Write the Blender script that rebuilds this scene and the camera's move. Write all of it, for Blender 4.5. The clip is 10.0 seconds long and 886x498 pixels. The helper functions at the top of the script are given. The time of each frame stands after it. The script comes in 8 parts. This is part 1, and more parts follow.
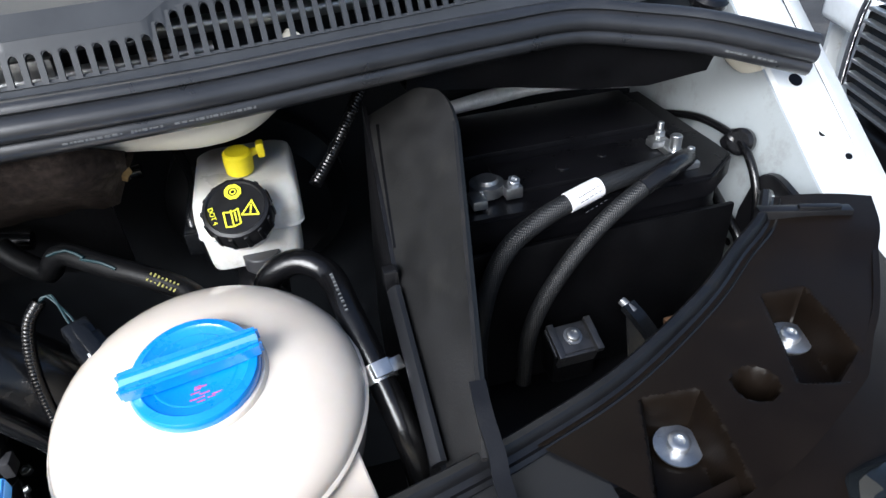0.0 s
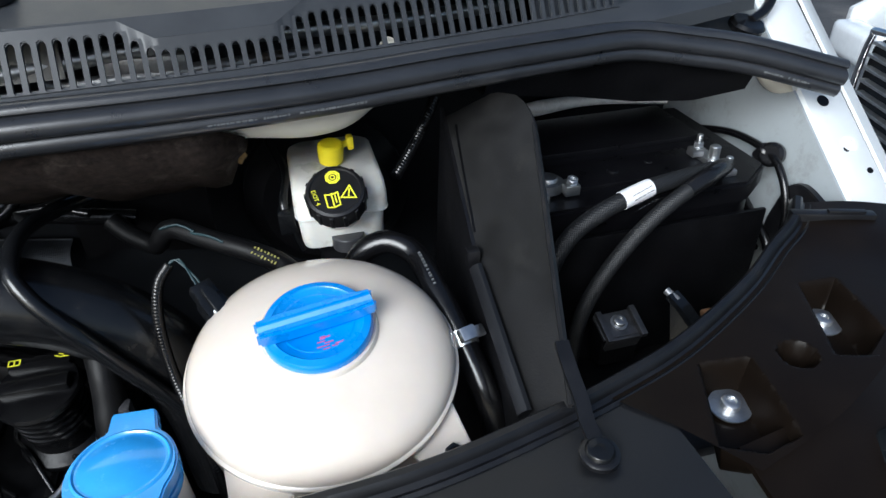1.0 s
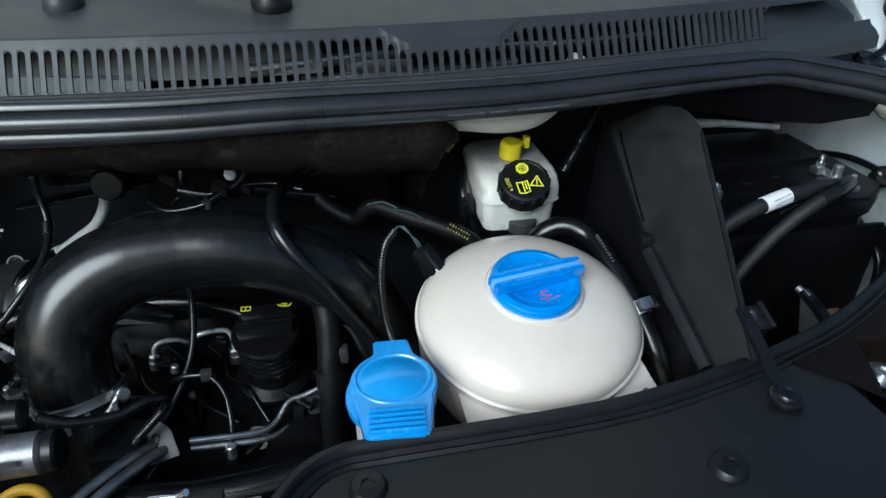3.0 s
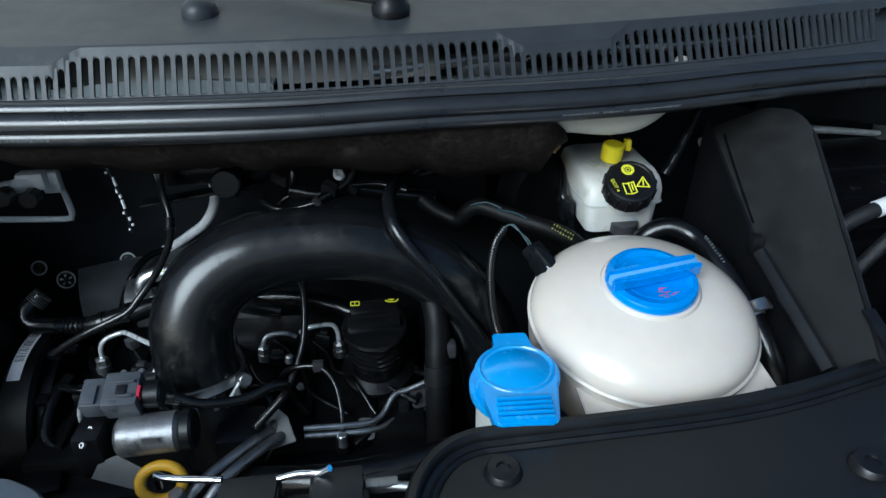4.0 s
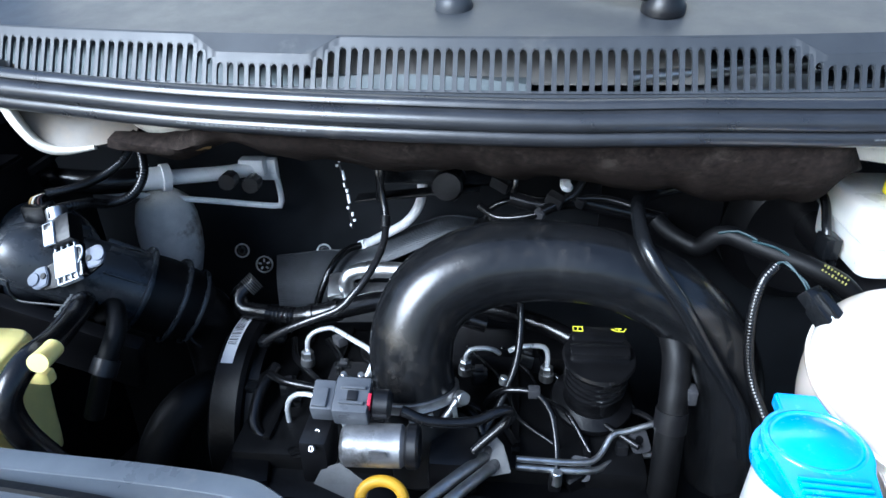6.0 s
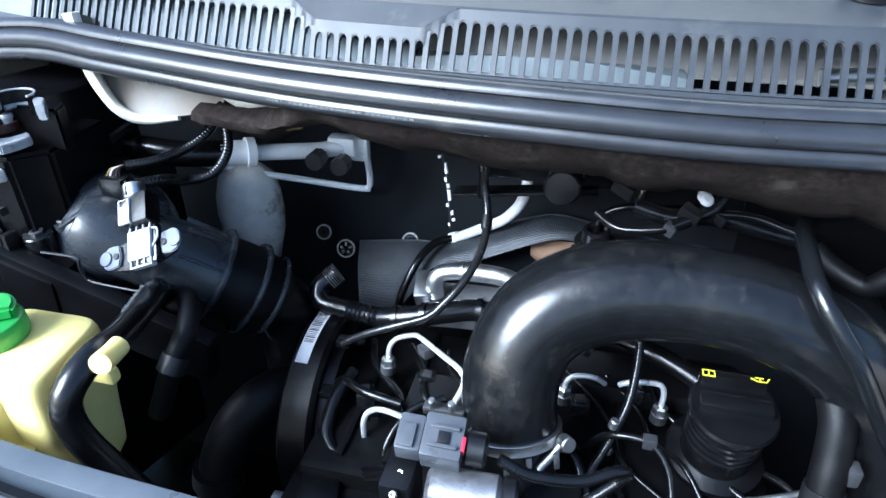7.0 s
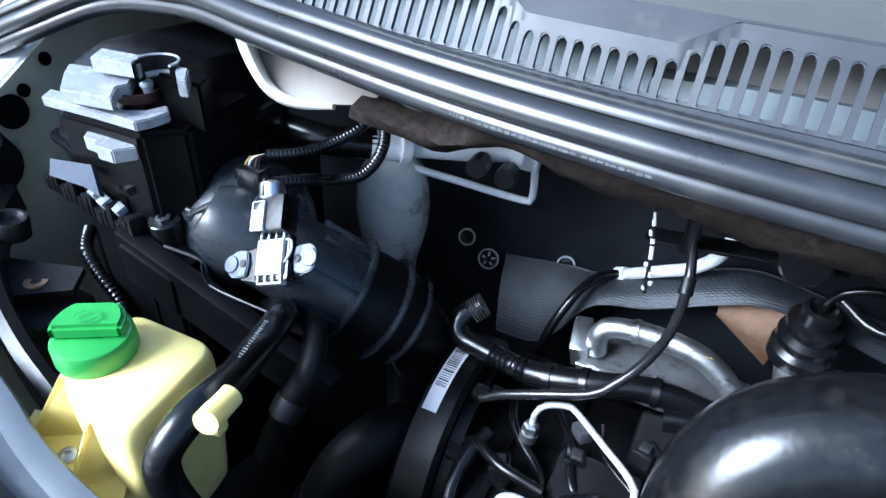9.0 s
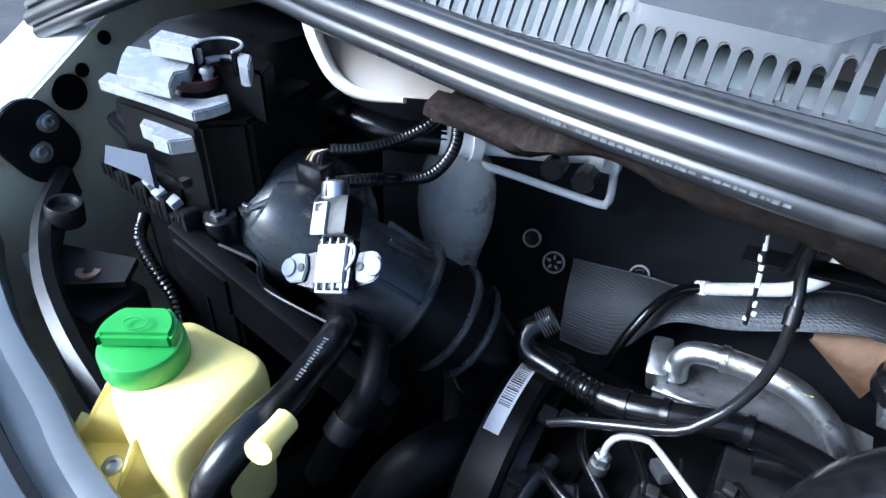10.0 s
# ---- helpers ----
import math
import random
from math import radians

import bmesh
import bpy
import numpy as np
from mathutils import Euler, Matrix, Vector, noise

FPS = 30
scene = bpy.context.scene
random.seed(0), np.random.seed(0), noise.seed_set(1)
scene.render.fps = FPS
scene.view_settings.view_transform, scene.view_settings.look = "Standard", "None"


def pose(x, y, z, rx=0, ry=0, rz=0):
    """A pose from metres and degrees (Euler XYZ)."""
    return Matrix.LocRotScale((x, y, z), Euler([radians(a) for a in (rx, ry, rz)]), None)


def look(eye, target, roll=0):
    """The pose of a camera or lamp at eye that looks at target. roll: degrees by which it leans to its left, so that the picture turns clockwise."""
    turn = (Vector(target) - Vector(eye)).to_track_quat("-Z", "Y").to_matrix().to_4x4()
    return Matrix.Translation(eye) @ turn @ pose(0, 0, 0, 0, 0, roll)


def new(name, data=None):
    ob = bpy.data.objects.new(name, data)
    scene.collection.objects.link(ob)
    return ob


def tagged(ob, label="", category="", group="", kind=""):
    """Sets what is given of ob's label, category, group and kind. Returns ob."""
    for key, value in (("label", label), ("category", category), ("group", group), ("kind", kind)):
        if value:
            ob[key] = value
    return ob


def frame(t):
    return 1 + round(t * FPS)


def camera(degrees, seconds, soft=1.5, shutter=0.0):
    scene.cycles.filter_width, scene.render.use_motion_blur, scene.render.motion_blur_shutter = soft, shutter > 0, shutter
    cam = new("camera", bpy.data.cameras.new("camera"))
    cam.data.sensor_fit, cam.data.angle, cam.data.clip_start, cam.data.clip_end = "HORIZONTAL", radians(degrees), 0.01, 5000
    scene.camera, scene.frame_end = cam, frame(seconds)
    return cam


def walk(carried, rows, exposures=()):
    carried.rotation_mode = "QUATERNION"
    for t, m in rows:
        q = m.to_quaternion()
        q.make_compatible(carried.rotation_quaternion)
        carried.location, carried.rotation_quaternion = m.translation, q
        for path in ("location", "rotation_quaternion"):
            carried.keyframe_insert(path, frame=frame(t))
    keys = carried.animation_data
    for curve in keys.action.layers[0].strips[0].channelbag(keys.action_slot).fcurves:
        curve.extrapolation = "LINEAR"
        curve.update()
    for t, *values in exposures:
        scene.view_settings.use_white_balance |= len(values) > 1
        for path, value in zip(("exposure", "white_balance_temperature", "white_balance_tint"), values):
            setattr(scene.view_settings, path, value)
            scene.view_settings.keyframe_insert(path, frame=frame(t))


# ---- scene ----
cam = camera(69.66, 10.0)
PATH = [
    (0, (0.3438, 0.0427, 1.3198), (0.7144, 1.6428, 0.1786), -4.21),
    (0.5, (0.3074, 0.0210, 1.3279), (0.6881, 1.6375, 0.2134), -2.65),
    (1, (0.2693, -0.0013, 1.3338), (0.6636, 1.6240, 0.2369), -1.74),
    (1.5, (0.2301, -0.0240, 1.3422), (0.6371, 1.6102, 0.2635), -0.14),
    (2, (0.1893, -0.0398, 1.3455), (0.5948, 1.6086, 0.2879), 1.10),
    (2.5, (0.1499, -0.0529, 1.3449), (0.5287, 1.6139, 0.3065), 1.02),
    (4, (0.0613, -0.0734, 1.3348), (0.2475, 1.6649, 0.3635), -1.17),
    (4.5, (0.0325, -0.0702, 1.3315), (0.1300, 1.6816, 0.3714), -1.89),
    (5, (0.0035, -0.0615, 1.3281), (0.0076, 1.7000, 0.3807), -2.09),
    (5.5, (-0.0181, -0.0490, 1.3264), (-0.1056, 1.7161, 0.3901), -1.74),
    (7, (-0.0775, 0.0515, 1.3139), (-0.4701, 1.7187, 0.2813), -0.01),
    (7.5, (-0.1030, 0.0873, 1.3117), (-0.5949, 1.7068, 0.2462), 0.71),
    (8, (-0.1230, 0.1141, 1.3116), (-0.6956, 1.6869, 0.2170), 1.26),
    (8.5, (-0.1403, 0.1344, 1.3101), (-0.7689, 1.6682, 0.1911), 2.13),
    (9, (-0.1590, 0.1516, 1.3098), (-0.8461, 1.6389, 0.1628), 2.81),
    (9.5, (-0.1769, 0.1667, 1.3068), (-0.9215, 1.6056, 0.1341), 2.85),
    (10, (-0.1941, 0.1798, 1.3020), (-0.9843, 1.5715, 0.1026), 2.61),
]
EXPOSURE = [(0.0, 0.3, 5850, 8), (1.0, -0.22, 5700, 5), (2.0, -0.68, 5550, 0), (4.0, -0.72, 5200, -2), (4.5, -0.52, 5150, -2), (5.0, -0.08, 5150, 2), (5.5, 0.38, 5100, 5), (7.0, 1.15, 5000, 4), (8.0, 1.1, 4950, 5), (10.0, 1.03, 5000, 6)]
walk(cam, [(t, look(eye, target, roll)) for t, eye, target, roll in PATH], EXPOSURE)

# ---- light ----
world = bpy.data.worlds.new("World")
scene.world = world
world.use_nodes = True
wn = world.node_tree.nodes
wl = world.node_tree.links
sky = wn.new("ShaderNodeTexSky")
sky.sky_type = "NISHITA"
sky.sun_disc = False
sky.sun_elevation = radians(34)
sky.sun_rotation = radians(-137)
sky.air_density, sky.dust_density = 1.0, 4.0
wl.new(sky.outputs[0], wn["Background"].inputs[0])
wn["Background"].inputs[1].default_value = 0.13
sun = new("sun", bpy.data.lights.new("sun", "SUN"))
sun.data.energy, sun.data.angle, sun.data.color = 5.0, radians(36), (1.0, 0.98, 0.96)
sun.matrix_world = look((-1.40, -1.13, 2.40), (0, 0.4, 1.0))

# ---- helpers of this scene ----
ID = Matrix.Identity(4)


def V(*p):
    return Vector(p)


def axis(p, d, spin=0):
    """Pose at p with its z along d."""
    q = Vector(d).normalized().to_track_quat("Z", "Y").to_matrix().to_4x4()
    return Matrix.Translation(Vector(p)) @ q @ pose(0, 0, 0, 0, 0, spin)


def frame_of(p, xdir, zdir):
    """Pose at p with x along xdir and z near zdir."""
    x = Vector(xdir).normalized()
    y = Vector(zdir).cross(x).normalized()
    z = x.cross(y)
    m = Matrix((x, y, z)).transposed().to_4x4()
    return Matrix.Translation(Vector(p)) @ m


def add(bm, verts, faces, m=ID):
    vs = [bm.verts.new(m @ Vector(v)) for v in verts]
    for f in faces:
        try:
            bm.faces.new([vs[i] for i in f])
        except ValueError:
            pass
    return vs


def merge(bm, other, m=ID):
    bmesh.ops.transform(other, matrix=m, verts=other.verts)
    me = bpy.data.meshes.new("tmp")
    other.to_mesh(me)
    other.free()
    bm.from_mesh(me)
    bpy.data.meshes.remove(me)


def box(bm, c, s, m=ID, bevel=0.0015, seg=2):
    b = bmesh.new()
    bmesh.ops.create_cube(b, size=1)
    bmesh.ops.scale(b, vec=s, verts=b.verts)
    if bevel:
        bmesh.ops.bevel(b, geom=b.edges[:], offset=min(bevel, min(s) * 0.45), segments=seg, affect="EDGES", profile=0.6)
    bmesh.ops.translate(b, vec=c, verts=b.verts)
    merge(bm, b, m)
    return bm


def lathe(bm, prof, m=ID, seg=32, closed=False):
    """Turn the profile [(radius, height)] round z."""
    rings = []
    for r, z in prof:
        if r < 1e-6:
            rings.append([bm.verts.new(m @ V(0, 0, z))])
        else:
            rings.append([bm.verts.new(m @ V(r * math.cos(2 * math.pi * i / seg), r * math.sin(2 * math.pi * i / seg), z)) for i in range(seg)])
    if closed:
        rings.append(rings[0])
    for a, b in zip(rings, rings[1:]):
        for i in range(seg):
            j = (i + 1) % seg
            q = [a[i % len(a)], a[j % len(a)], b[j % len(b)], b[i % len(b)]]
            q = list(dict.fromkeys(q))
            if len(q) > 2:
                try:
                    bm.faces.new(q)
                except ValueError:
                    pass
    for ring in (rings[0], rings[-1]):
        if len(ring) > 2 and not closed:
            try:
                bm.faces.new(ring)
            except ValueError:
                pass
    return bm


def cyl(bm, p, d, r, h, seg=20, bev=0.0008, r2=None):
    r2 = r if r2 is None else r2
    b = min(bev, r * 0.4, h * 0.4)
    return lathe(bm, [(0, 0), (r - b, 0), (r, b), (r2, h - b), (r2 - b, h), (0, h)], axis(p, d), seg)


def smooth(pts, step=0.006, cyclic=False):
    """Points along a soft line through the control points."""
    P = [Vector(p) for p in pts]
    if len(P) == 2:
        n = max(1, int((P[1] - P[0]).length / step))
        return [P[0].lerp(P[1], i / n) for i in range(n + 1)]
    out = []
    n = len(P)
    for i in range(n if cyclic else n - 1):
        if cyclic:
            p0, p1, p2, p3 = P[i - 1], P[i], P[(i + 1) % n], P[(i + 2) % n]
        else:
            p1, p2 = P[i], P[i + 1]
            p0 = P[i - 1] if i else p1 * 2 - p2
            p3 = P[i + 2] if i + 2 < n else p2 * 2 - p1
        k = max(2, int((p2 - p1).length / step))
        for j in range(k):
            t = j / k
            out.append(0.5 * ((2 * p1) + (p2 - p0) * t + (2 * p0 - 5 * p1 + 4 * p2 - p3) * t * t + (3 * p1 - p0 - 3 * p2 + p3) * t ** 3))
    if not cyclic:
        out.append(P[-1])
    return out


def frames(line, cyclic=False):
    t0 = (line[1] - line[0]).normalized()
    u = t0.orthogonal().normalized()
    res = []
    n = len(line)
    for i in range(n):
        a = line[i - 1] if i or cyclic else line[0]
        b = line[(i + 1) % n] if i + 1 < n or cyclic else line[-1]
        t = (b - a).normalized()
        u = (u - t * u.dot(t)).normalized()
        res.append((line[i], t, u, t.cross(u)))
    return res


def tube(bm, pts, r, seg=12, step=0.006, ribs=None, cyclic=False, flat=1.0, cap=True, line=None):
    """A hose along the control points; r one radius or one for each point; ribs (pitch, depth) makes it corrugated."""
    P = [Vector(p) for p in pts or line]
    if ribs:
        step = ribs[0] / 4
    line = line or smooth(P, step, cyclic)
    cum = [0]
    for a, b in zip(line, line[1:]):
        cum.append(cum[-1] + (b - a).length)
    rings = []
    for k, (p, t, u, w) in enumerate(frames(line, cyclic)):
        if isinstance(r, (int, float)):
            rr = r
        else:
            f = k / max(1, len(line) - 1) * (len(r) - 1)
            i = min(int(f), len(r) - 2)
            rr = r[i] + (r[i + 1] - r[i]) * (f - i)
        if ribs:
            rr -= ribs[1] * (0.5 - 0.5 * math.cos(2 * math.pi * cum[k] / ribs[0]))
        rings.append([bm.verts.new(p + (u * math.cos(2 * math.pi * i / seg) + w * math.sin(2 * math.pi * i / seg) * flat) * rr) for i in range(seg)])
    for a, b in list(zip(rings, rings[1:])) + ([(rings[-1], rings[0])] if cyclic else []):
        for i in range(seg):
            j = (i + 1) % seg
            bm.faces.new((a[i], a[j], b[j], b[i]))
    if cap and not cyclic:
        bm.faces.new(rings[0][::-1])
        bm.faces.new(rings[-1])
    return bm


def sweep(bm, prof, pts, up=(0, 0, 1), step=0.01, line=None, closed=True):
    """Carry the profile [(outward, upward)] along a line; outward is to the line's right, seen from above."""
    line = line or smooth(pts, step)
    n = len(line)
    rings = []
    for i, p in enumerate(line):
        t = (line[min(i + 1, n - 1)] - line[max(i - 1, 0)]).normalized()
        s = t.cross(Vector(up)).normalized()
        v = s.cross(t)
        rings.append([bm.verts.new(p + s * a + v * b) for a, b in prof])
    m = len(prof)
    for a, b in zip(rings, rings[1:]):
        for i in range(m if closed else m - 1):
            j = (i + 1) % m
            bm.faces.new((a[i], b[i], b[j], a[j]))
    if closed:
        bm.faces.new(rings[0])
        bm.faces.new(rings[-1][::-1])
    return bm


def prism(bm, poly, h, m=ID, bevel=0.0):
    """Extrude a flat outline by h along the z of m."""
    b = bmesh.new()
    vs = [b.verts.new((x, y, 0)) for x, y in poly]
    f = b.faces.new(vs)
    r = bmesh.ops.extrude_face_region(b, geom=[f])
    bmesh.ops.translate(b, vec=(0, 0, h), verts=[v for v in r["geom"] if isinstance(v, bmesh.types.BMVert)])
    bmesh.ops.recalc_face_normals(b, faces=b.faces)
    if bevel:
        bmesh.ops.bevel(b, geom=b.edges[:], offset=bevel, segments=2, affect="EDGES")
    merge(bm, b, m)
    return bm


def slab(bm, pts, t):
    """A sheet of thickness t through a ring of points in space."""
    P = [Vector(p) for p in pts]
    c = sum(P, Vector()) / len(P)
    nrm = Vector()
    for i in range(len(P)):
        nrm += (P[i] - c).cross(P[(i + 1) % len(P)] - c)
    nrm.normalize()
    a = [bm.verts.new(p) for p in P]
    b = [bm.verts.new(p - nrm * t) for p in P]
    bm.faces.new(a)
    bm.faces.new(b[::-1])
    for i in range(len(P)):
        j = (i + 1) % len(P)
        bm.faces.new((a[i], b[i], b[j], a[j]))
    return bm


def loft(bm, rows, thick=0.0):
    """A skin over rows of points, each row as long as the others."""
    g = [[bm.verts.new(Vector(p)) for p in row] for row in rows]
    fs = []
    for a, b in zip(g, g[1:]):
        for i in range(len(a) - 1):
            fs.append(bm.faces.new((a[i], a[i + 1], b[i + 1], b[i])))
    if thick:
        bmesh.ops.recalc_face_normals(bm, faces=fs)
        bmesh.ops.solidify(bm, geom=fs, thickness=thick)
    return bm


def rect(w, h, r, k=4):
    """Outline of a rectangle with round corners."""
    out = []
    for cx, cy, a0 in ((w / 2 - r, h / 2 - r, 0), (-w / 2 + r, h / 2 - r, 90), (-w / 2 + r, -h / 2 + r, 180), (w / 2 - r, -h / 2 + r, 270)):
        for i in range(k + 1):
            a = radians(a0 + 90 * i / k)
            out.append((cx + r * math.cos(a), cy + r * math.sin(a)))
    return out


def soft_box(bm, levels):
    """A moulded body through rounded levels (width, depth, corner radius, centre), closed at both ends."""
    rings = [[bm.verts.new(V(x, y, 0) + Vector(c)) for x, y in rect(w, d, r, 5)] for w, d, r, c in levels]
    for a, b in zip(rings, rings[1:]):
        for i in range(len(a)):
            j = (i + 1) % len(a)
            bm.faces.new((a[i], a[j], b[j], b[i]))
    bm.faces.new(rings[0][::-1])
    bm.faces.new(rings[-1])
    bmesh.ops.recalc_face_normals(bm, faces=bm.faces[:])


def bolt(bm, p, d, r=0.005, h=0.004, washer=0.0):
    m = axis(p, d)
    if washer:
        lathe(bm, [(0, 0), (washer, 0), (washer, 0.0012), (r, 0.0016), (0, 0.0016)], m, 24)
    lathe(bm, [(0, 0.001), (r, 0.001), (r, h), (r * 0.85, h + 0.0006), (r * 0.5, h + 0.0006), (r * 0.45, h - 0.001), (0, h - 0.001)], m, 6 if not washer else 12)
    return bm


def thing(name, p, label, category, group="", kind=""):
    ob = new(name)
    ob.empty_display_size = 0.014
    ob.matrix_basis = Matrix.Translation(Vector(p))
    return tagged(ob, label, category, group, kind)


def finish(name, bm, mat, sharp=38):
    bmesh.ops.recalc_face_normals(bm, faces=bm.faces)
    me = bpy.data.meshes.new(name)
    bm.to_mesh(me)
    bm.free()
    me.polygons.foreach_set("use_smooth", [True] * len(me.polygons))
    me.set_sharp_from_angle(angle=radians(sharp))
    me.materials.append(mat)
    return me


def part(name, bm, mat, parent=None, label="", sharp=38):
    """One mesh object, under a thing or a part."""
    ob = new(name, finish(name, bm, mat, sharp))
    if parent:
        ob.parent = parent
        if parent.type == "EMPTY":
            ob.matrix_parent_inverse = parent.matrix_basis.inverted()
    return tagged(ob, label) if label else ob


def solo(name, bm, mat, label, category, group="", kind="", sharp=38):
    return tagged(part(name, bm, mat, None, "", sharp), label, category, group, kind)


# ---- materials ----
def material(name, color, rough=0.5, metal=0.0, var=0.25, scale=60, bump=0.05, bscale=400, dirt=None, dirt_at=0.55, dirt_scale=14, coat=0.0, sub=0.0, spec=0.5, trans=0.0):
    """A surface with grain, cloudy variation and, if dirt is a colour, stains."""
    mat = bpy.data.materials.new(name)
    mat.use_nodes = True
    nt = mat.node_tree
    n, l = nt.nodes, nt.links
    b = n["Principled BSDF"]
    co = n.new("ShaderNodeNewGeometry")
    no = n.new("ShaderNodeTexNoise")
    no.inputs["Scale"].default_value = scale
    no.inputs["Detail"].default_value = 6
    no.inputs["Roughness"].default_value = 0.65
    l.new(co.outputs["Position"], no.inputs["Vector"])
    ramp = n.new("ShaderNodeMapRange")
    ramp.inputs["From Min"].default_value, ramp.inputs["From Max"].default_value = 0.3, 0.7
    ramp.inputs["To Min"].default_value, ramp.inputs["To Max"].default_value = 1 - var, 1 + var
    l.new(no.outputs["Fac"], ramp.inputs["Value"])
    mul = n.new("ShaderNodeVectorMath")
    mul.operation = "SCALE"
    mul.inputs[0].default_value = color[:3]
    l.new(ramp.outputs[0], mul.inputs["Scale"])
    last = mul.outputs[0]
    if dirt:
        nd = n.new("ShaderNodeTexNoise")
        nd.inputs["Scale"].default_value = dirt_scale
        nd.inputs["Detail"].default_value = 8
        nd.inputs["Roughness"].default_value = 0.7
        l.new(co.outputs["Position"], nd.inputs["Vector"])
        mr = n.new("ShaderNodeMapRange")
        mr.inputs["From Min"].default_value, mr.inputs["From Max"].default_value = dirt_at, dirt_at + 0.14
        l.new(nd.outputs["Fac"], mr.inputs["Value"])
        mx = n.new("ShaderNodeMix")
        mx.data_type = "RGBA"
        mx.inputs["B"].default_value = (*dirt, 1)
        l.new(mr.outputs[0], mx.inputs["Factor"])
        l.new(last, mx.inputs["A"])
        last = mx.outputs["Result"]
    l.new(last, b.inputs["Base Color"])
    rr = n.new("ShaderNodeMapRange")
    rr.inputs["From Min"].default_value, rr.inputs["From Max"].default_value = 0.3, 0.7
    rr.inputs["To Min"].default_value, rr.inputs["To Max"].default_value = rough * 0.85, min(1, rough * 1.2)
    l.new(no.outputs["Fac"], rr.inputs["Value"])
    l.new(rr.outputs[0], b.inputs["Roughness"])
    b.inputs["Metallic"].default_value = metal
    b.inputs["Specular IOR Level"].default_value = spec
    b.inputs["Coat Weight"].default_value = coat
    b.inputs["Coat Roughness"].default_value = 0.08
    if sub:
        b.inputs["Subsurface Weight"].default_value = sub
        b.inputs["Subsurface Radius"].default_value = (0.02, 0.015, 0.01)
        b.inputs["Subsurface Scale"].default_value = 0.3
    if trans:
        b.inputs["Transmission Weight"].default_value = trans
    if bump:
        nb = n.new("ShaderNodeTexNoise")
        nb.inputs["Scale"].default_value = bscale
        nb.inputs["Detail"].default_value = 4
        l.new(co.outputs["Position"], nb.inputs["Vector"])
        bp = n.new("ShaderNodeBump")
        bp.inputs["Strength"].default_value = bump
        bp.inputs["Distance"].default_value = 0.002
        l.new(nb.outputs["Fac"], bp.inputs["Height"])
        l.new(bp.outputs[0], b.inputs["Normal"])
    return mat


def woven(name, color, rough, freq, strength):
    """Woven or embossed sheet: a fine regular relief."""
    mat = material(name, color, rough, 0, 0.3, 50, 0)
    nt = mat.node_tree
    n, l = nt.nodes, nt.links
    g = n.new("ShaderNodeNewGeometry")
    sep = n.new("ShaderNodeSeparateXYZ")
    l.new(g.outputs["Position"], sep.inputs[0])
    hs = []
    for a, sgn in (("X", 1), ("X", -1)):
        m1 = n.new("ShaderNodeMath")
        m1.operation = "MULTIPLY_ADD"
        m1.inputs[1].default_value = sgn
        l.new(sep.outputs[a], m1.inputs[0])
        l.new(sep.outputs["Z"], m1.inputs[2])
        m2 = n.new("ShaderNodeMath")
        m2.operation = "MULTIPLY"
        m2.inputs[1].default_value = freq
        l.new(m1.outputs[0], m2.inputs[0])
        m3 = n.new("ShaderNodeMath")
        m3.operation = "SINE"
        l.new(m2.outputs[0], m3.inputs[0])
        hs.append(m3)
    mm = n.new("ShaderNodeMath")
    mm.operation = "MULTIPLY"
    l.new(hs[0].outputs[0], mm.inputs[0])
    l.new(hs[1].outputs[0], mm.inputs[1])
    bp = n.new("ShaderNodeBump")
    bp.inputs["Strength"].default_value = strength
    bp.inputs["Distance"].default_value = 0.002
    l.new(mm.outputs[0], bp.inputs["Height"])
    l.new(bp.outputs[0], n["Principled BSDF"].inputs["Normal"])
    return mat


def dimpled(mat, scale, strength):
    """Small round bosses all over a sheet."""
    n, l = mat.node_tree.nodes, mat.node_tree.links
    g = n.new("ShaderNodeNewGeometry")
    v = n.new("ShaderNodeTexVoronoi")
    v.inputs["Scale"].default_value = scale
    v.inputs["Randomness"].default_value = 0.08
    l.new(g.outputs["Position"], v.inputs["Vector"])
    bp = n.new("ShaderNodeBump")
    bp.invert = True
    bp.inputs["Strength"].default_value = strength
    bp.inputs["Distance"].default_value = 0.001
    l.new(v.outputs["Distance"], bp.inputs["Height"])
    l.new(bp.outputs[0], n["Principled BSDF"].inputs["Normal"])


M = {}
M["black"] = material("black plastic", (0.006, 0.006, 0.007), 0.34, 0, 0.3, 40, 0.06, 700, dirt=(0.016, 0.014, 0.012), dirt_at=0.6, dirt_scale=30)
M["satin"] = material("satin black plastic", (0.006, 0.0065, 0.0075), 0.21, 0, 0.3, 40, 0.05, 500, dirt=(0.02, 0.018, 0.016), dirt_at=0.62, dirt_scale=40)
M["matt"] = material("matt black plastic", (0.009, 0.009, 0.01), 0.5, 0, 0.3, 30, 0.1, 900, dirt=(0.022, 0.019, 0.017), dirt_at=0.56, dirt_scale=18, spec=0.25)
M["firewall"] = material("black insulation", (0.009, 0.0105, 0.013), 0.6, 0, 0.3, 30, 0.1, 900, spec=0.2)
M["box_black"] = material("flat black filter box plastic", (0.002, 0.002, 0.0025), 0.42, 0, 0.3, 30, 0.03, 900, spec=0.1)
M["deep"] = material("oily black", (0.0025, 0.0025, 0.003), 0.36, 0, 0.4, 25, 0.15, 200, spec=0.25)
M["cowl"] = material("grained grey-black plastic", (0.034, 0.037, 0.042), 0.42, 0, 0.15, 30, 0.035, 1500, dirt=(0.075, 0.075, 0.073), dirt_at=0.62, dirt_scale=12, spec=0.36)
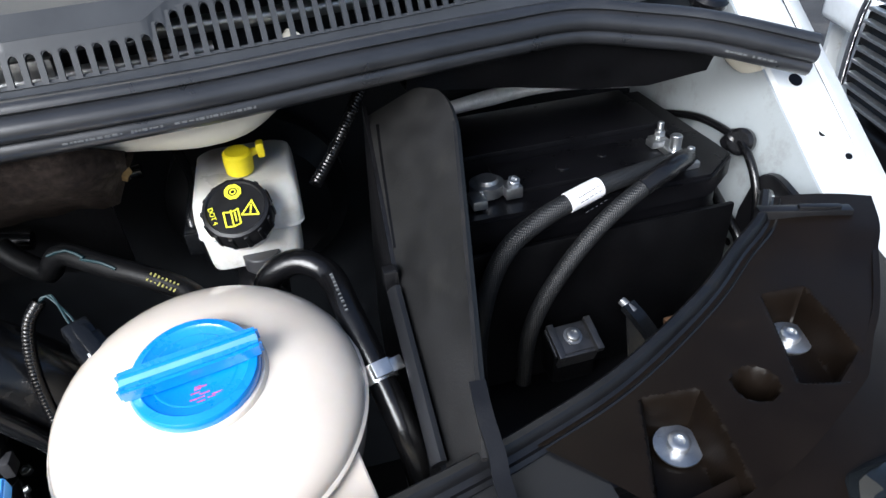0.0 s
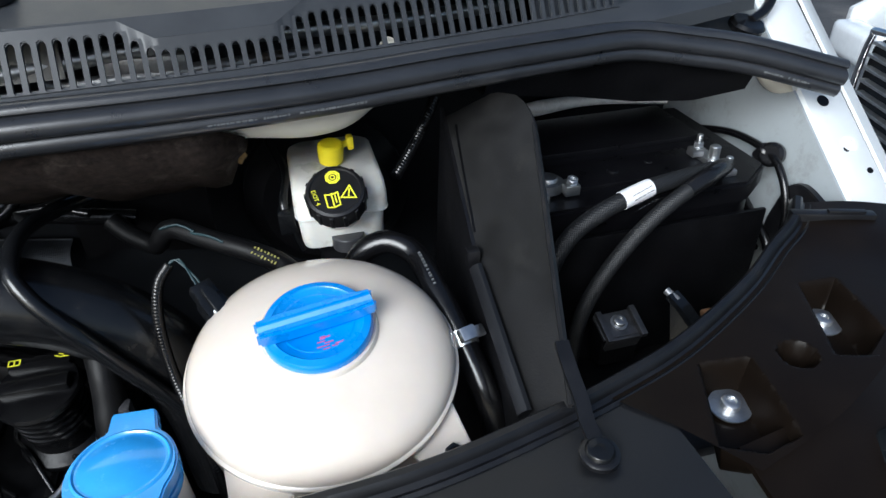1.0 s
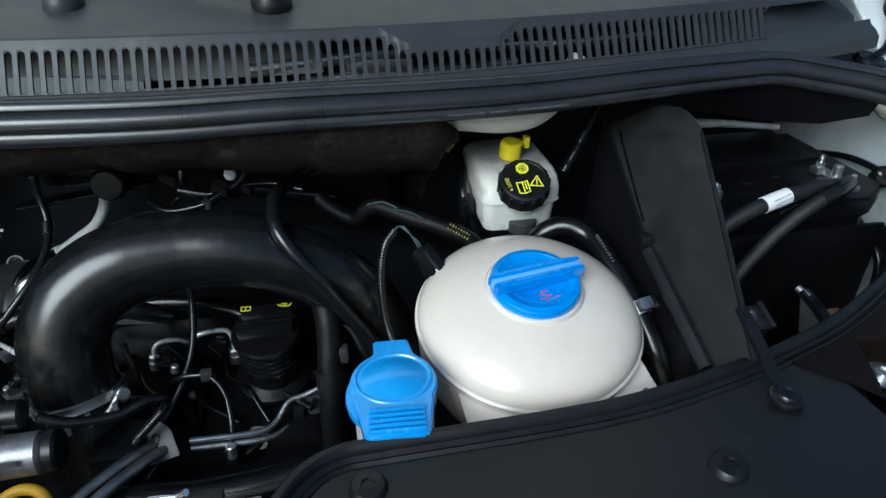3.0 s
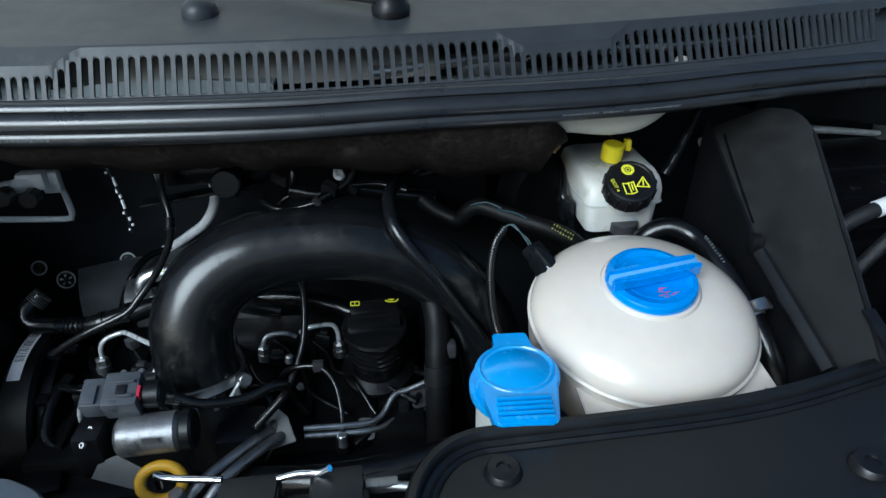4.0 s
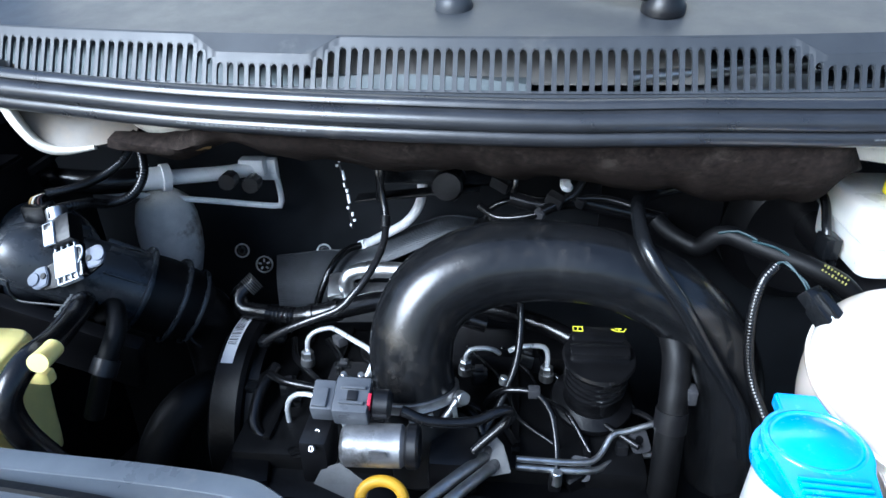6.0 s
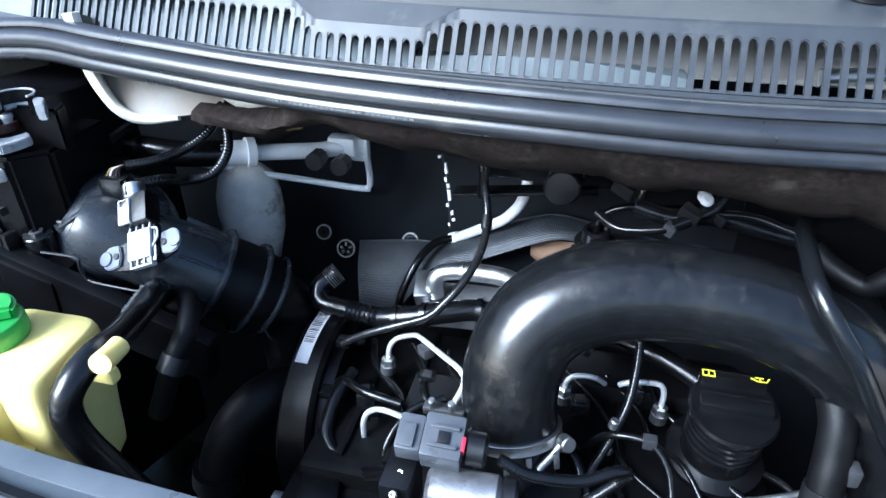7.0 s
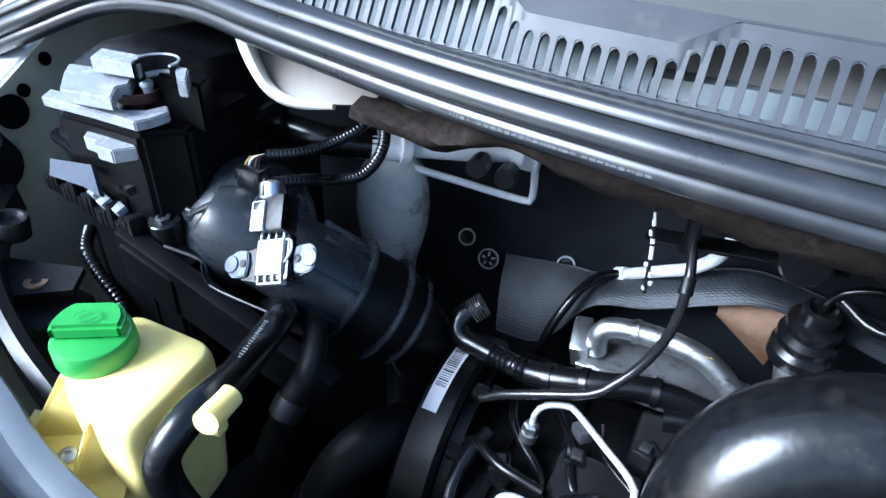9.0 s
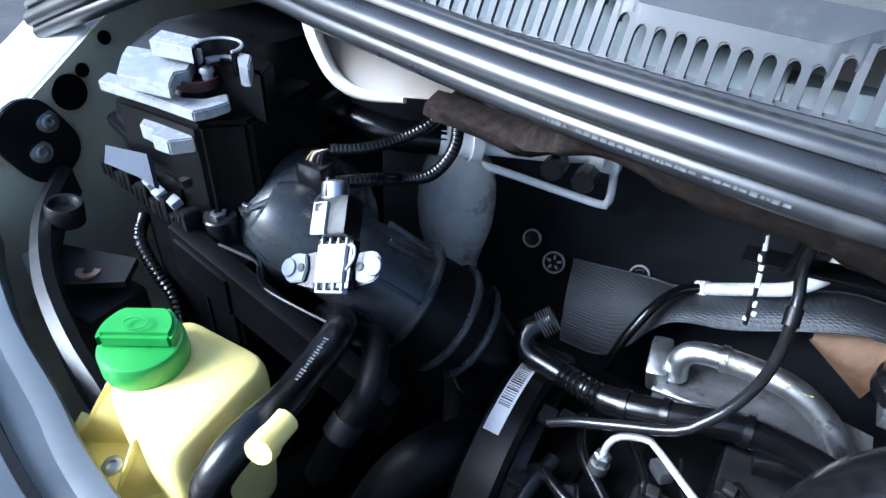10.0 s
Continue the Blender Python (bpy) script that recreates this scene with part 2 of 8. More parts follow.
M["rubber"] = material("black rubber", (0.007, 0.007, 0.008), 0.24, 0, 0.3, 50, 0.05, 600, dirt=(0.03, 0.027, 0.025), dirt_at=0.62, dirt_scale=22)
M["seal"] = material("dusty black seal rubber", (0.020, 0.021, 0.024), 0.3, 0, 0.2, 30, 0.03, 600, dirt=(0.045, 0.043, 0.042), dirt_at=0.6, dirt_scale=18, spec=0.8)
M["hose"] = material("black rubber hose", (0.004, 0.004, 0.0045), 0.22, 0, 0.3, 80, 0.05, 900)
M["dull_hose"] = material("dull black hose", (0.003, 0.003, 0.0034), 0.5, 0, 0.4, 60, 0.1, 500, spec=0.2)
M["wax"] = material("shiny black hose", (0.012, 0.012, 0.013), 0.2, 0, 0.4, 60, 0.03, 500)
M["carrier"] = material("brown-black plastic", (0.0062, 0.0042, 0.0029), 0.38, 0, 0.25, 30, 0.06, 900, dirt=(0.014, 0.0095, 0.0065), dirt_at=0.6, dirt_scale=16, spec=0.14)
M["panel"] = material("smooth black panel", (0.008, 0.0085, 0.010), 0.4, 0, 0.15, 20, 0.06, 1200, dirt=(0.05, 0.048, 0.045), dirt_at=0.64, dirt_scale=60)
M["dusty_grey"] = material("dusty grey plastic", (0.10, 0.10, 0.10), 0.5, 0, 0.3, 40, 0.08, 500)
# sky reflection on the black panel, painted in as a blue-grey base
M["panel_sheen"] = material("black panel with sky sheen in its colour", (0.075, 0.085, 0.10), 0.32, 0, 0.2, 14, 0.05, 1200, dirt=(0.11, 0.115, 0.12), dirt_at=0.6, dirt_scale=24)
M["foil"] = material("silver foil sleeve", (0.85, 0.85, 0.86), 0.35, 0.2, 0.15, 120, 0.3, 300)
M["shell"] = material("smooth black plastic", (0.004, 0.004, 0.005), 0.3, 0, 0.3, 30, 0.02, 600, spec=0.22)
M["red_brown"] = material("dark red plastic", (0.03, 0.007, 0.006), 0.5, 0, 0.3, 60, 0.05, 500)
M["fuel"] = material("bright bent steel tube", (0.82, 0.83, 0.84), 0.3, 0.5, 0.1, 60, 0.05, 400)
M["plug_grey"] = material("blue-grey plug plastic", (0.075, 0.08, 0.09), 0.3, 0, 0.2, 60, 0.05, 600)
M["wing_cream"] = material("olive cream body paint", (0.60, 0.55, 0.40), 0.4, 0, 0.08, 16, 0.03, 200, dirt=(0.30, 0.26, 0.18), dirt_at=0.56, dirt_scale=14)
# duct base lightened and blued to paint in the sky's reflection
M["duct"] = material("dusty black duct plastic with painted sky sheen", (0.026, 0.029, 0.034), 0.27, 0, 0.3, 40, 0.04, 500, dirt=(0.03, 0.029, 0.028), dirt_at=0.6, dirt_scale=30)
M["ear"] = material("blue-grey sensor plastic", (0.065, 0.078, 0.11), 0.32, 0, 0.2, 60, 0.05, 500)
# lid grey: dust plus the sky's sheen painted into the base colour
M["lid"] = material("dusty grey plastic with sky sheen in its colour", (0.27, 0.28, 0.30), 0.26, 0, 0.2, 40, 0.04, 900, dirt=(0.12, 0.118, 0.11), dirt_at=0.56, dirt_scale=30)
M["slope"] = material("blue-grey satin plastic", (0.05, 0.06, 0.085), 0.55, 0, 0.3, 30, 0.03, 900, dirt=(0.03, 0.035, 0.045), dirt_at=0.55, dirt_scale=40, spec=0.15)
M["divider"] = material("grey scuffed plastic", (0.0095, 0.0095, 0.0098), 0.46, 0, 0.25, 25, 0.1, 700, dirt=(0.019, 0.0185, 0.018), dirt_at=0.55, dirt_scale=20)
M["pipe"] = material("glossy black charge pipe", (0.0065, 0.0068, 0.0076), 0.21, 0, 0.4, 160, 0.05, 300, dirt=(0.022, 0.020, 0.018), dirt_at=0.55, dirt_scale=30)
M["cream"] = material("cream tank plastic", (0.72, 0.645, 0.565), 0.2, 0, 0.06, 12, 0.02, 300, dirt=(0.68, 0.58, 0.48), dirt_at=0.58, dirt_scale=7, sub=0.25, coat=0.6)
M["milky"] = material("milky reservoir plastic", (0.66, 0.65, 0.61), 0.3, 0, 0.1, 25, 0.06, 300, dirt=(0.50, 0.48, 0.42), dirt_at=0.55, dirt_scale=30, sub=0.4)
M["yellowish"] = material("pale yellow tank plastic", (0.82, 0.70, 0.25), 0.35, 0, 0.1, 18, 0.06, 300, dirt=(0.55, 0.36, 0.05), dirt_at=0.62, dirt_scale=24, sub=0.25)
M["coolant"] = material("pink coolant through plastic", (0.62, 0.16, 0.12), 0.35, 0, 0.15, 20, 0.03, 300, sub=0.2)
M["blue"] = material("blue cap plastic", (0.016, 0.24, 0.72), 0.28, 0, 0.1, 40, 0.05, 600, dirt=(0.03, 0.27, 0.74), dirt_at=0.55, dirt_scale=120, coat=0.7)
# paler cap blue that paints a gloss highlight
M["glint_blue"] = material("blue plastic with a pale glint in its colour", (0.16, 0.42, 0.80), 0.3, 0, 0.1, 40, 0.05, 600)
M["worn_blue"] = material("worn blue cap plastic", (0.045, 0.32, 0.77), 0.24, 0, 0.1, 40, 0.05, 600, dirt=(0.12, 0.42, 0.80), dirt_at=0.58, dirt_scale=120, coat=0.8)
M["green"] = material("green cap plastic", (0.05, 0.28, 0.05), 0.3, 0, 0.1, 40, 0.05, 600)
M["yellow"] = material("yellow plastic", (0.82, 0.68, 0.01), 0.4, 0, 0.1, 40, 0.04, 600)
M["amber"] = material("orange-yellow plastic", (0.80, 0.44, 0.02), 0.4, 0, 0.15, 40, 0.04, 600)
M["print_yellow"] = material("yellow print", (0.80, 0.78, 0.03), 0.6, 0, 0.1, 80, 0)
M["print_mustard"] = material("mustard paint", (0.50, 0.42, 0.10), 0.6, 0, 0.2, 80, 0)
M["print_dim"] = material("faded yellow print", (0.26, 0.24, 0.06), 0.6, 0, 0.3, 200, 0)
M["print_white"] = material("white print", (0.11, 0.115, 0.12), 0.6, 0, 0.3, 300, 0)
M["print_red"] = material("red print", (0.45, 0.10, 0.25), 0.6, 0, 0.4, 300, 0)
M["print_black"] = material("black print", (0.02, 0.02, 0.02), 0.6, 0, 0.1, 80, 0)
M["paper"] = material("white label", (0.78, 0.78, 0.80), 0.5, 0, 0.05, 80, 0.02)
M["white_paint"] = material("white body paint", (0.74, 0.76, 0.76), 0.35, 0, 0.05, 12, 0.02, 200, dirt=(0.40, 0.38, 0.33), dirt_at=0.6, dirt_scale=9, coat=0.4)
M["beige_paint"] = material("dusty cream body paint", (0.72, 0.69, 0.60), 0.45, 0, 0.08, 16, 0.03, 200, dirt=(0.34, 0.28, 0.20), dirt_at=0.58, dirt_scale=14)
# cream paint browned by stains and by the corner's shade, both in the colour
M["stain_shade_paint"] = material("cream paint darkened by stains and painted shade", (0.12, 0.10, 0.075), 0.45, 0, 0.2, 16, 0.04, 200, dirt=(0.16, 0.12, 0.08), dirt_at=0.52, dirt_scale=16)
M["dirty_white"] = material("soiled white plastic", (0.80, 0.78, 0.74), 0.45, 0, 0.2, 20, 0.06, 200, dirt=(0.20, 0.14, 0.09), dirt_at=0.5, dirt_scale=16)
M["felt"] = material("matted dark felt", (0.023, 0.0175, 0.015), 0.95, 0, 0.6, 200, 0.45, 2200, dirt=(0.06, 0.05, 0.042), dirt_at=0.55, dirt_scale=40, spec=0.1)
M["foam"] = material("tan foam", (0.30, 0.19, 0.07), 0.9, 0, 0.4, 120, 0.8, 500)
M["alu"] = material("brushed aluminium", (0.72, 0.73, 0.74), 0.32, 1.0, 0.12, 60, 0.06, 400, dirt=(0.30, 0.29, 0.27), dirt_at=0.62, dirt_scale=40)
# near-white base makes up in colour for light that misses these pipes
M["ac_alu"] = material("near-white aluminium, lit look in its colour", (0.94, 0.945, 0.95), 0.3, 0.05, 0.06, 60, 0.06, 400, dirt=(0.5, 0.49, 0.47), dirt_at=0.62, dirt_scale=40)
M["zinc"] = material("zinc-plated steel", (0.62, 0.63, 0.64), 0.38, 1.0, 0.2, 80, 0.06, 600, dirt=(0.22, 0.18, 0.13), dirt_at=0.62, dirt_scale=60)
M["steel"] = material("dull steel", (0.42, 0.42, 0.42), 0.42, 1.0, 0.3, 60, 0.1, 400, dirt=(0.12, 0.09, 0.06), dirt_at=0.56, dirt_scale=50)
M["dark_steel"] = material("dark dull steel", (0.10, 0.10, 0.105), 0.4, 0.8, 0.3, 60, 0.1, 400, dirt=(0.04, 0.035, 0.03), dirt_at=0.56, dirt_scale=50)
M["cast"] = material("cast aluminium", (0.30, 0.30, 0.31), 0.42, 0.8, 0.25, 80, 0.10, 700, dirt=(0.06, 0.055, 0.05), dirt_at=0.54, dirt_scale=30)
M["rust"] = material("rusty brown steel", (0.19, 0.10, 0.05), 0.75, 0.2, 0.4, 60, 0.25, 400)
M["shield"] = material("embossed heat shield", (0.045, 0.049, 0.056), 0.45, 0.3, 0.3, 40, 0, dirt=(0.022, 0.023, 0.026), dirt_at=0.55, dirt_scale=18)
dimpled(M["shield"], 520, 0.5)
M["braid"] = woven("braided black sleeve", (0.010, 0.0105, 0.0115), 0.5, 2100, 0.25)
M["chrome"] = material("chrome", (0.8, 0.8, 0.82), 0.12, 1.0, 0.05, 40, 0)
M["grey_plastic"] = material("grey connector plastic", (0.035, 0.035, 0.038), 0.35, 0, 0.15, 60, 0.05, 600)
M["pale_plastic"] = material("pale grey plastic", (0.50, 0.52, 0.56), 0.32, 0, 0.1, 60, 0.05, 500, dirt=(0.2, 0.2, 0.2), dirt_at=0.62, dirt_scale=50)
M["plenum_grey"] = material("pale blue-grey panel", (0.17, 0.20, 0.21), 0.5, 0, 0.2, 20, 0.04, 300, dirt=(0.12, 0.12, 0.11), dirt_at=0.56, dirt_scale=20)
M["plenum_back"] = material("dull brown-grey panel", (0.20, 0.19, 0.175), 0.6, 0, 0.2, 20, 0.04, 300, dirt=(0.10, 0.09, 0.08), dirt_at=0.56, dirt_scale=20)
M["red"] = material("red plastic", (0.55, 0.02, 0.05), 0.4, 0, 0.1, 60, 0)
M["tape"] = material("green-blue wire", (0.010, 0.032, 0.038), 0.5, 0, 0.1, 60, 0)
M["asphalt"] = material("asphalt", (0.055, 0.055, 0.057), 0.85, 0, 0.5, 3, 0.5, 220, dirt=(0.11, 0.105, 0.10), dirt_at=0.55, dirt_scale=1.5)
M["brown_sheet"] = material("heat-stained brown sheet", (0.24, 0.145, 0.09), 0.7, 0, 0.35, 40, 0.15, 400, dirt=(0.16, 0.08, 0.04), dirt_at=0.55, dirt_scale=22)
M["lens"] = material("clear lamp lens", (0.75, 0.78, 0.8), 0.08, 0, 0.05, 30, 0)
M["tyre"] = material("tyre rubber", (0.015, 0.015, 0.016), 0.7, 0, 0.2, 40, 0.2, 300)
M["dark_glass"] = material("dark car glass", (0.01, 0.012, 0.014), 0.06, 0, 0.05, 30, 0)

# ---- the setting: ground, body shell ----
bm = bmesh.new()
g = [-60, -25, -10, -4, -1.5, 0, 1.5, 4, 10, 25, 60]
loft(bm, [[(x * 30 if abs(x) > 50 else x, (y * 30 if abs(y) > 50 else y), 0) for x in g] for y in g])
solo("ground", bm, M["asphalt"], "grey worn asphalt ground", "ground", kind="structure")


def ledge(x):
    return V(x, 0.467 + 0.23 * x * x, 1.2345 + 0.008 * x * x)


def notch(x):
    a = abs(x)
    e = 0.022
    if 0.167 < a < 0.289:
        return min(1, (a - 0.167) / e, (0.289 - a) / e)
    return 0.0


def grille_top(x):
    return ledge(x) + V(0, -0.0100, -0.0112) * notch(x)


def grille_low(x):
    return V(x, 0.444 + 0.24 * x * x, 1.1945 + 0.012 * x * x)


# plastic cowl below the windscreen, with its slotted intake
cowl = thing("cowl_panel", (0, 0.6, 1.22), "dark grey grained plastic cowl with slotted air intake and two notches", "cowl", kind="structure")
PITCH = 0.00914


def slot_top(x):
    """Lower edge of the lip above the slots."""
    return grille_top(x) + (grille_low(x) - grille_top(x)).normalized() * 0.0081


xs = [-0.73 + 0.0045 * i for i in range(324)]
xs = sorted([x for x in xs if all(abs(abs(x) - k) > 0.003 for k in (0.167, 0.189, 0.267, 0.289))] + [s * k for s in (-1, 1) for k in (0.167, 0.189, 0.267, 0.289)])
NB = 121
BAR_W = 0.0018
slots = [(i - NB // 2 + 0.5) * PITCH + 0.0069 for i in range(-1, NB)]
SLOT_W = PITCH / 2 - BAR_W


def arch(c, x):
    """Lower edge of the lip at x, arched over the slot whose centre is c."""
    f = min(1.0, abs(x - c) / SLOT_W)
    p = slot_top(c) + ledge(x) - ledge(c)
    return p + (grille_low(c) - slot_top(c)).normalized() * (0.0042 * (1 - math.sqrt(1 - f * f)))


cols = [(x, slot_top(x)) for x in xs if x < slots[0] - PITCH / 2]
for c in slots:
    for f in (-1.0, -0.97, -0.85, -0.6, -0.3, 0, 0.3, 0.6, 0.85, 0.97, 1.0):
        cols.append((c + f * SLOT_W, arch(c, c + f * SLOT_W)))
cols += [(x, slot_top(x)) for x in xs if x > slots[-1] + PITCH / 2]
bm = bmesh.new()
loft(bm, [[p for x, p in cols], [p.lerp(grille_top(x), 0.6) for x, p in cols], [grille_top(x) for x, p in cols]], 0.003)
part("lip", bm, M["cowl"], cowl)
bm = bmesh.new()
loft(bm, [[grille_top(x) + V(0, 0, 0.0001) for x in xs], [grille_top(x).lerp(ledge(x) + V(0, 0.0012, 0.0013), 0.5) for x in xs], [ledge(x) + V(0, 0.0012, 0.0013) for x in xs]], 0.003)
part("chamfer", bm, M["cowl"], cowl)
bm = bmesh.new()
loft(bm, [[ledge(x) + d for x in xs] for d in (V(0, 0.0012, 0.0013), V(0, 0.012, 0.0035), V(0, 0.05, 0.011), V(0, 0.11, 0.024), V(0, 0.2, 0.05), V(0, 0.34, 0.1))], 0.003)
part("top_panel", bm, M["cowl"], cowl)
bm = bmesh.new()
loft(bm, [[grille_low(x) + d for x in xs] for d in (V(0, 0.004, 0.006), V(0, 0.0, 0.001), V(0, -0.008, -0.002), V(0, -0.016, -0.008), V(0, -0.018, -0.02))], 0.003)
part("lower_strip", bm, M["cowl"], cowl)
bm = bmesh.new()
loft(bm, [[ledge(x) + d for x in xs] for d in (V(0, -0.03, -0.045), V(0, 0.02, -0.07), V(0, 0.12, -0.075), V(0, 0.15, 0.02))], 0.002)
part("plenum_tray", bm, M["cowl"], cowl)
bm = bmesh.new()
xi = [-0.66 + 0.02 * i for i in range(24)]
loft(bm, [[grille_low(x) + V(0, 0.014, -0.006) for x in xi], [grille_low(x).lerp(grille_top(x), 0.5) + V(0, 0.016, -0.012) for x in xi], [grille_top(x) + V(0, 0.02, -0.016) for x in xi]], 0.002)
part("inner_panel", bm, M["plenum_grey"], cowl, "pale painted panel behind the slots")
bm = bmesh.new()
xi = [-0.2 + 0.01 * i for i in range(19)]
loft(bm, [[grille_low(x) + V(0, 0.018, -0.008) for x in xi], [grille_low(x) + V(0, 0.026, 0.006 + 0.006 * math.sin((x + 0.2) * 18)) for x in xi], [grille_low(x) + V(0, 0.05, 0.006) for x in xi]], 0.002)
part("drain_tray", bm, M["plenum_grey"], cowl, "pale tray behind the slots")
bm = bmesh.new()
xi = [-0.24 + 0.02 * i for i in range(19)]
loft(bm, [[grille_low(x) + V(0, 0.046, 0.000) for x in xi], [grille_low(x) + V(0, 0.052, 0.020) for x in xi], [grille_low(x) + V(0, 0.056, 0.042) for x in xi]], 0.002)
part("back_panel", bm, M["plenum_back"], cowl, "dull grey wall behind the slots")
bar = bmesh.new()
hw, hp = BAR_W, PITCH / 2
outline = []
for s in (-1, 1):
    side = []
    for i in range(5):
        a = math.pi / 2 * i / 4
        side.append((hp - (hp - hw) * math.sin(a), -0.5 + 0.07 * (1 - math.cos(a))))
    for i in range(5):
        a = math.pi / 2 * (4 - i) / 4
        side.append((hp - (hp - hw) * math.sin(a), 0.5 - 0.07 * (1 - math.cos(a))))
    outline += [(s * u, v) for u, v in (side if s > 0 else side[::-1])]
prism(bar, outline, 1.0)
bar_mesh = finish("bar", bar, M["cowl"])
for i in range(NB):
    x = (i - NB // 2) * PITCH + 0.0069
    a = grille_low(x) + V(0, 0.0038, 0.0035)
    b = max((slot_top(x + d) for d in (-0.5 * PITCH, 0, 0.5 * PITCH)), key=lambda q: q.z) + V(0, 0.002, -0.0003)
    b.x, b.y = x, b.y + (ledge(x).y - ledge(b.x).y)
    up = (b - a)
    m = Matrix.Translation((a + b) / 2) @ Matrix((V(1, 0.46 * x, 0).normalized(), up.normalized(), V(1, 0.46 * x, 0).normalized().cross(up.normalized()))).transposed().to_4x4()
    ob = new("bar", bar_mesh)
    ob.parent = cowl
    ob.matrix_basis = cowl.matrix_basis.inverted() @ m @ Matrix.Diagonal((1, up.length, 0.0026, 1))
bm = bmesh.new()
loft(bm, [[(0.48, 0.508, 1.189), (0.58, 0.53, 1.18), (0.65, 0.545, 1.168), (0.705, 0.555, 1.156)], [(0.48, 0.52, 1.21), (0.58, 0.545, 1.205), (0.655, 0.565, 1.195), (0.72, 0.58, 1.178)], [(0.48, 0.545, 1.247), (0.58, 0.565, 1.244), (0.66, 0.59, 1.228), (0.735, 0.61, 1.203)], [(0.48, 0.72, 1.30), (0.58, 0.74, 1.30), (0.68, 0.76, 1.28), (0.75, 0.78, 1.26)]], 0.003)
part("end_panel", bm, M["cowl"], cowl)
bm = bmesh.new()
loft(bm, [[(0.43, 0.478, 1.178), (0.52, 0.498, 1.172), (0.58, 0.51, 1.168), (0.64, 0.50, 1.16), (0.69, 0.488, 1.15)], [(0.43, 0.50, 1.148), (0.52, 0.508, 1.134), (0.58, 0.51, 1.122), (0.64, 0.507, 1.117), (0.69, 0.50, 1.125)], [(0.43, 0.60, 1.14), (0.52, 0.60, 1.125), (0.58, 0.60, 1.115), (0.64, 0.60, 1.11), (0.69, 0.60, 1.11)]], 0.003)
part("drain_flap", bm, M["deep"], cowl)
# wiper linkage seen through the slots
link = thing("wiper_linkage", (0.25, 0.55, 1.19), "grey metal wiper linkage behind the slots", "linkage")
bm = bmesh.new()
tube(bm, [(0.06, 0.49, 1.20), (0.2, 0.515, 1.207), (0.36, 0.53, 1.205), (0.48, 0.56, 1.205)], 0.006)
part("rod", bm, M["zinc"], link)
bm = bmesh.new()
tube(bm, [(0.10, 0.50, 1.19), (0.13, 0.505, 1.186), (0.3, 0.52, 1.19)], 0.005)
box(bm, (0.17, 0.515, 1.195), (0.06, 0.02, 0.012))
part("motor_arm", bm, M["steel"], link)
for x, y in ((0.205, 0.506), (0.25, 0.512), (0.09, 0.497)):
    bm = bmesh.new()
    bolt(bm, (x, y, 1.203), (0, -0.6, 0.8), 0.004, 0.004)
    part("bolt", bm, M["chrome"], link)
# round blanking cap and wiper arm on the cowl
bm = bmesh.new()
lathe(bm, [(0, 0.015), (0.006, 0.0145), (0.011, 0.012), (0.0145, 0.008), (0.016, 0.002), (0.016, -0.004)], axis((-0.082, 0.531, 1.247), (0, -0.22, 0.97)), 32)
solo("blanking_cap", bm, M["cowl"], "round dark plastic blanking cap on the cowl", "cap")
wa = thing("windscreen_wiper", (0.083, 0.512, 1.252), "black wiper arm on its pivot", "wiper")
bm = bmesh.new()
lathe(bm, [(0, 0.016), (0.008, 0.016), (0.012, 0.013), (0.014, 0.004), (0.017, 0), (0.017, -0.006)], axis((0.083, 0.515, 1.252), (0, -0.2, 0.98)), 28)
part("pivot", bm, M["black"], wa)
bm = bmesh.new()
tube(bm, [(0.083, 0.515, 1.262), (0.062, 0.522, 1.264), (0.02, 0.545, 1.268), (-0.06, 0.59, 1.283), (-0.2, 0.64, 1.31)], [0.012, 0.011, 0.0095, 0.008, 0.007], flat=0.55)
part("arm", bm, M["black"], wa)

# raised bonnet over the bay
bm = bmesh.new()
rows = []
for k in range(9):
    f = k / 8
    rows.append([(x, 0.86 + 0.16 * f - 0.03 * math.sin(math.pi * f) + 0.06 * (x / 0.75) ** 2, 1.34 + 0.98 * f) for x in [-0.75 + 0.075 * i for i in range(21)]])
loft(bm, rows, 0.02)
solo("raised_bonnet", bm, M["beige_paint"], "raised bonnet with cream painted underside", "bonnet", kind="structure")

# rubber bonnet seal
SEAL = [(-0.765, 0.473, 1.122), (-0.701, 0.483, 1.149), (-0.622, 0.502, 1.179), (-0.522, 0.492, 1.193), (-0.432, 0.47, 1.192), (-0.302, 0.443, 1.189), (-0.202, 0.428, 1.188), (-0.102, 0.42, 1.187), (-0.002, 0.417, 1.186), (0.098, 0.42, 1.187), (0.198, 0.428, 1.185), (0.298, 0.442, 1.183), (0.398, 0.462, 1.183), (0.498, 0.487, 1.18), (0.568, 0.505, 1.176), (0.628, 0.498, 1.167), (0.679, 0.485, 1.158), (0.759, 0.461, 1.136)]
seal = thing("bonnet_seal", (0, 0.42, 1.17), "ribbed black rubber bonnet seal with white printing", "seal")
prof = [(-0.014, 0.014), (-0.004, 0.0165), (0.0, 0.016), (0.003, 0.0135), (0.0035, 0.011), (0.0015, 0.0095), (0.004, 0.0085), (0.0085, 0.0065), (0.0105, 0.003), (0.0105, -0.001), (0.009, -0.0035), (0.0065, -0.0045), (0.0085, -0.006), (0.0095, -0.009), (0.009, -0.0125), (0.006, -0.0155), (0.0, -0.0165), (-0.012, -0.016)]
bm = bmesh.new()
sweep(bm, prof, SEAL, step=0.008)
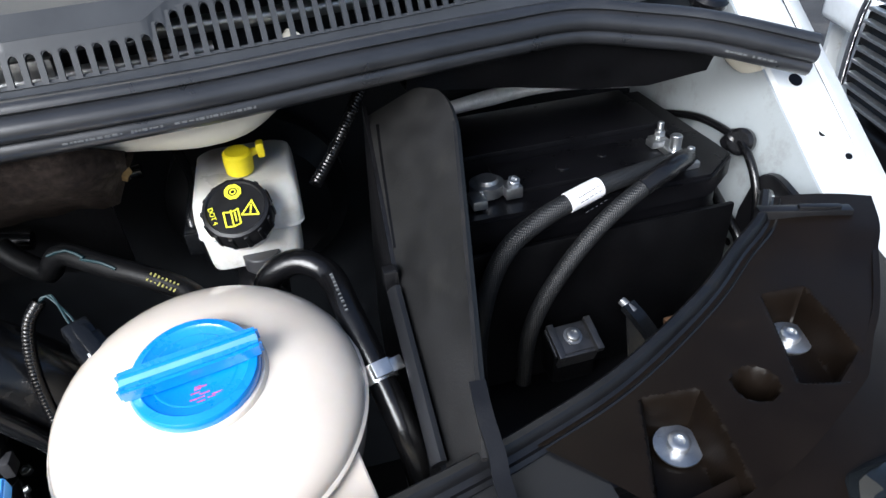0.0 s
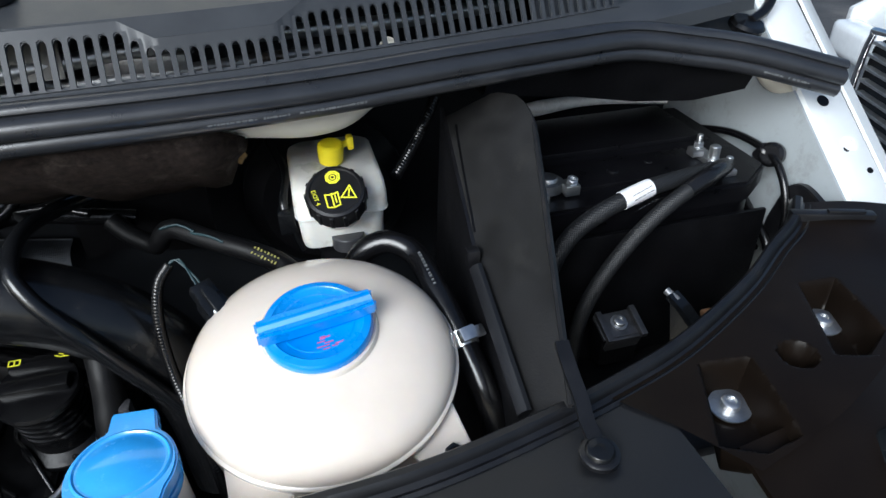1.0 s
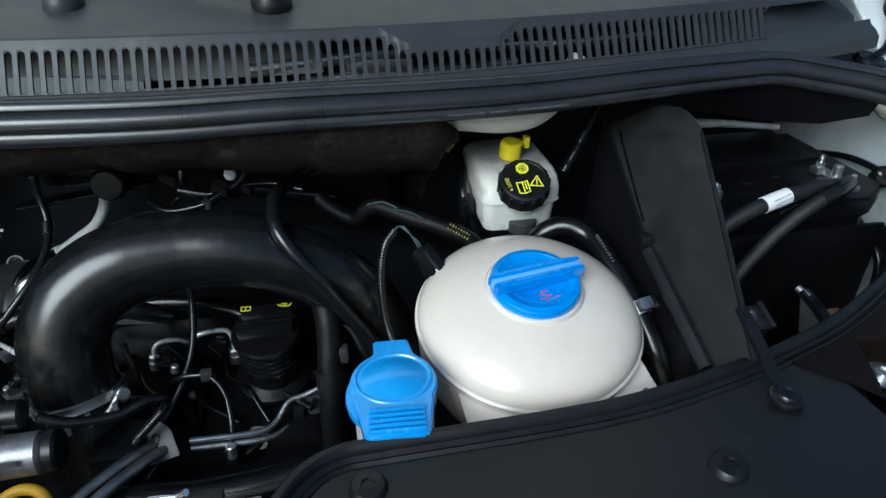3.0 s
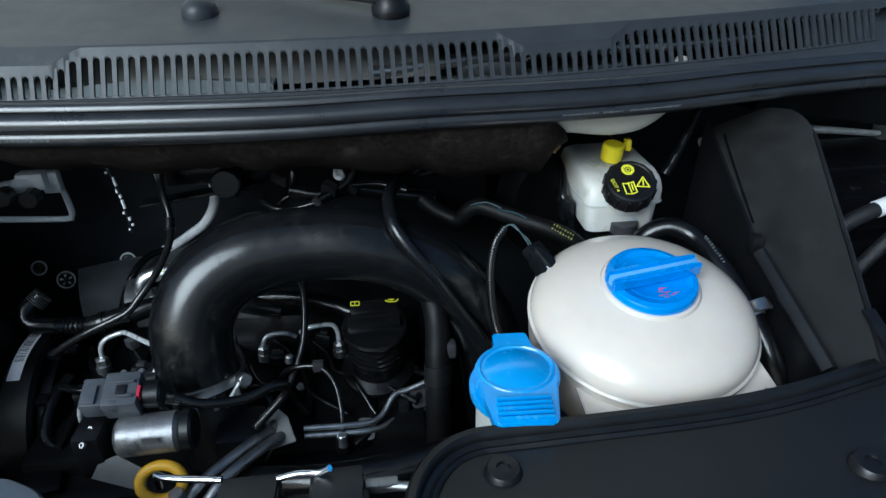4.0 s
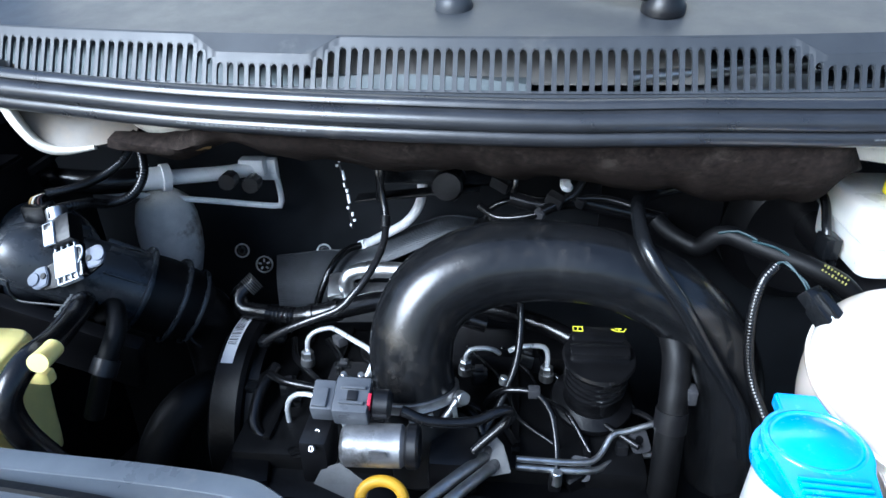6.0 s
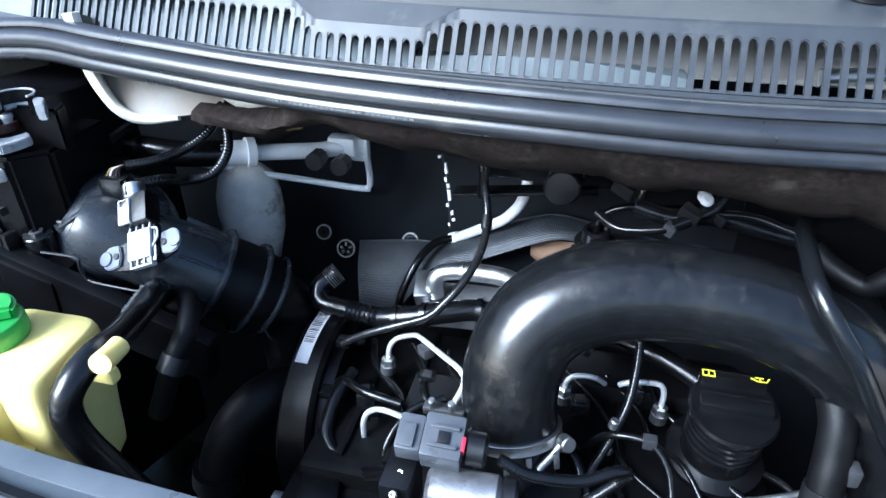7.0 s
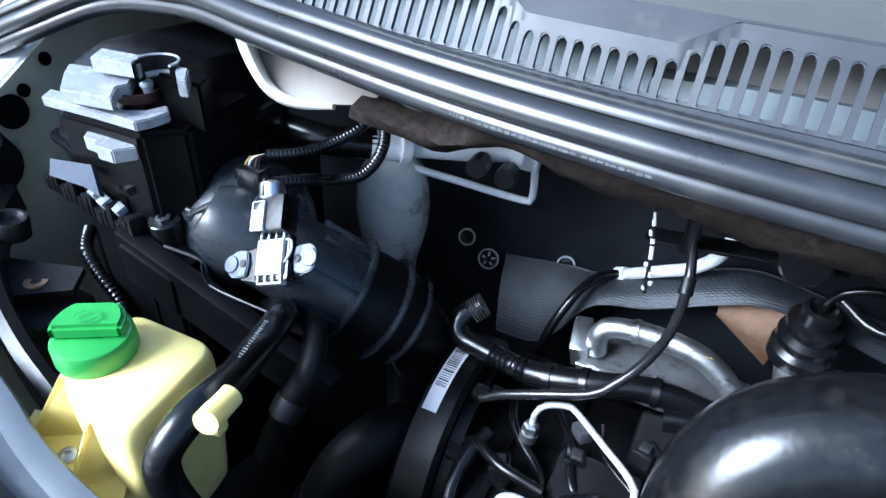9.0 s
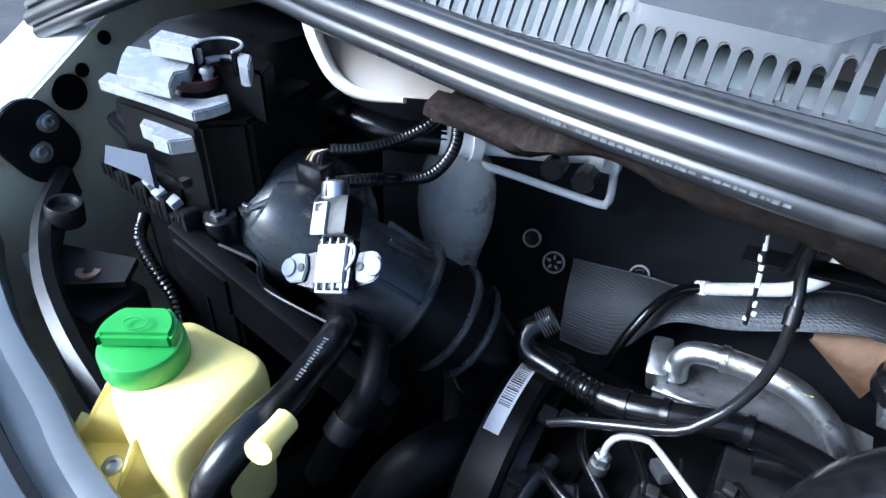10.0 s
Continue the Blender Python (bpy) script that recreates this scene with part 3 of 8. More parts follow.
part("rubber_strip", bm, M["seal"], seal, sharp=50)
seal_line = smooth(SEAL, 0.002)


def seal_print(x0, x1, dots):
    bm = bmesh.new()
    pts = [p for p in seal_line if x0 <= p.x <= x1]
    rnd = random.Random(int(x0 * 1000))
    k = 0
    while k < len(pts) - 2:
        n = rnd.choice((1, 1, 2, 2))
        if rnd.random() < dots:
            a, b = pts[k], pts[min(k + n, len(pts) - 1)]
            t = (b - a).normalized()
            s = t.cross(V(0, 0, 1)).normalized()
            v = s.cross(t)
            h = rnd.uniform(0.0005, 0.0009)
            b = a + t * (0.0015 * n - 0.0001)
            for q0, q1 in ((a, b),):
                vs = [q0 + s * 0.0098 + v * (-0.0092 - h), q1 + s * 0.0098 + v * (-0.0092 - h), q1 + s * 0.0098 + v * (-0.0092 + h), q0 + s * 0.0098 + v * (-0.0092 + h)]
                slab(bm, [tuple(p) for p in vs], 0.0004)
        k += n
    tagged(part("printing", bm, M["print_white"], seal, "small white printing"), kind="stuff")


seal_print(-0.287, -0.178, 0.85)
seal_print(0.212, 0.325, 0.85)
seal_print(0.69, 0.735, 0.8)

# cream cross member below the seal
cross = thing("cross_member", (0, 0.49, 1.15), "cream painted body cross member below the seal", "body panel", kind="structure")
bm = bmesh.new()
cm = [(-0.385, 0.505, 1.185), (-0.372, 0.50, 1.176), (-0.355, 0.493, 1.165), (-0.335, 0.489, 1.159), (-0.30, 0.488, 1.164), (-0.2, 0.485, 1.162), (0.0, 0.48, 1.163), (0.2, 0.483, 1.158), (0.285, 0.481, 1.150), (0.325, 0.490, 1.160), (0.36, 0.51, 1.19)]
tube(bm, cm, [0.008, 0.011, 0.013, 0.014, 0.014, 0.014, 0.012, 0.014, 0.015, 0.014, 0.012], 16)
part("beam", bm, M["beige_paint"], cross)
bm = bmesh.new()
FLANGE = [(-0.482, 0.494, 1.215), (-0.478, 0.492, 1.185), (-0.475, 0.491, 1.171), (-0.469, 0.490, 1.157), (-0.460, 0.490, 1.142), (-0.447, 0.490, 1.134), (-0.429, 0.491, 1.1325), (-0.404, 0.492, 1.136)]
tube(bm, FLANGE, [0.0062, 0.0062, 0.006, 0.0058, 0.005, 0.0038, 0.0026, 0.0018], 12, flat=1.4)
part("flange", bm, M["beige_paint"], cross)
# corner behind the flange, its shade painted in along with the stains
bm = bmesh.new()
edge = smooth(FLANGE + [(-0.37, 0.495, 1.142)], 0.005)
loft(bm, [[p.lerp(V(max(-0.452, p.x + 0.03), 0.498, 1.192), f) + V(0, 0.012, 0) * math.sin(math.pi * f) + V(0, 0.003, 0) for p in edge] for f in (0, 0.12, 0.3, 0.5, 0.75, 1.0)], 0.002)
part("corner_panel", bm, M["stain_shade_paint"], cross, "cream painted corner, stains and shade in its colour")
bm = bmesh.new()
loft(bm, [[(x, y + dy, z) for x, y, z in ((-0.56, 0.52, 1.20), (-0.535, 0.52, 1.19), (-0.51, 0.515, 1.175), (-0.49, 0.51, 1.16))] for dy in (0, 0.03, 0.09, 0.2)], 0.002)
part("wheel_arch", bm, M["matt"], cross)

# dark felt insulation hanging below the seal
rnd = random.Random(4)
bm = bmesh.new()
rows = []
n = 70
for k in range(8):
    row = []
    for i in range(n + 1):
        x = -0.37 + 0.60 * i / n
        s = min(seal_line, key=lambda p: abs(p.x - x))
        low_l = max(0, min(1, (-0.27 - x) / 0.05)) * (1 if x > -0.41 else max(0, 1 - (-0.41 - x) / 0.02))
        low_r = max(0, min(1, (x - 0.205) / 0.03))
        top = V(x, s.y + 0.006, s.z - 0.012)
        top = top.lerp(V(x, 0.476, 1.139 + 0.014 * low_l), max(low_l, low_r))
        bot = V(x, 0.478, 1.131 - 0.02 * max(0, min(1, (x + 0.05) / 0.14)) + 0.018 * math.exp(-((x + 0.275) / 0.06) ** 2) + 0.003 * math.sin(x * 23) + 0.003 * math.sin(x * 71 + 1))
        bot.z = top.z - 0.004 + (bot.z - top.z + 0.004) * max(0.0, min(1.0, (x + 0.37) / 0.045, (0.232 - x) / 0.02))
        back = V(x, 0.53, bot.z + 0.004)
        f = k / 5
        p = top.lerp(bot, f) + V(0, -0.012 * math.sin(math.pi * f), 0) if k <= 5 else bot.lerp(back, (k - 5) / 2)
        q = noise.noise(V(x * 40, k * 0.7, 0)) * 0.003 + noise.noise(V(x * 130, k * 2.7, 5)) * 0.0012
        row.append(p + V(0, -q, -q * (1.2 if k >= 4 else 0.4)))
    rows.append(row)
loft(bm, rows, 0.004)
solo("felt_blanket", bm, M["felt"], "matted dark brown felt insulation under the seal", "insulation", sharp=60)
for x, y, z, sx in ((-0.292, 0.468, 1.152, 0.011), (0.225, 0.473, 1.132, 0.006)):
    bm = bmesh.new()
    b = bmesh.new()
    bmesh.ops.create_icosphere(b, subdivisions=3, radius=1)
    for v in b.verts:
        v.co *= 1 + 0.35 * noise.noise(v.co * 2.3 + V(x * 9, 0, 0))
    bmesh.ops.scale(b, vec=(sx, 0.004, 0.008), verts=b.verts)
    merge(bm, b, Matrix.Translation((x, y, z)))
    solo("foam_scrap", bm, M["foam"], "torn tan foam showing through the felt", "foam", sharp=80)

# firewall, side walls, floor of the bay
fw = thing("wall_north", (0, 0.70, 0.6), "black insulated firewall behind the engine", "wall", kind="structure")
bm = bmesh.new()
rows = []
for j in range(15):
    z = 0.45 + 0.75 * j / 14
    rows.append([(x, 0.70 - 0.02 * math.exp(-((x + 0.15) / 0.2) ** 2) + 0.006 * noise.noise(V(x * 9, z * 9, 2)), z) for x in [-0.75 + 0.03 * i for i in range(51)]])
loft(bm, rows, 0.004)
part("insulation_panel", bm, M["firewall"], fw)
for p, r in (((-0.374, 0.678, 0.930), 0.0095), ((-0.348, 0.680, 0.909), 0.0115), ((-0.264, 0.676, 0.934), 0.0095)):
    m = axis(p, (0.1, -0.9, 0.35))
    bm = bmesh.new()
    lathe(bm, [(0, 0.004), (0.003, 0.004), (0.004, 0.002), (r - 0.003, 0.0015), (r - 0.001, 0.002), (r - 0.001, 0)], m, 24)
    rc = part("retaining_clip", bm, M["satin"], fw, "dark push-on clip with bright rim")
    bm = bmesh.new()
    lathe(bm, [(r - 0.0018, 0.001), (r, 0.001), (r, 0.0028), (r - 0.0018, 0.0028)], m, 24, closed=True)
    part("rim", bm, M["steel"], rc)
    for i in range(5 if r > 0.01 else 0):
        bm = bmesh.new()
        box(bm, (r * 0.4, 0, 0.0022), (r * 0.5, 0.0022, 0.0014), m @ pose(0, 0, 0, 0, 0, 20 + 72 * i), 0)
        part("spoke", bm, M["steel"], rc)
bm = bmesh.new()
box(bm, (0, 0.30, 0.46), (1.5, 0.85, 0.02))
solo("undertray", bm, M["deep"], "black undertray below the engine", "undertray", kind="structure")

# strut dome
bm = bmesh.new()
lathe(bm, [(0.022, -0.2), (0.024, -0.12), (0.0345, -0.078), (0.0365, -0.055), (0.035, -0.032), (0.030, -0.013), (0.020, -0.003), (0.010, 0.001), (0, 0.001)], axis((-0.433, 0.622, 1.036), (0, 0, 1)), 32)
solo("strut_dome", bm, M["dirty_white"], "soiled white dome beside the firewall", "dome", kind="structure")

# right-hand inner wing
# darker copy of the white paint: the inner panel's shade is in the colour
M["wing_grey"] = material("white body paint with shade in its colour", (0.34, 0.37, 0.385), 0.4, 0, 0.08, 14, 0.03, 200, dirt=(0.24, 0.25, 0.245), dirt_at=0.55, dirt_scale=16)
rw = thing("wall_east", (0.76, 0.45, 0.7), "white painted inner wing with flange and holes", "inner wing", kind="structure")


def wing_edge(y):
    return 1.005 + (y - 0.36) * 0.76


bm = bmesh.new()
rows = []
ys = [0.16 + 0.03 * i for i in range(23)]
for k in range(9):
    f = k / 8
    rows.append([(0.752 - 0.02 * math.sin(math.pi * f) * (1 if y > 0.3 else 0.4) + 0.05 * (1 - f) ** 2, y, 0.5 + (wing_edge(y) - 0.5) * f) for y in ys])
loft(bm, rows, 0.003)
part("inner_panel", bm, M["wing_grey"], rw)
bm = bmesh.new()
loft(bm, [[(x, y, wing_edge(y) + dz) for y in ys] for x, dz in ((0.752, -0.004), (0.756, 0.002), (0.80, 0.0), (0.806, -0.006), (0.808, -0.03))], 0.003)
part("flange", bm, M["white_paint"], rw)
bm = bmesh.new()
for y, x, r in ((0.488, 0.775, 0.0062), (0.425, 0.79, 0.003), (0.445, 0.776, 0.003)):
    lathe(bm, [(0, 0.0008), (r, 0.0008), (r, 0), (0, 0)], axis((x, y, wing_edge(y) + 0.0012), (0, -0.6, 0.79)), 20)
part("hole", bm, M["deep"], rw)
bm = bmesh.new()
bolt(bm, (0.782, 0.449, wing_edge(0.449) + 0.001), (0, -0.6, 0.79), 0.0045, 0.003, 0.0085)
part("bolt", bm, M["white_paint"], rw)
bm = bmesh.new()
for y, z in ((0.52, 0.985), (0.50, 0.93), (0.505, 0.9), (0.475, 0.95)):
    lathe(bm, [(0, 0.001), (0.004, 0.001), (0.004, 0), (0, 0)], axis((0.7325, y, z), (-1, 0, 0)), 14)
part("hole", bm, M["deep"], rw)
bm = bmesh.new()
tube(bm, [(0.758, 0.56, 1.135), (0.752, 0.545, 1.118), (0.752, 0.525, 1.112), (0.757, 0.505, 1.118)], 0.011)
part("sealant_lump", bm, M["beige_paint"], rw)
# black bracket pocket with bolts in the wing
pk = thing("headlamp_bracket", (0.742, 0.43, 1.0), "black bracket with bolts on the white inner wing", "bracket")
bm = bmesh.new()
prism(bm, rect(0.07, 0.085, 0.025), 0.008, frame_of((0.735, 0.428, 1.0), (0, 1, 0.3), (-1, 0, 0)), 0.001)
part("plate", bm, M["black"], pk)
for z in (1.022, 0.993):
    bm = bmesh.new()
    bolt(bm, (0.727, 0.432, z), (-1, -0.2, 0.1), 0.006, 0.006, 0.010)
    part("bolt", bm, M["zinc"], pk)
# outer wings and front of the car's body
for s, nm in ((1, "wing_right"), (-1, "wing_left")):
    bm = bmesh.new()
    rows = []
    for k in range(9):
        f = k / 8
        rows.append([(s * (0.803 + 0.12 * math.sin(f * 1.45) + 0.01 * max(0, y)), y, wing_edge(y) - 0.002 - 0.55 * f * f - 0.03 * f) for y in [0.02 + 0.06 * i for i in range(14)]])
    loft(bm, rows, 0.003)
    solo(nm, bm, M["white_paint"], "white painted front wing of the vehicle", "wing", kind="structure")
bm = bmesh.new()
rows = []
for k in range(8):
    f = k / 7
    rows.append([(x, 0.10 - 0.12 * math.cos(x * 1.5) - 0.10 * math.sin(f * 2.2), 0.93 - 0.62 * f) for x in [-0.9 + 0.06 * i for i in range(31)]])
loft(bm, rows, 0.004)
solo("front_bumper", bm, M["white_paint"], "white painted front bumper of the vehicle", "bumper", kind="structure")

# left-hand inner wing
lw = thing("wall_west", (-0.72, 0.45, 0.7), "dusty cream painted inner wing with holes", "inner wing", kind="structure")


def wing_edge_l(y):
    return 1.038 + (y - 0.40) * 0.56


bm = bmesh.new()
rows = []
for k in range(9):
    f = k / 8
    rows.append([(-0.70 - 0.06 * (1 - f) ** 2 - 0.02 * f, y, 0.5 + (wing_edge_l(y) + 0.03 - 0.5) * f) for y in ys])
loft(bm, rows, 0.003)
part("inner_panel", bm, M["wing_cream"], lw)
bm = bmesh.new()
loft(bm, [[(x, y, wing_edge_l(y) + 0.03 + dz) for y in ys] for x, dz in ((-0.718, -0.003), (-0.722, 0.002), (-0.79, 0.006), (-0.8, 0.0), (-0.802, -0.03))], 0.003)
part("flange", bm, M["white_paint"], lw)
bm = bmesh.new()
for y, z, r in ((0.495, 1.112, 0.006), (0.468, 1.092, 0.006), (0.452, 1.078, 0.015)):
    lathe(bm, [(0, 0.001), (r, 0.001), (r, 0), (0, 0)], axis((-0.7115, y, z), (1, 0, 0.1)), 24)
part("hole", bm, M["deep"], lw)
hb = thing("hinge_bracket", (-0.70, 0.415, 1.05), "black bracket with two bolts on the inner wing", "bracket")
bm = bmesh.new()
prism(bm, rect(0.054, 0.076, 0.025), 0.006, frame_of((-0.712, 0.413, 1.05), (0, 1, 0.5), (1, 0, 0)), 0.001)
part("plate", bm, M["black"], hb)
for y, z in ((0.424, 1.064), (0.411, 1.042)):
    bm = bmesh.new()
    bolt(bm, (-0.706, y, z), (1, -0.1, 0.2), 0.006, 0.005, 0.009)
    part("bolt", bm, M["steel"], hb)

# ---- front lock carrier ----
RIM_R = [(0.064, 0.10, 1.046), (0.065, 0.155, 1.044), (0.072, 0.185, 1.041), (0.087, 0.207, 1.038), (0.107, 0.218, 1.037), (0.137, 0.220, 1.037), (0.252, 0.221, 1.039), (0.317, 0.226, 1.040), (0.388, 0.241, 1.040), (0.444, 0.256, 1.041), (0.502, 0.275, 1.045), (0.578, 0.315, 1.048), (0.631, 0.352, 1.049), (0.666, 0.374, 1.054), (0.69, 0.40, 1.056)]
RIM_L = [(-0.134, 0.10, 1.04), (-0.135, 0.175, 1.037), (-0.148, 0.203, 1.033), (-0.168, 0.219, 1.03), (-0.188, 0.227, 1.028), (-0.248, 0.234, 1.026), (-0.338, 0.241, 1.023), (-0.400, 0.248, 1.021), (-0.450, 0.259, 1.019), (-0.490, 0.272, 1.017), (-0.580, 0.298, 1.013), (-0.678, 0.338, 1.008), (-0.748, 0.375, 1.003)]
lip = [(-0.004, -0.03), (-0.004, 0.0), (-0.002, 0.002), (0.002, 0.002), (0.004, 0.0), (0.005, -0.004), (0.008, -0.006), (0.011, -0.004), (0.013, -0.006), (0.013, -0.012), (0.0, -0.014), (0.0, -0.03)]
flat_lip = [(-0.004, -0.03), (-0.004, -0.0015), (-0.0025, 0.0005), (0.003, 0.0005), (0.010, -0.002), (0.012, -0.006), (0.0, -0.03)]
carrier = thing("lock_carrier", (0, 0.15, 0.95), "black plastic front lock carrier with raised lip", "carrier", kind="structure")
for nm, rim, s in (("lip", RIM_R, 1), ("lip", RIM_L, -1)):
    bm = bmesh.new()
    line = smooth(rim, 0.006)
    sweep(bm, [(s * a, b) for a, b in (lip if s > 0 else flat_lip[::-1])], None, line=line)
    part(nm, bm, M["black"] if s > 0 else M["panel_sheen"], carrier)


def inside(c, poly):
    """How far c lies inside a convex outline that runs counter-clockwise (negative outside)."""
    best = 9.0
    for i in range(len(poly)):
        ax, ay = poly[i]
        bx, by = poly[(i + 1) % len(poly)]
        L = math.hypot(bx - ax, by - ay)
        best = min(best, ((bx - ax) * (c.y - ay) - (by - ay) * (c.x - ax)) / L)
    return best


def deck(rim, out, sinks=(), x0=-9, x1=9, drop=0.008, steps=0.008, width=10):
    """Deck between the rim line and an outer line, with sunk pockets."""
    bm = bmesh.new()
    rows = []
    for p in [p for p in smooth(rim, steps) if x0 <= p.x <= x1]:
        q = Vector(out(p))
        a = p + V(0, 0, -drop)
        row = []
        for i in range(width + 1):
            c = a.lerp(q, i / width) + V(0, 0, 0.003 * math.sin(math.pi * i / width))
            for poly, dep in sinks:
                f = max(0.0, min(1.0, inside(c, poly) / 0.007 + 0.5))
                c.z -= dep * f * f * (3 - 2 * f)
            row.append(c)
        rows.append(row)
    loft(bm, rows)
    return bm


bm = deck(RIM_R, lambda p: (p.x, -0.02, 1.045), x0=0.06, x1=0.465)
part("flat_cover", bm, M["panel"], carrier, "smooth black cover panel")
hole = [(0.5634 + 0.0095 * math.cos(2 * math.pi * i / 12), 0.2409 + 0.0095 * math.sin(2 * math.pi * i / 12)) for i in range(12)]
pockets = [([(0.5904, 0.2354), (0.6115, 0.2300), (0.632, 0.2440), (0.6410, 0.2985), (0.6170, 0.3010)], 0.026), ([(0.4790, 0.1954), (0.4984, 0.1860), (0.5213, 0.1900), (0.5300, 0.2460), (0.5020, 0.2510)], 0.028), (hole, 0.04)]
bm = deck(RIM_R, lambda p: (p.x + 0.062 + 0.01 * (p.x - 0.5) / 0.17, p.y - 0.078 + 0.042 * max(0, (p.x - 0.56) / 0.11), p.z - 0.004), pockets, x0=0.43, x1=0.70, drop=0.006, steps=0.0016, width=56)
part("brace", bm, M["carrier"], carrier, "brown-black ribbed brace with sunk bolts")
bm = bmesh.new()
loft(bm, [[(x, y - 0.0, z - 0.003) for x, y, z in ((0.49, 0.195, 1.034), (0.56, 0.205, 1.036), (0.60, 0.222, 1.038), (0.665, 0.264, 1.04), (0.735, 0.338, 1.042))], [(0.50, 0.10, 1.0), (0.57, 0.12, 1.0), (0.62, 0.15, 1.0), (0.69, 0.21, 1.0), (0.76, 0.30, 1.0)], [(0.50, 0.0, 0.98), (0.58, 0.02, 0.98), (0.66, 0.06, 0.98), (0.74, 0.12, 0.98), (0.80, 0.22, 0.98)]], 0.004)
part("front_fall", bm, M["carrier"], carrier)
bm = bmesh.new()
sweep(bm, [(-0.002, -0.006), (0.002, -0.006), (0.002, 0.003), (-0.002, 0.003)], [(0.56, 0.203, 1.038), (0.60, 0.221, 1.04), (0.665, 0.264, 1.042), (0.735, 0.338, 1.045)], step=0.01)
part("rib", bm, M["carrier"], carrier)
bm = bmesh.new()
box(bm, (0, 0, 0), (0.068, 0.010, 0.012), frame_of((0.699, 0.369, 1.051), (0.94, -0.33, 0.0), (0, 0, 1)), 0.002)
box(bm, (0.01, -0.001, 0.006), (0.03, 0.005, 0.003), frame_of((0.699, 0.369, 1.052), (0.94, -0.33, 0.0), (0, 0, 1)), 0.001)
part("end_clip", bm, M["black"], carrier)
for p in ((0.6260, 0.2835, 1.0215), (0.5150, 0.2345, 1.0165)):
    bm = bmesh.new()
    bolt(bm, p, (-0.05, -0.1, 1), 0.0065, 0.006, 0.0135)
    part("bolt", bm, M["zinc"], carrier, "zinc bolt with a wide washer")
# left deck and its lip: the blue-grey is painted sky sheen
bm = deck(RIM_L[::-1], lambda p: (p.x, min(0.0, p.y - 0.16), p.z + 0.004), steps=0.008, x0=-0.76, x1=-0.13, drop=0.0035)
part("left_deck", bm, M["panel_sheen"], carrier, "black cover panel, blue-grey sky sheen in its colour")
bm = bmesh.new()
line = smooth([(-0.14, 0.14, 1.034), (-0.165, 0.185, 1.03), (-0.25, 0.206, 1.026), (-0.36, 0.22, 1.022), (-0.46, 0.235, 1.019), (-0.56, 0.265, 1.015), (-0.70, 0.32, 1.007)], 0.008)
sweep(bm, [(-0.003, -0.004), (0.003, -0.004), (0.0025, 0.0022), (-0.0025, 0.0022)], None, line=line)
part("ridge", bm, M["deep"], carrier)
for p in ((0.123, 0.189, 1.034), (0.335, 0.16, 1.04)):
    bm = bmesh.new()
    lathe(bm, [(0, 0.002), (0.004, 0.002), (0.0045, 0.0035), (0.0095, 0.003), (0.011, 0.001), (0.012, -0.002)], axis(p, (0, -0.05, 1)), 20)
    part("clip", bm, M["black"], carrier)
# black lamp unit and panel gap in front of the brace
bm = bmesh.new()
box(bm, (0.70, 0.10, 0.93), (0.26, 0.20, 0.2), pose(0, 0, 0), 0.03, 3)
solo("headlamp", bm, M["dark_glass"], "dark headlamp unit in the front corner", "headlamp")
bm = bmesh.new()
box(bm, (-0.70, 0.10, 0.9), (0.26, 0.20, 0.18), pose(0, 0, 0), 0.03, 3)
solo("headlamp", bm, M["dark_glass"], "dark headlamp unit in the front corner", "headlamp")

# bonnet latch in the middle
latch = thing("bonnet_latch", (0, 0.2, 1.0), "grey metal bonnet latch with silver rod", "latch")
bm = bmesh.new()
for x0, x1 in ((-0.046, -0.012), (0.010, 0.039)):
    box(bm, ((x0 + x1) / 2, 0.196, 1.024), (x1 - x0, 0.026, 0.012), ID, 0.001)
box(bm, (-0.003, 0.185, 1.015), (0.09, 0.03, 0.01), ID, 0.001)
part("plate", bm, M["panel"], latch)
bm = bmesh.new()
tube(bm, [(-0.02, 0.206, 1.026), (0.0, 0.206, 1.031), (0.012, 0.205, 1.031), (0.02, 0.203, 1.036)], 0.0022)
part("striker", bm, M["chrome"], latch)
bm = bmesh.new()
for x in (-0.017, 0.013):
    box(bm, (x, 0.2, 1.018), (0.012, 0.02, 0.016), ID, 0.001)
part("jaw", bm, M["black"], latch)
bm = bmesh.new()
tube(bm, [(-0.095, 0.235, 1.0), (-0.088, 0.222, 1.025), (-0.08, 0.214, 1.030), (-0.045, 0.208, 1.030)], 0.0022)
part("rod", bm, M["chrome"], latch)
bm = bmesh.new()
tube(bm, [(0.04, 0.204, 1.018), (0.06, 0.2, 1.018), (0.08, 0.196, 1.018)], 0.003)
box(bm, (0.05, 0.202, 1.018), (0.02, 0.007, 0.007), ID, 0.001)
part("cable_end", bm, M["steel"], latch)

# ---- coolant tank ----
TC = V(0.2645, 0.3305, 1.0345)
TM = Matrix.Translation(TC) @ pose(0, 0, 0, 12.0, 0, 0)
tank = thing("coolant_tank", (0.2645, 0.33, 0.93), "cream plastic ball-shaped coolant expansion tank with blue screw cap", "coolant tank")
RT = 0.0895
bm = bmesh.new()
dome = []
for i in range(15):
    a = math.pi / 2 * i / 14
    dome.append((RT * math.cos(a) ** 0.86, 0.003 + 0.034 * math.sin(a) ** 1.1))
dome[-1] = (0, 0.037)
lathe(bm, [(RT, -0.001)] + dome, TM, 64)
part("upper_half", bm, M["cream"], tank)
bm = bmesh.new()
low = [(RT, -0.003)]
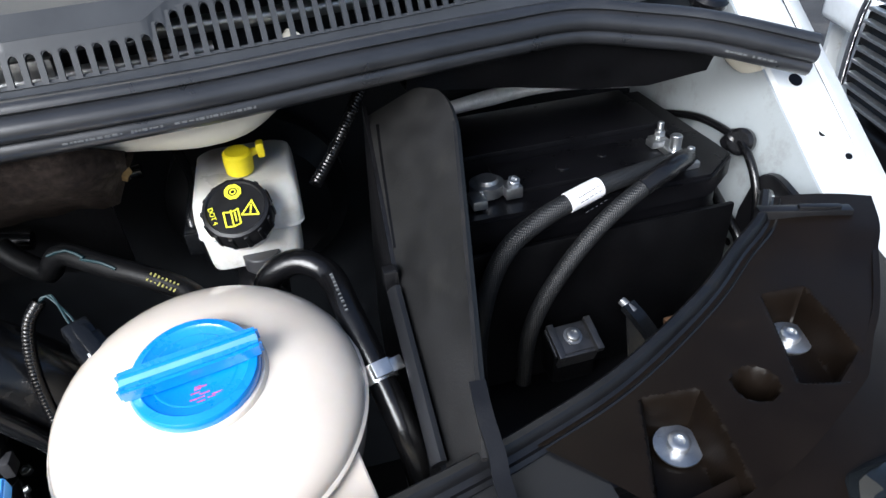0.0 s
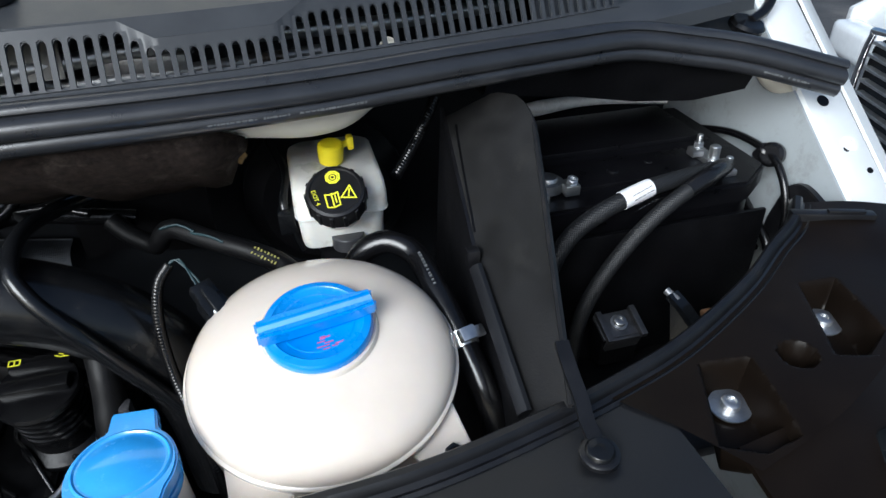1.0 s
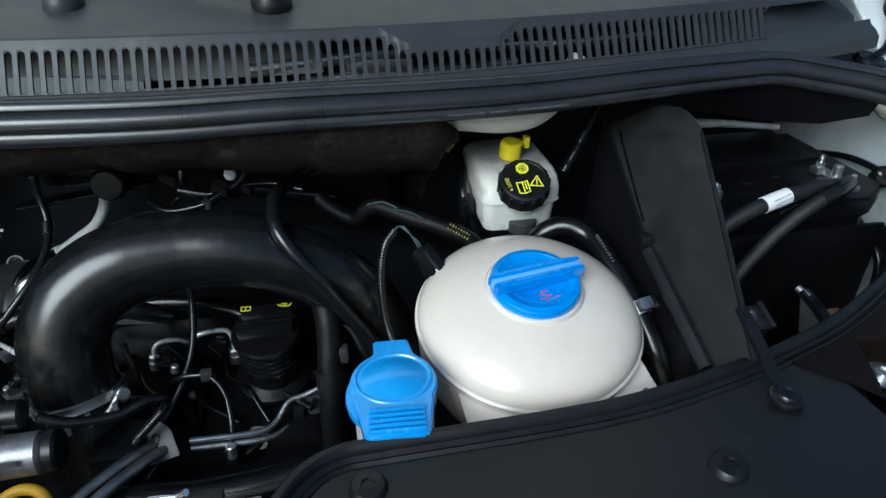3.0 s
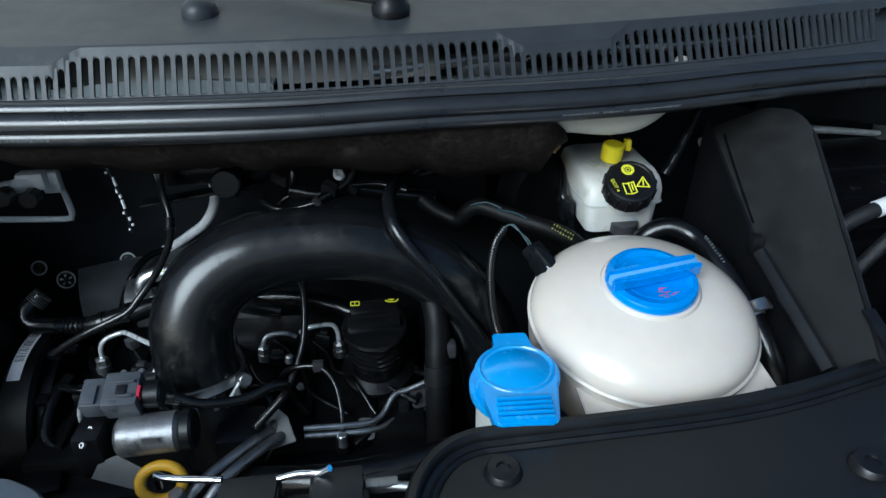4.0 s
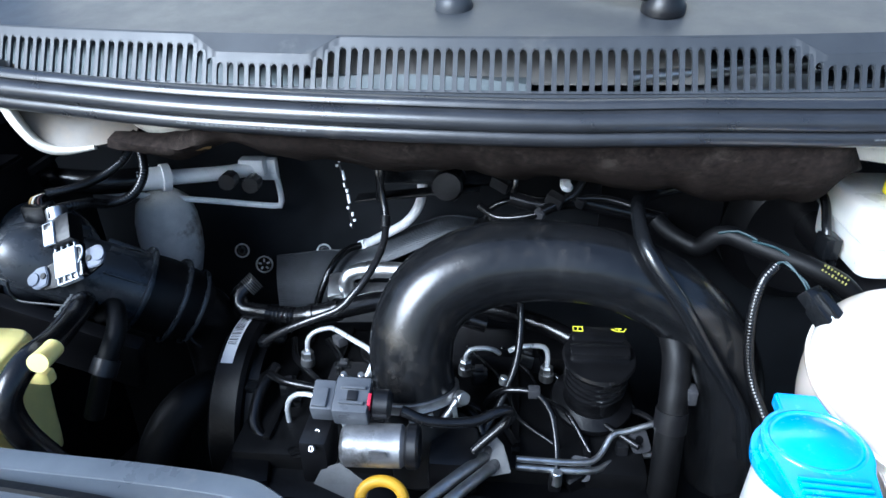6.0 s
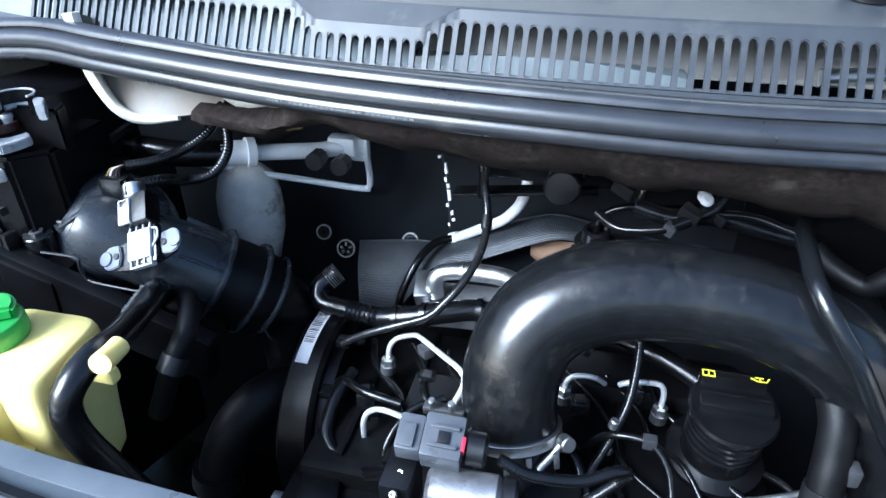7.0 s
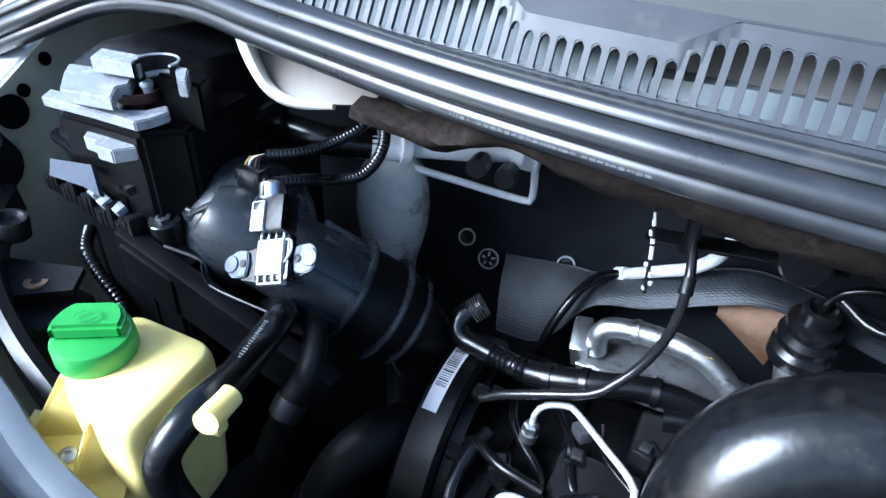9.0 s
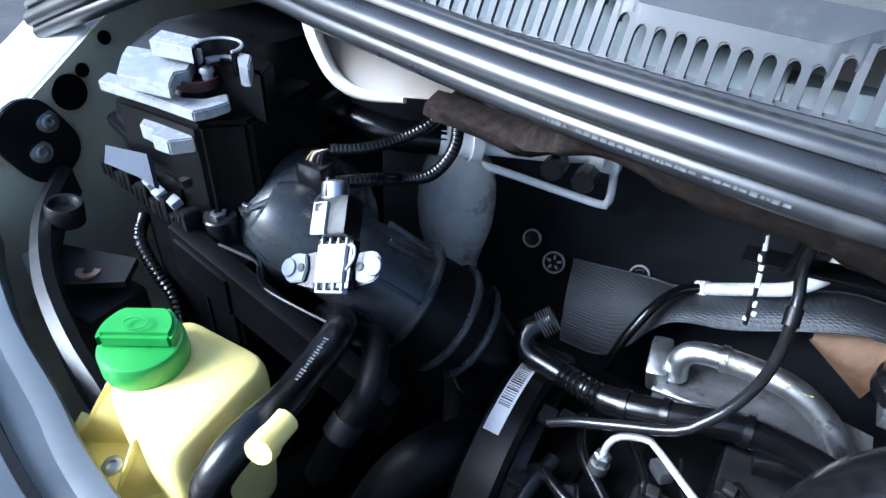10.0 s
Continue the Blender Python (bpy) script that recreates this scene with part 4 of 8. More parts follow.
for i in range(1, 13):
    a = math.pi / 2 * i / 12
    low.append((max(RT * math.cos(a) ** 0.38, 0.0001 if i == 12 else 0), -0.003 - 0.085 * math.sin(a)))
lathe(bm, low, TM, 64)
part("lower_half", bm, M["cream"], tank)
bm = bmesh.new()
lathe(bm, [(RT - 0.002, -0.003), (RT + 0.0012, -0.0028), (RT + 0.002, -0.0015), (RT + 0.002, 0.0012), (RT + 0.0006, 0.0026), (RT - 0.002, 0.003)], TM, 64, closed=True)
part("weld_seam", bm, M["cream"], tank)
bm = bmesh.new()
lathe(bm, [(RT * 0.955, -0.032), (RT * 0.93, -0.042), (RT * 0.86, -0.055), (RT * 0.76, -0.066)], TM @ Matrix.Scale(1.004, 4), 64)
part("coolant_band", bm, M["coolant"], tank, "pink coolant showing through the plastic")
for p, d in (((0.331, 0.257, 1.004), (0.2, -0.35, 0.9)), ((0.215, 0.246, 1.0), (-0.2, -0.35, 0.9))):
    bm = bmesh.new()
    m = frame_of(p, (1, 0.35 if p[0] > 0.26 else -0.35, 0), d)
    prism(bm, [(-0.03, 0.03), (-0.012, -0.012), (0.010, -0.013), (0.016, -0.006), (0.02, 0.03)], 0.005, m, 0.001)
    lug = part("mounting_lug", bm, M["cream"], tank)
    bm = bmesh.new()
    bolt(bm, m @ V(0.002, -0.002, 0.004), d, 0.006, 0.004)
    part("bolt", bm, M["black"], lug)
bm = bmesh.new()
CM = TM @ Matrix.Translation((0, 0.0, 0.032)) @ pose(0, 0, 0, 0, 0, 9)
lathe(bm, [(0.0385, 0), (0.0385, 0.003), (0.037, 0.005), (0, 0.005)], CM, 48)
part("neck", bm, M["cream"], tank)
bm = bmesh.new()
prof = [(0.0, 0.0), (0.0350, 0.0), (0.0352, 0.006), (0.0338, 0.0082), (0.0295, 0.009), (0.028, 0.0078), (0.0, 0.0072)]
lathe(bm, prof, CM @ Matrix.Translation((0, 0, 0.003)), 56)
box(bm, (0, 0, 0.0095), (0.058, 0.012, 0.006), CM @ Matrix.Translation((0, 0, 0.003)), 0.002)
cap = part("screw_cap", bm, M["blue"], tank, "bright blue screw cap")
bm = bmesh.new()
for s in (-1, 1):
    prism(bm, [(-0.0378, 0.0026), (-0.03, 0.0018), (0.03, 0.0018), (0.0378, 0.0026), (0.0378, 0.0068), (0.02, 0.0080), (-0.02, 0.0080), (-0.0378, 0.0068)], 0.011, CM @ Matrix.Diagonal((1, s, 1, 1)) @ Matrix.Translation((0, 0, 0.0103)), 0.0016)
part("grip_bar", bm, M["blue"], cap)
# groove between the grip ridges, its highlight painted as pale blue
bm = bmesh.new()
box(bm, (0, 0, 0.0158), (0.073, 0.0052, 0.0080), CM, 0.001)
part("grip_groove", bm, M["glint_blue"], cap, "groove along the grip with a painted pale glint")
bm = bmesh.new()
lathe(bm, [(0.0228, 0.0), (0.0238, 0.0), (0.0238, 0.0012), (0.0228, 0.0012)], CM @ Matrix.Translation((0, 0, 0.0096)), 48, closed=True)
part("ring_mark", bm, M["blue"], cap)
bm = bmesh.new()
rnd = random.Random(8)
for i in range(9):
    box(bm, (0.003 + rnd.uniform(-0.006, 0.006), -0.017 + rnd.uniform(-0.005, 0.005), 0.0104), (rnd.uniform(0.003, 0.008), 0.0009, 0.0006), CM @ pose(0, 0, 0, 0, 0, 0), 0)
part("printing", bm, M["print_red"], cap, "faded red printing")

# level sensor plug on the tank, with its wire
plug = thing("sensor_plug", (0.19, 0.39, 1.06), "black plug with cyan wires on the tank", "plug")
d = (V(0.18, 0.404, 1.077) - V(0.2, 0.375, 1.053)).normalized()
m = axis((0.203, 0.371, 1.05), d)
bm = bmesh.new()
cyl(bm, (0.208, 0.364, 1.044), d, 0.0085, 0.022)
part("socket", bm, M["pale_plastic"], plug)
bm = bmesh.new()
box(bm, (0, 0, 0.013), (0.019, 0.013, 0.020), m, 0.002)
box(bm, (0, 0, 0.028), (0.016, 0.011, 0.014), m, 0.002)
box(bm, (0.0, 0.008, 0.018), (0.008, 0.005, 0.022), m, 0.001)
part("connector", bm, M["satin"], plug)
bm = bmesh.new()
for o in (-0.0012, 0.0012):
    tube(bm, [m @ V(o, 0, 0.034), m @ V(o, 0.002, 0.040), V(0.174 + o, 0.412, 1.083), V(0.167, 0.411, 1.080)], 0.0008, 6, 0.003)
part("wire", bm, M["tape"], plug)
bm = bmesh.new()
tube(bm, [(0.168, 0.411, 1.081), (0.158, 0.405, 1.068), (0.153, 0.395, 1.04), (0.156, 0.38, 1.0), (0.17, 0.35, 0.96), (0.178, 0.33, 0.9)], 0.0042, 10, ribs=(0.0026, 0.0003))
part("sleeve", bm, M["hose"], plug)

# hose from the tank with its spring clamp
ch = thing("coolant_hose", (0.36, 0.34, 0.95), "black coolant hose with silver spring clamp and white print", "hose")
bm = bmesh.new()
tube(bm, [(0.295, 0.432, 1.02), (0.305, 0.43, 1.05), (0.327, 0.425, 1.062), (0.346, 0.41, 1.056), (0.354, 0.375, 1.045), (0.364, 0.337, 1.022), (0.376, 0.3, 0.98), (0.38, 0.285, 0.9), (0.38, 0.285, 0.8)], 0.0096, 16)
part("hose", bm, M["hose"], ch)
bm = bmesh.new()
m = axis((0.363, 0.338, 1.023), (-0.2, 0.75, 0.55))
lathe(bm, [(0.0108, -0.006), (0.0122, -0.006), (0.0122, 0.006), (0.0108, 0.006)], m, 24, closed=True)
box(bm, (0.0, 0.0155, 0.0), (0.012, 0.008, 0.010), m, 0.001)
box(bm, (-0.009, 0.010, 0.0), (0.014, 0.003, 0.009), m, 0.001)
part("spring_clamp", bm, M["alu"], ch)
bm = bmesh.new()
rnd = random.Random(3)
for i in range(10):
    p = V(0.3475, 0.398, 1.064).lerp(V(0.353, 0.368, 1.052), i / 10)
    box(bm, (0, 0, 0), (0.001, 0.002, rnd.uniform(0.002, 0.006)), frame_of(p, (0.2, -0.9, -0.35), (-0.2, -0.3, 0.9)), 0)
part("printing", bm, M["print_white"], ch)

# ---- washer filler ----
wf = thing("washer_filler", (0.147, 0.265, 0.93), "white washer filler neck with worn blue flip cap", "washer filler")
WM = frame_of((0.1475, 0.2645, 1.040), (1, -0.06, 0.0), (0.03, -0.08, 1))
bm = bmesh.new()
lathe(bm, [(0.028, -0.12), (0.028, -0.02), (0.0275, -0.006), (0.024, -0.004)], WM, 40)
part("neck", bm, M["milky"], wf)
bm = bmesh.new()
lathe(bm, [(0.0, -0.004), (0.031, -0.004), (0.0315, 0.0), (0.0312, 0.003), (0.0, 0.003)], WM @ Matrix.Translation((-0.002, -0.001, -0.009)), 48)
part("collar", bm, M["worn_blue"], wf)
bm = bmesh.new()
outl = [(0.0298 * math.cos(radians(a)), 0.0298 * math.sin(radians(a))) for a in range(-30, 66, 8)] + [(0.0125, 0.041), (-0.0125, 0.041)] + [(0.0298 * math.cos(radians(a)), 0.0298 * math.sin(radians(a))) for a in range(115, 211, 8)] + [(-0.021, -0.044), (-0.018, -0.0465), (0.018, -0.0465), (0.021, -0.044)]
prism(bm, outl, 0.010, WM @ Matrix.Translation((0, 0, -0.005)), 0.0012)
lid = part("flip_cap", bm, M["worn_blue"], wf, "bright blue flip cap with worn face")
bm = bmesh.new()
for i in range(5):
    box(bm, (0, -0.0262 - 0.0042 * i, 0.0062), (0.037, 0.0024, 0.0034), WM, 0.0011)
part("grip_rib", bm, M["worn_blue"], lid)
bm = bmesh.new()
lathe(bm, [(0, 0.0098), (0.006, 0.0095), (0.012, 0.0085), (0.018, 0.0068), (0.0222, 0.0050), (0.0232, 0.0048), (0.0245, 0.0060), (0.0255, 0.0056), (0.0264, 0.0044)], WM @ Matrix.Translation((0, 0.003, 0)) @ Matrix.Diagonal((1.05, 0.9, 1, 1)), 48)
part("face", bm, M["worn_blue"], lid)

# ---- brake fluid reservoir ----
br = thing("brake_reservoir", (0.297, 0.51, 1.04), "milky brake fluid reservoir with black cap and yellow stopper", "reservoir")
bm = bmesh.new()
soft_box(bm, [(0.060, 0.088, 0.008, (0.297, 0.515, 1.0375)), (0.068, 0.096, 0.010, (0.297, 0.515, 1.0395)), (0.070, 0.098, 0.011, (0.297, 0.515, 1.0435)), (0.073, 0.101, 0.011, (0.297, 0.515, 1.0675))])
part("lower_body", bm, M["milky"], br)
bm = bmesh.new()
soft_box(bm, [(0.078, 0.104, 0.011, (0.298, 0.516, 1.0700)), (0.078, 0.104, 0.011, (0.298, 0.516, 1.0815)), (0.077, 0.098, 0.012, (0.298, 0.519, 1.0895)), (0.074, 0.088, 0.013, (0.298, 0.523, 1.0940)), (0.067, 0.078, 0.013, (0.298, 0.526, 1.0960))])
part("upper_body", bm, M["milky"], br)
bm = bmesh.new()
prism(bm, rect(0.0785, 0.105, 0.010), 0.0022, Matrix.Translation((0.298, 0.515, 1.0680)), 0.001)
part("weld_flange", bm, M["milky"], br)
bm = bmesh.new()
cyl(bm, (0.300, 0.467, 1.038), (0, 0, 1), 0.014, 0.012, 20)
part("outlet", bm, M["grey_plastic"], br)
KM = frame_of((0.2930, 0.4475, 1.1012), (1, -0.10, 0.03), (-0.08, -0.52, 0.85))
bm = bmesh.new()
lathe(bm, [(0.019, -0.03), (0.019, -0.014)], KM, 32)
part("neck", bm, M["milky"], br)
bm = bmesh.new()
lathe(bm, [(0, -0.0005), (0.0195, -0.0005), (0.0205, 0.0006), (0.0228, 0.0), (0.0235, -0.0015), (0.0235, -0.017), (0.022, -0.018), (0, -0.018)], KM, 48)
kap = part("cap", bm, M["black"], br, "ribbed black screw cap with yellow warning symbols")
rib_bm = bmesh.new()
box(rib_bm, (0, 0, 0), (0.0018, 0.0034, 0.015), ID, 0.0005, 1)
rib_mesh = finish("grip_rib", rib_bm, M["black"])
for i in range(14):
    ob = new("grip_rib", rib_mesh)
    ob.parent = kap
    ob.matrix_basis = kap.matrix_basis.inverted() @ KM @ pose(0, 0, 0, 0, 0, i * 360 / 14) @ Matrix.Translation((0.0238, 0, -0.009))


def ring_mark(bm, m, r, w, seg, start=0):
    for i in range(seg):
        a, b2 = start + 2 * math.pi * i / seg, start + 2 * math.pi * (i + 1) / seg
        vs = [m @ V(q * math.cos(t), q * math.sin(t), 0) for t, q in ((a, r - w), (b2, r - w), (b2, r), (a, r))]
        slab(bm, [tuple(v) for v in vs], 0.0003)


def stroke(bm, m, a, b2, w=0.0009):
    a, b2 = V(*a, 0), V(*b2, 0)
    t = (b2 - a).normalized()
    s = V(-t.y, t.x, 0) * w / 2
    slab(bm, [tuple(m @ v) for v in (a - s - t * w / 2, b2 - s + t * w / 2, b2 + s + t * w / 2, a + s - t * w / 2)], 0.0003)


SM = KM @ Matrix.Translation((0, 0, 0.0004))
bm = bmesh.new()
o = SM @ Matrix.Translation((-0.001, 0.0125, 0))
ring_mark(bm, o, 0.0062, 0.0014, 8, math.pi / 8)
ring_mark(bm, o, 0.0042, 0.0009, 20)
ring_mark(bm, o, 0.0022, 0.0008, 16)
o = SM @ Matrix.Translation((0.0105, -0.003, 0)) @ pose(0, 0, 0, 0, 0, -8)
tri = [(0, 0.0065), (-0.0058, -0.0042), (0.0058, -0.0042)]
for i in range(3):
    stroke(bm, o, tri[i], tri[(i + 1) % 3], 0.0011)
stroke(bm, o, (0, 0.003), (0, -0.0005), 0.0012)
stroke(bm, o, (0, -0.0022), (0, -0.0026), 0.0012)
o = SM @ Matrix.Translation((-0.003, -0.0075, 0)) @ pose(0, 0, 0, 0, 0, 8)
for x in (-0.0045, 0.0005, 0.0055):
    stroke(bm, o, (x, 0.0055), (x, -0.006), 0.0011)
for y in (0.0055, -0.006):
    stroke(bm, o, (-0.0045, y), (0.0005, y - 0.0012), 0.0010)
    stroke(bm, o, (0.0005, y - 0.0012), (0.0055, y), 0.0010)
stroke(bm, o, (0.003, 0.003), (0.003, -0.003), 0.0011)
part("symbol", bm, M["print_yellow"], kap, "yellow warning symbols")
txt = bpy.data.curves.new("lettering", "FONT")
txt.body, txt.size, txt.align_x, txt.align_y, txt.extrude = "DOT 4", 0.0048, "CENTER", "CENTER", 0.00015
txt.materials.append(M["print_yellow"])
to = new("lettering", txt)
to.parent = kap
to.matrix_basis = SM @ Matrix.Translation((-0.0155, -0.0045, 0.0002)) @ pose(0, 0, 0, 0, 0, -75)
bm = bmesh.new()
m = axis((0.2965, 0.511, 1.0985), (0.05, -0.12, 1))
lathe(bm, [(0.0, 0.017), (0.009, 0.017), (0.0108, 0.0155), (0.0112, 0.010), (0.0105, 0.0), (0, 0)], m, 28)
cyl(bm, (0.304, 0.514, 1.109), (0.9, 0.25, 0.15), 0.003, 0.012)
box(bm, (0.3145, 0.5165, 1.111), (0.006, 0.010, 0.012), pose(0, 0, 0), 0.002)
part("stopper", bm, M["yellow"], br, "bright yellow stopper")
# master cylinder under and behind it
mc = thing("master_cylinder", (0.28, 0.55, 1.0), "black brake master cylinder under the reservoir", "cylinder")
bm = bmesh.new()
cyl(bm, (0.295, 0.45, 1.012), (0, 1, 0), 0.02, 0.19, 24)
cyl(bm, (0.295, 0.62, 1.0), (0, 1, 0), 0.09, 0.07, 36, 0.02)
part("booster", bm, M["black"], mc)
bm = bmesh.new()
tube(bm, [(0.262, 0.5, 1.02), (0.25, 0.51, 1.06), (0.255, 0.54, 1.08), (0.245, 0.57, 1.10)], 0.004)
box(bm, (0.251, 0.505, 1.05), (0.014, 0.02, 0.02))
part("connector", bm, M["satin"], mc)
bm = bmesh.new()
tube(bm, [(0.35, 0.50, 1.08), (0.372, 0.52, 1.10), (0.40, 0.55, 1.13), (0.42, 0.58, 1.15)], 0.0055, 12, ribs=(0.003, 0.0006))
solo("corrugated_cable", bm, M["hose"], "black corrugated cable sleeve beside the reservoir", "cable")

# ---- divider between tank and battery ----
dv = thing("divider_panel", (0.4, 0.4, 0.85), "scuffed grey-black plastic divider panel beside the battery", "divider")
A, B, C2, D2, E2 = V(0.456, 0.462, 1.166), V(0.404, 0.240, 1.045), V(0.387, 0.256, 1.016), V(0.390, 0.374, 1.056), V(0.401, 0.523, 1.129)
bm = bmesh.new()
nrmal = (B - A).cross(E2 - A).normalized()


def on(s, w):
    """Point on the slanted face: s from bottom to top, w from its left edge to its right edge."""
    l0 = C2.lerp(D2, s * 2) if s < 0.5 else D2.lerp(E2, s * 2 - 1)
    return l0.lerp(B.lerp(A, s), w)


rows = []
for i in range(33):
    s = i / 32
    cut = 1 - 0.34 * (1 - math.sqrt(1 - (max(0, s - 0.80) / 0.20) ** 2))
    rows.append([on(s, w / 8 * cut) + V(0, 0, -0.010 * max(0, s - 0.93) / 0.07 * abs(w / 8 - 0.9)) for w in range(9)])
loft(bm, rows, 0.004)
part("slanted_face", bm, M["divider"], dv)
bm = bmesh.new()
loft(bm, [[on(i / 16, 0) + V(-0.012 * k / 3, 0.0, -0.07 * k) for i in range(17)] for k in range(4)], 0.003)
part("lower_wall", bm, M["black"], dv)
bm = bmesh.new()
loft(bm, [[on(i / 16 * 0.84, 1.0) + V(0.0005, 0, 0.0) + nrmal * d2 + V(0, 0, -z) for i in range(17)] for d2, z in ((0.0, 0.0), (0.0, 0.003))], 0.0025)
part("edge_rim", bm, M["matt"], dv)
bm = bmesh.new()
sweep(bm, [(-0.0012, -0.0005), (0.0012, -0.0005), (0.0012, 0.0008), (-0.0012, 0.0008)], [on(0.93, 0.1), on(0.8, 0.07), on(0.6, 0.03)], step=0.01)
part("seam", bm, M["deep"], dv)
bm = bmesh.new()
p0, p1 = on(0.50, -0.02), on(0.02, 0.0)
tube(bm, [p0 + V(-0.004, 0, 0.004), p1 + V(-0.004, 0, 0.004)], 0.006, 8, flat=0.6)
part("rail", bm, M["panel"], dv)
bm = bmesh.new()
box(bm, p0 + V(-0.004, 0.008, 0.008), (0.010, 0.010, 0.016), ID, 0.002)
part("catch", bm, M["black"], dv)
bm = bmesh.new()
sweep(bm, [(-0.0045, 0), (0.0045, 0), (0.0045, 0.003), (-0.0045, 0.003)], [(0.411, 0.275, 1.062), (0.409, 0.255, 1.056), (0.409, 0.236, 1.047), (0.4075, 0.226, 1.043), (0.406, 0.198, 1.040)], step=0.004)
lathe(bm, [(0.005, 0), (0.0115, 0), (0.0115, 0.003), (0.010, 0.004), (0.005, 0.004)], axis((0.406, 0.206, 1.039), (0, -0.1, 1)), 24, closed=True)
strap = part("strap", bm, M["black"], dv)
bm = bmesh.new()
lathe(bm, [(0, 0.0045), (0.0025, 0.0045), (0.0032, 0.006), (0.0072, 0.0055), (0.0085, 0.004), (0.009, 0)], axis((0.406, 0.206, 1.040), (0, -0.1, 1)), 20)
part("screw", bm, M["satin"], strap)

# ---- battery ----
bt = thing("battery", (0.58, 0.535, 0.865), "black car battery with dark cover and silver terminals", "battery")
bm = bmesh.new()
prism(bm, [(0.458, 0.448), (0.67, 0.448), (0.705, 0.475), (0.705, 0.628), (0.458, 0.638)], 0.17, Matrix.Translation((0, 0, 0.865)), 0.004)
part("case", bm, M["shell"], bt)
bm = bmesh.new()
prism(bm, [(0.454, 0.440), (0.672, 0.440), (0.711, 0.470), (0.711, 0.632), (0.454, 0.642)], 0.022, Matrix.Translation((0, 0, 1.032)), 0.003)
part("lid", bm, M["shell"], bt)
bm = bmesh.new()
box(bm, (0.57, 0.585, 1.056), (0.23, 0.09, 0.007), ID, 0.002)
box(bm, (0.575, 0.495, 1.0555), (0.15, 0.05, 0.005), ID, 0.0015)
part("cover", bm, M["shell"], bt)
bm = bmesh.new()
box(bm, (0.575, 0.4375, 0.95), (0.24, 0.005, 0.15), ID, 0.002)
part("front_shield", bm, M["deep"], bt)
bm = bmesh.new()
cyl(bm, (0.558, 0.491, 1.057), (0, 0, 1), 0.006, 0.003)
part("vent_plug", bm, M["shell"], bt)
bm = bmesh.new()
cyl(bm, (0.60, 0.50, 1.057), (0, 0, 1), 0.004, 0.002)
part("vent_plug", bm, M["shell"], bt)
tm = bmesh.new()
lathe(tm, [(0, 0.014), (0.0085, 0.014), (0.0095, 0.012), (0.0098, 0.0)], axis((0.485, 0.478, 1.056), (0, 0, 1)), 24)
lathe(tm, [(0.010, 0.001), (0.0145, 0.001), (0.0145, 0.010), (0.010, 0.011)], axis((0.485, 0.478, 1.056), (0, 0, 1)), 24, closed=True)
box(tm, (0.503, 0.468, 1.061), (0.014, 0.016, 0.010), pose(0, 0, 0), 0.001)
box(tm, (0.472, 0.462, 1.060), (0.012, 0.018, 0.008), pose(0, 0, 0), 0.001)
bolt(tm, (0.504, 0.467, 1.066), (0, -0.3, 1), 0.0055, 0.005)
part("negative_terminal", tm, M["zinc"], bt)
tm = bmesh.new()
box(tm, (0.661, 0.486, 1.057), (0.014, 0.062, 0.006), ID, 0.001)
bolt(tm, (0.663, 0.512, 1.060), (0, 0, 1), 0.005, 0.005)
cyl(tm, (0.663, 0.512, 1.06), (0, 0, 1), 0.003, 0.014)
cyl(tm, (0.662, 0.485, 1.06), (0, 0, 1), 0.0052, 0.013)
box(tm, (0.65, 0.498, 1.062), (0.012, 0.012, 0.006), ID, 0.001)
bolt(tm, (0.660, 0.460, 1.060), (0, 0, 1), 0.006, 0.005)
cyl(tm, (0.660, 0.460, 1.06), (0, 0, 1), 0.0032, 0.013)
part("positive_terminal", tm, M["zinc"], bt)
cb = thing("battery_cable", (0.5, 0.42, 0.95), "thick black battery cable with white paper label", "cable", group="battery cables")
bm = bmesh.new()
tube(bm, [(0.645, 0.462, 1.061), (0.60, 0.445, 1.067), (0.565, 0.434, 1.069), (0.535, 0.428, 1.064), (0.508, 0.424, 1.055), (0.482, 0.42, 1.038), (0.464, 0.416, 1.005), (0.452, 0.41, 0.95), (0.45, 0.40, 0.9)], 0.0077, 16)
part("sleeve", bm, M["braid"], cb)
bm = bmesh.new()
tube(bm, [(0.562, 0.4335, 1.0688), (0.549, 0.4305, 1.0670), (0.533, 0.4277, 1.0635)], 0.0083, 20, 0.003)
lab = part("label", bm, M["paper"], cb, "white paper label wrapped round the cable")
bm = bmesh.new()
rnd = random.Random(5)
for k in range(4):
    for i in range(5):
        c = V(0.5575 - 0.0042 * i, 0.42265 - 0.0010 * i, 1.0742 - 0.0010 * i) + V(0, 0.0004, -0.0006) + V(0.001, -0.0026, -0.0030) * (k - 0.6)
        box(bm, (0, 0, 0), (rnd.uniform(0.0018, 0.0036), 0.0006, 0.0005), frame_of(c, (-1, -0.2, -0.25), (-0.1, -0.75, 0.6)), 0)
part("printing", bm, M["grey_plastic"], lab, "rows of small print")
cb = thing("battery_cable", (0.53, 0.42, 0.95), "black battery cable in a braided sleeve", "cable", group="battery cables")
bm = bmesh.new()
tube(bm, [(0.655, 0.458, 1.064), (0.632, 0.440, 1.07), (0.605, 0.428, 1.068), (0.57, 0.422, 1.050), (0.54, 0.418, 1.023), (0.513, 0.414, 0.988), (0.498, 0.412, 0.952), (0.492, 0.41, 0.90)], 0.0070, 16)
part("braided_sleeve", bm, M["braid"], cb)
bm = bmesh.new()
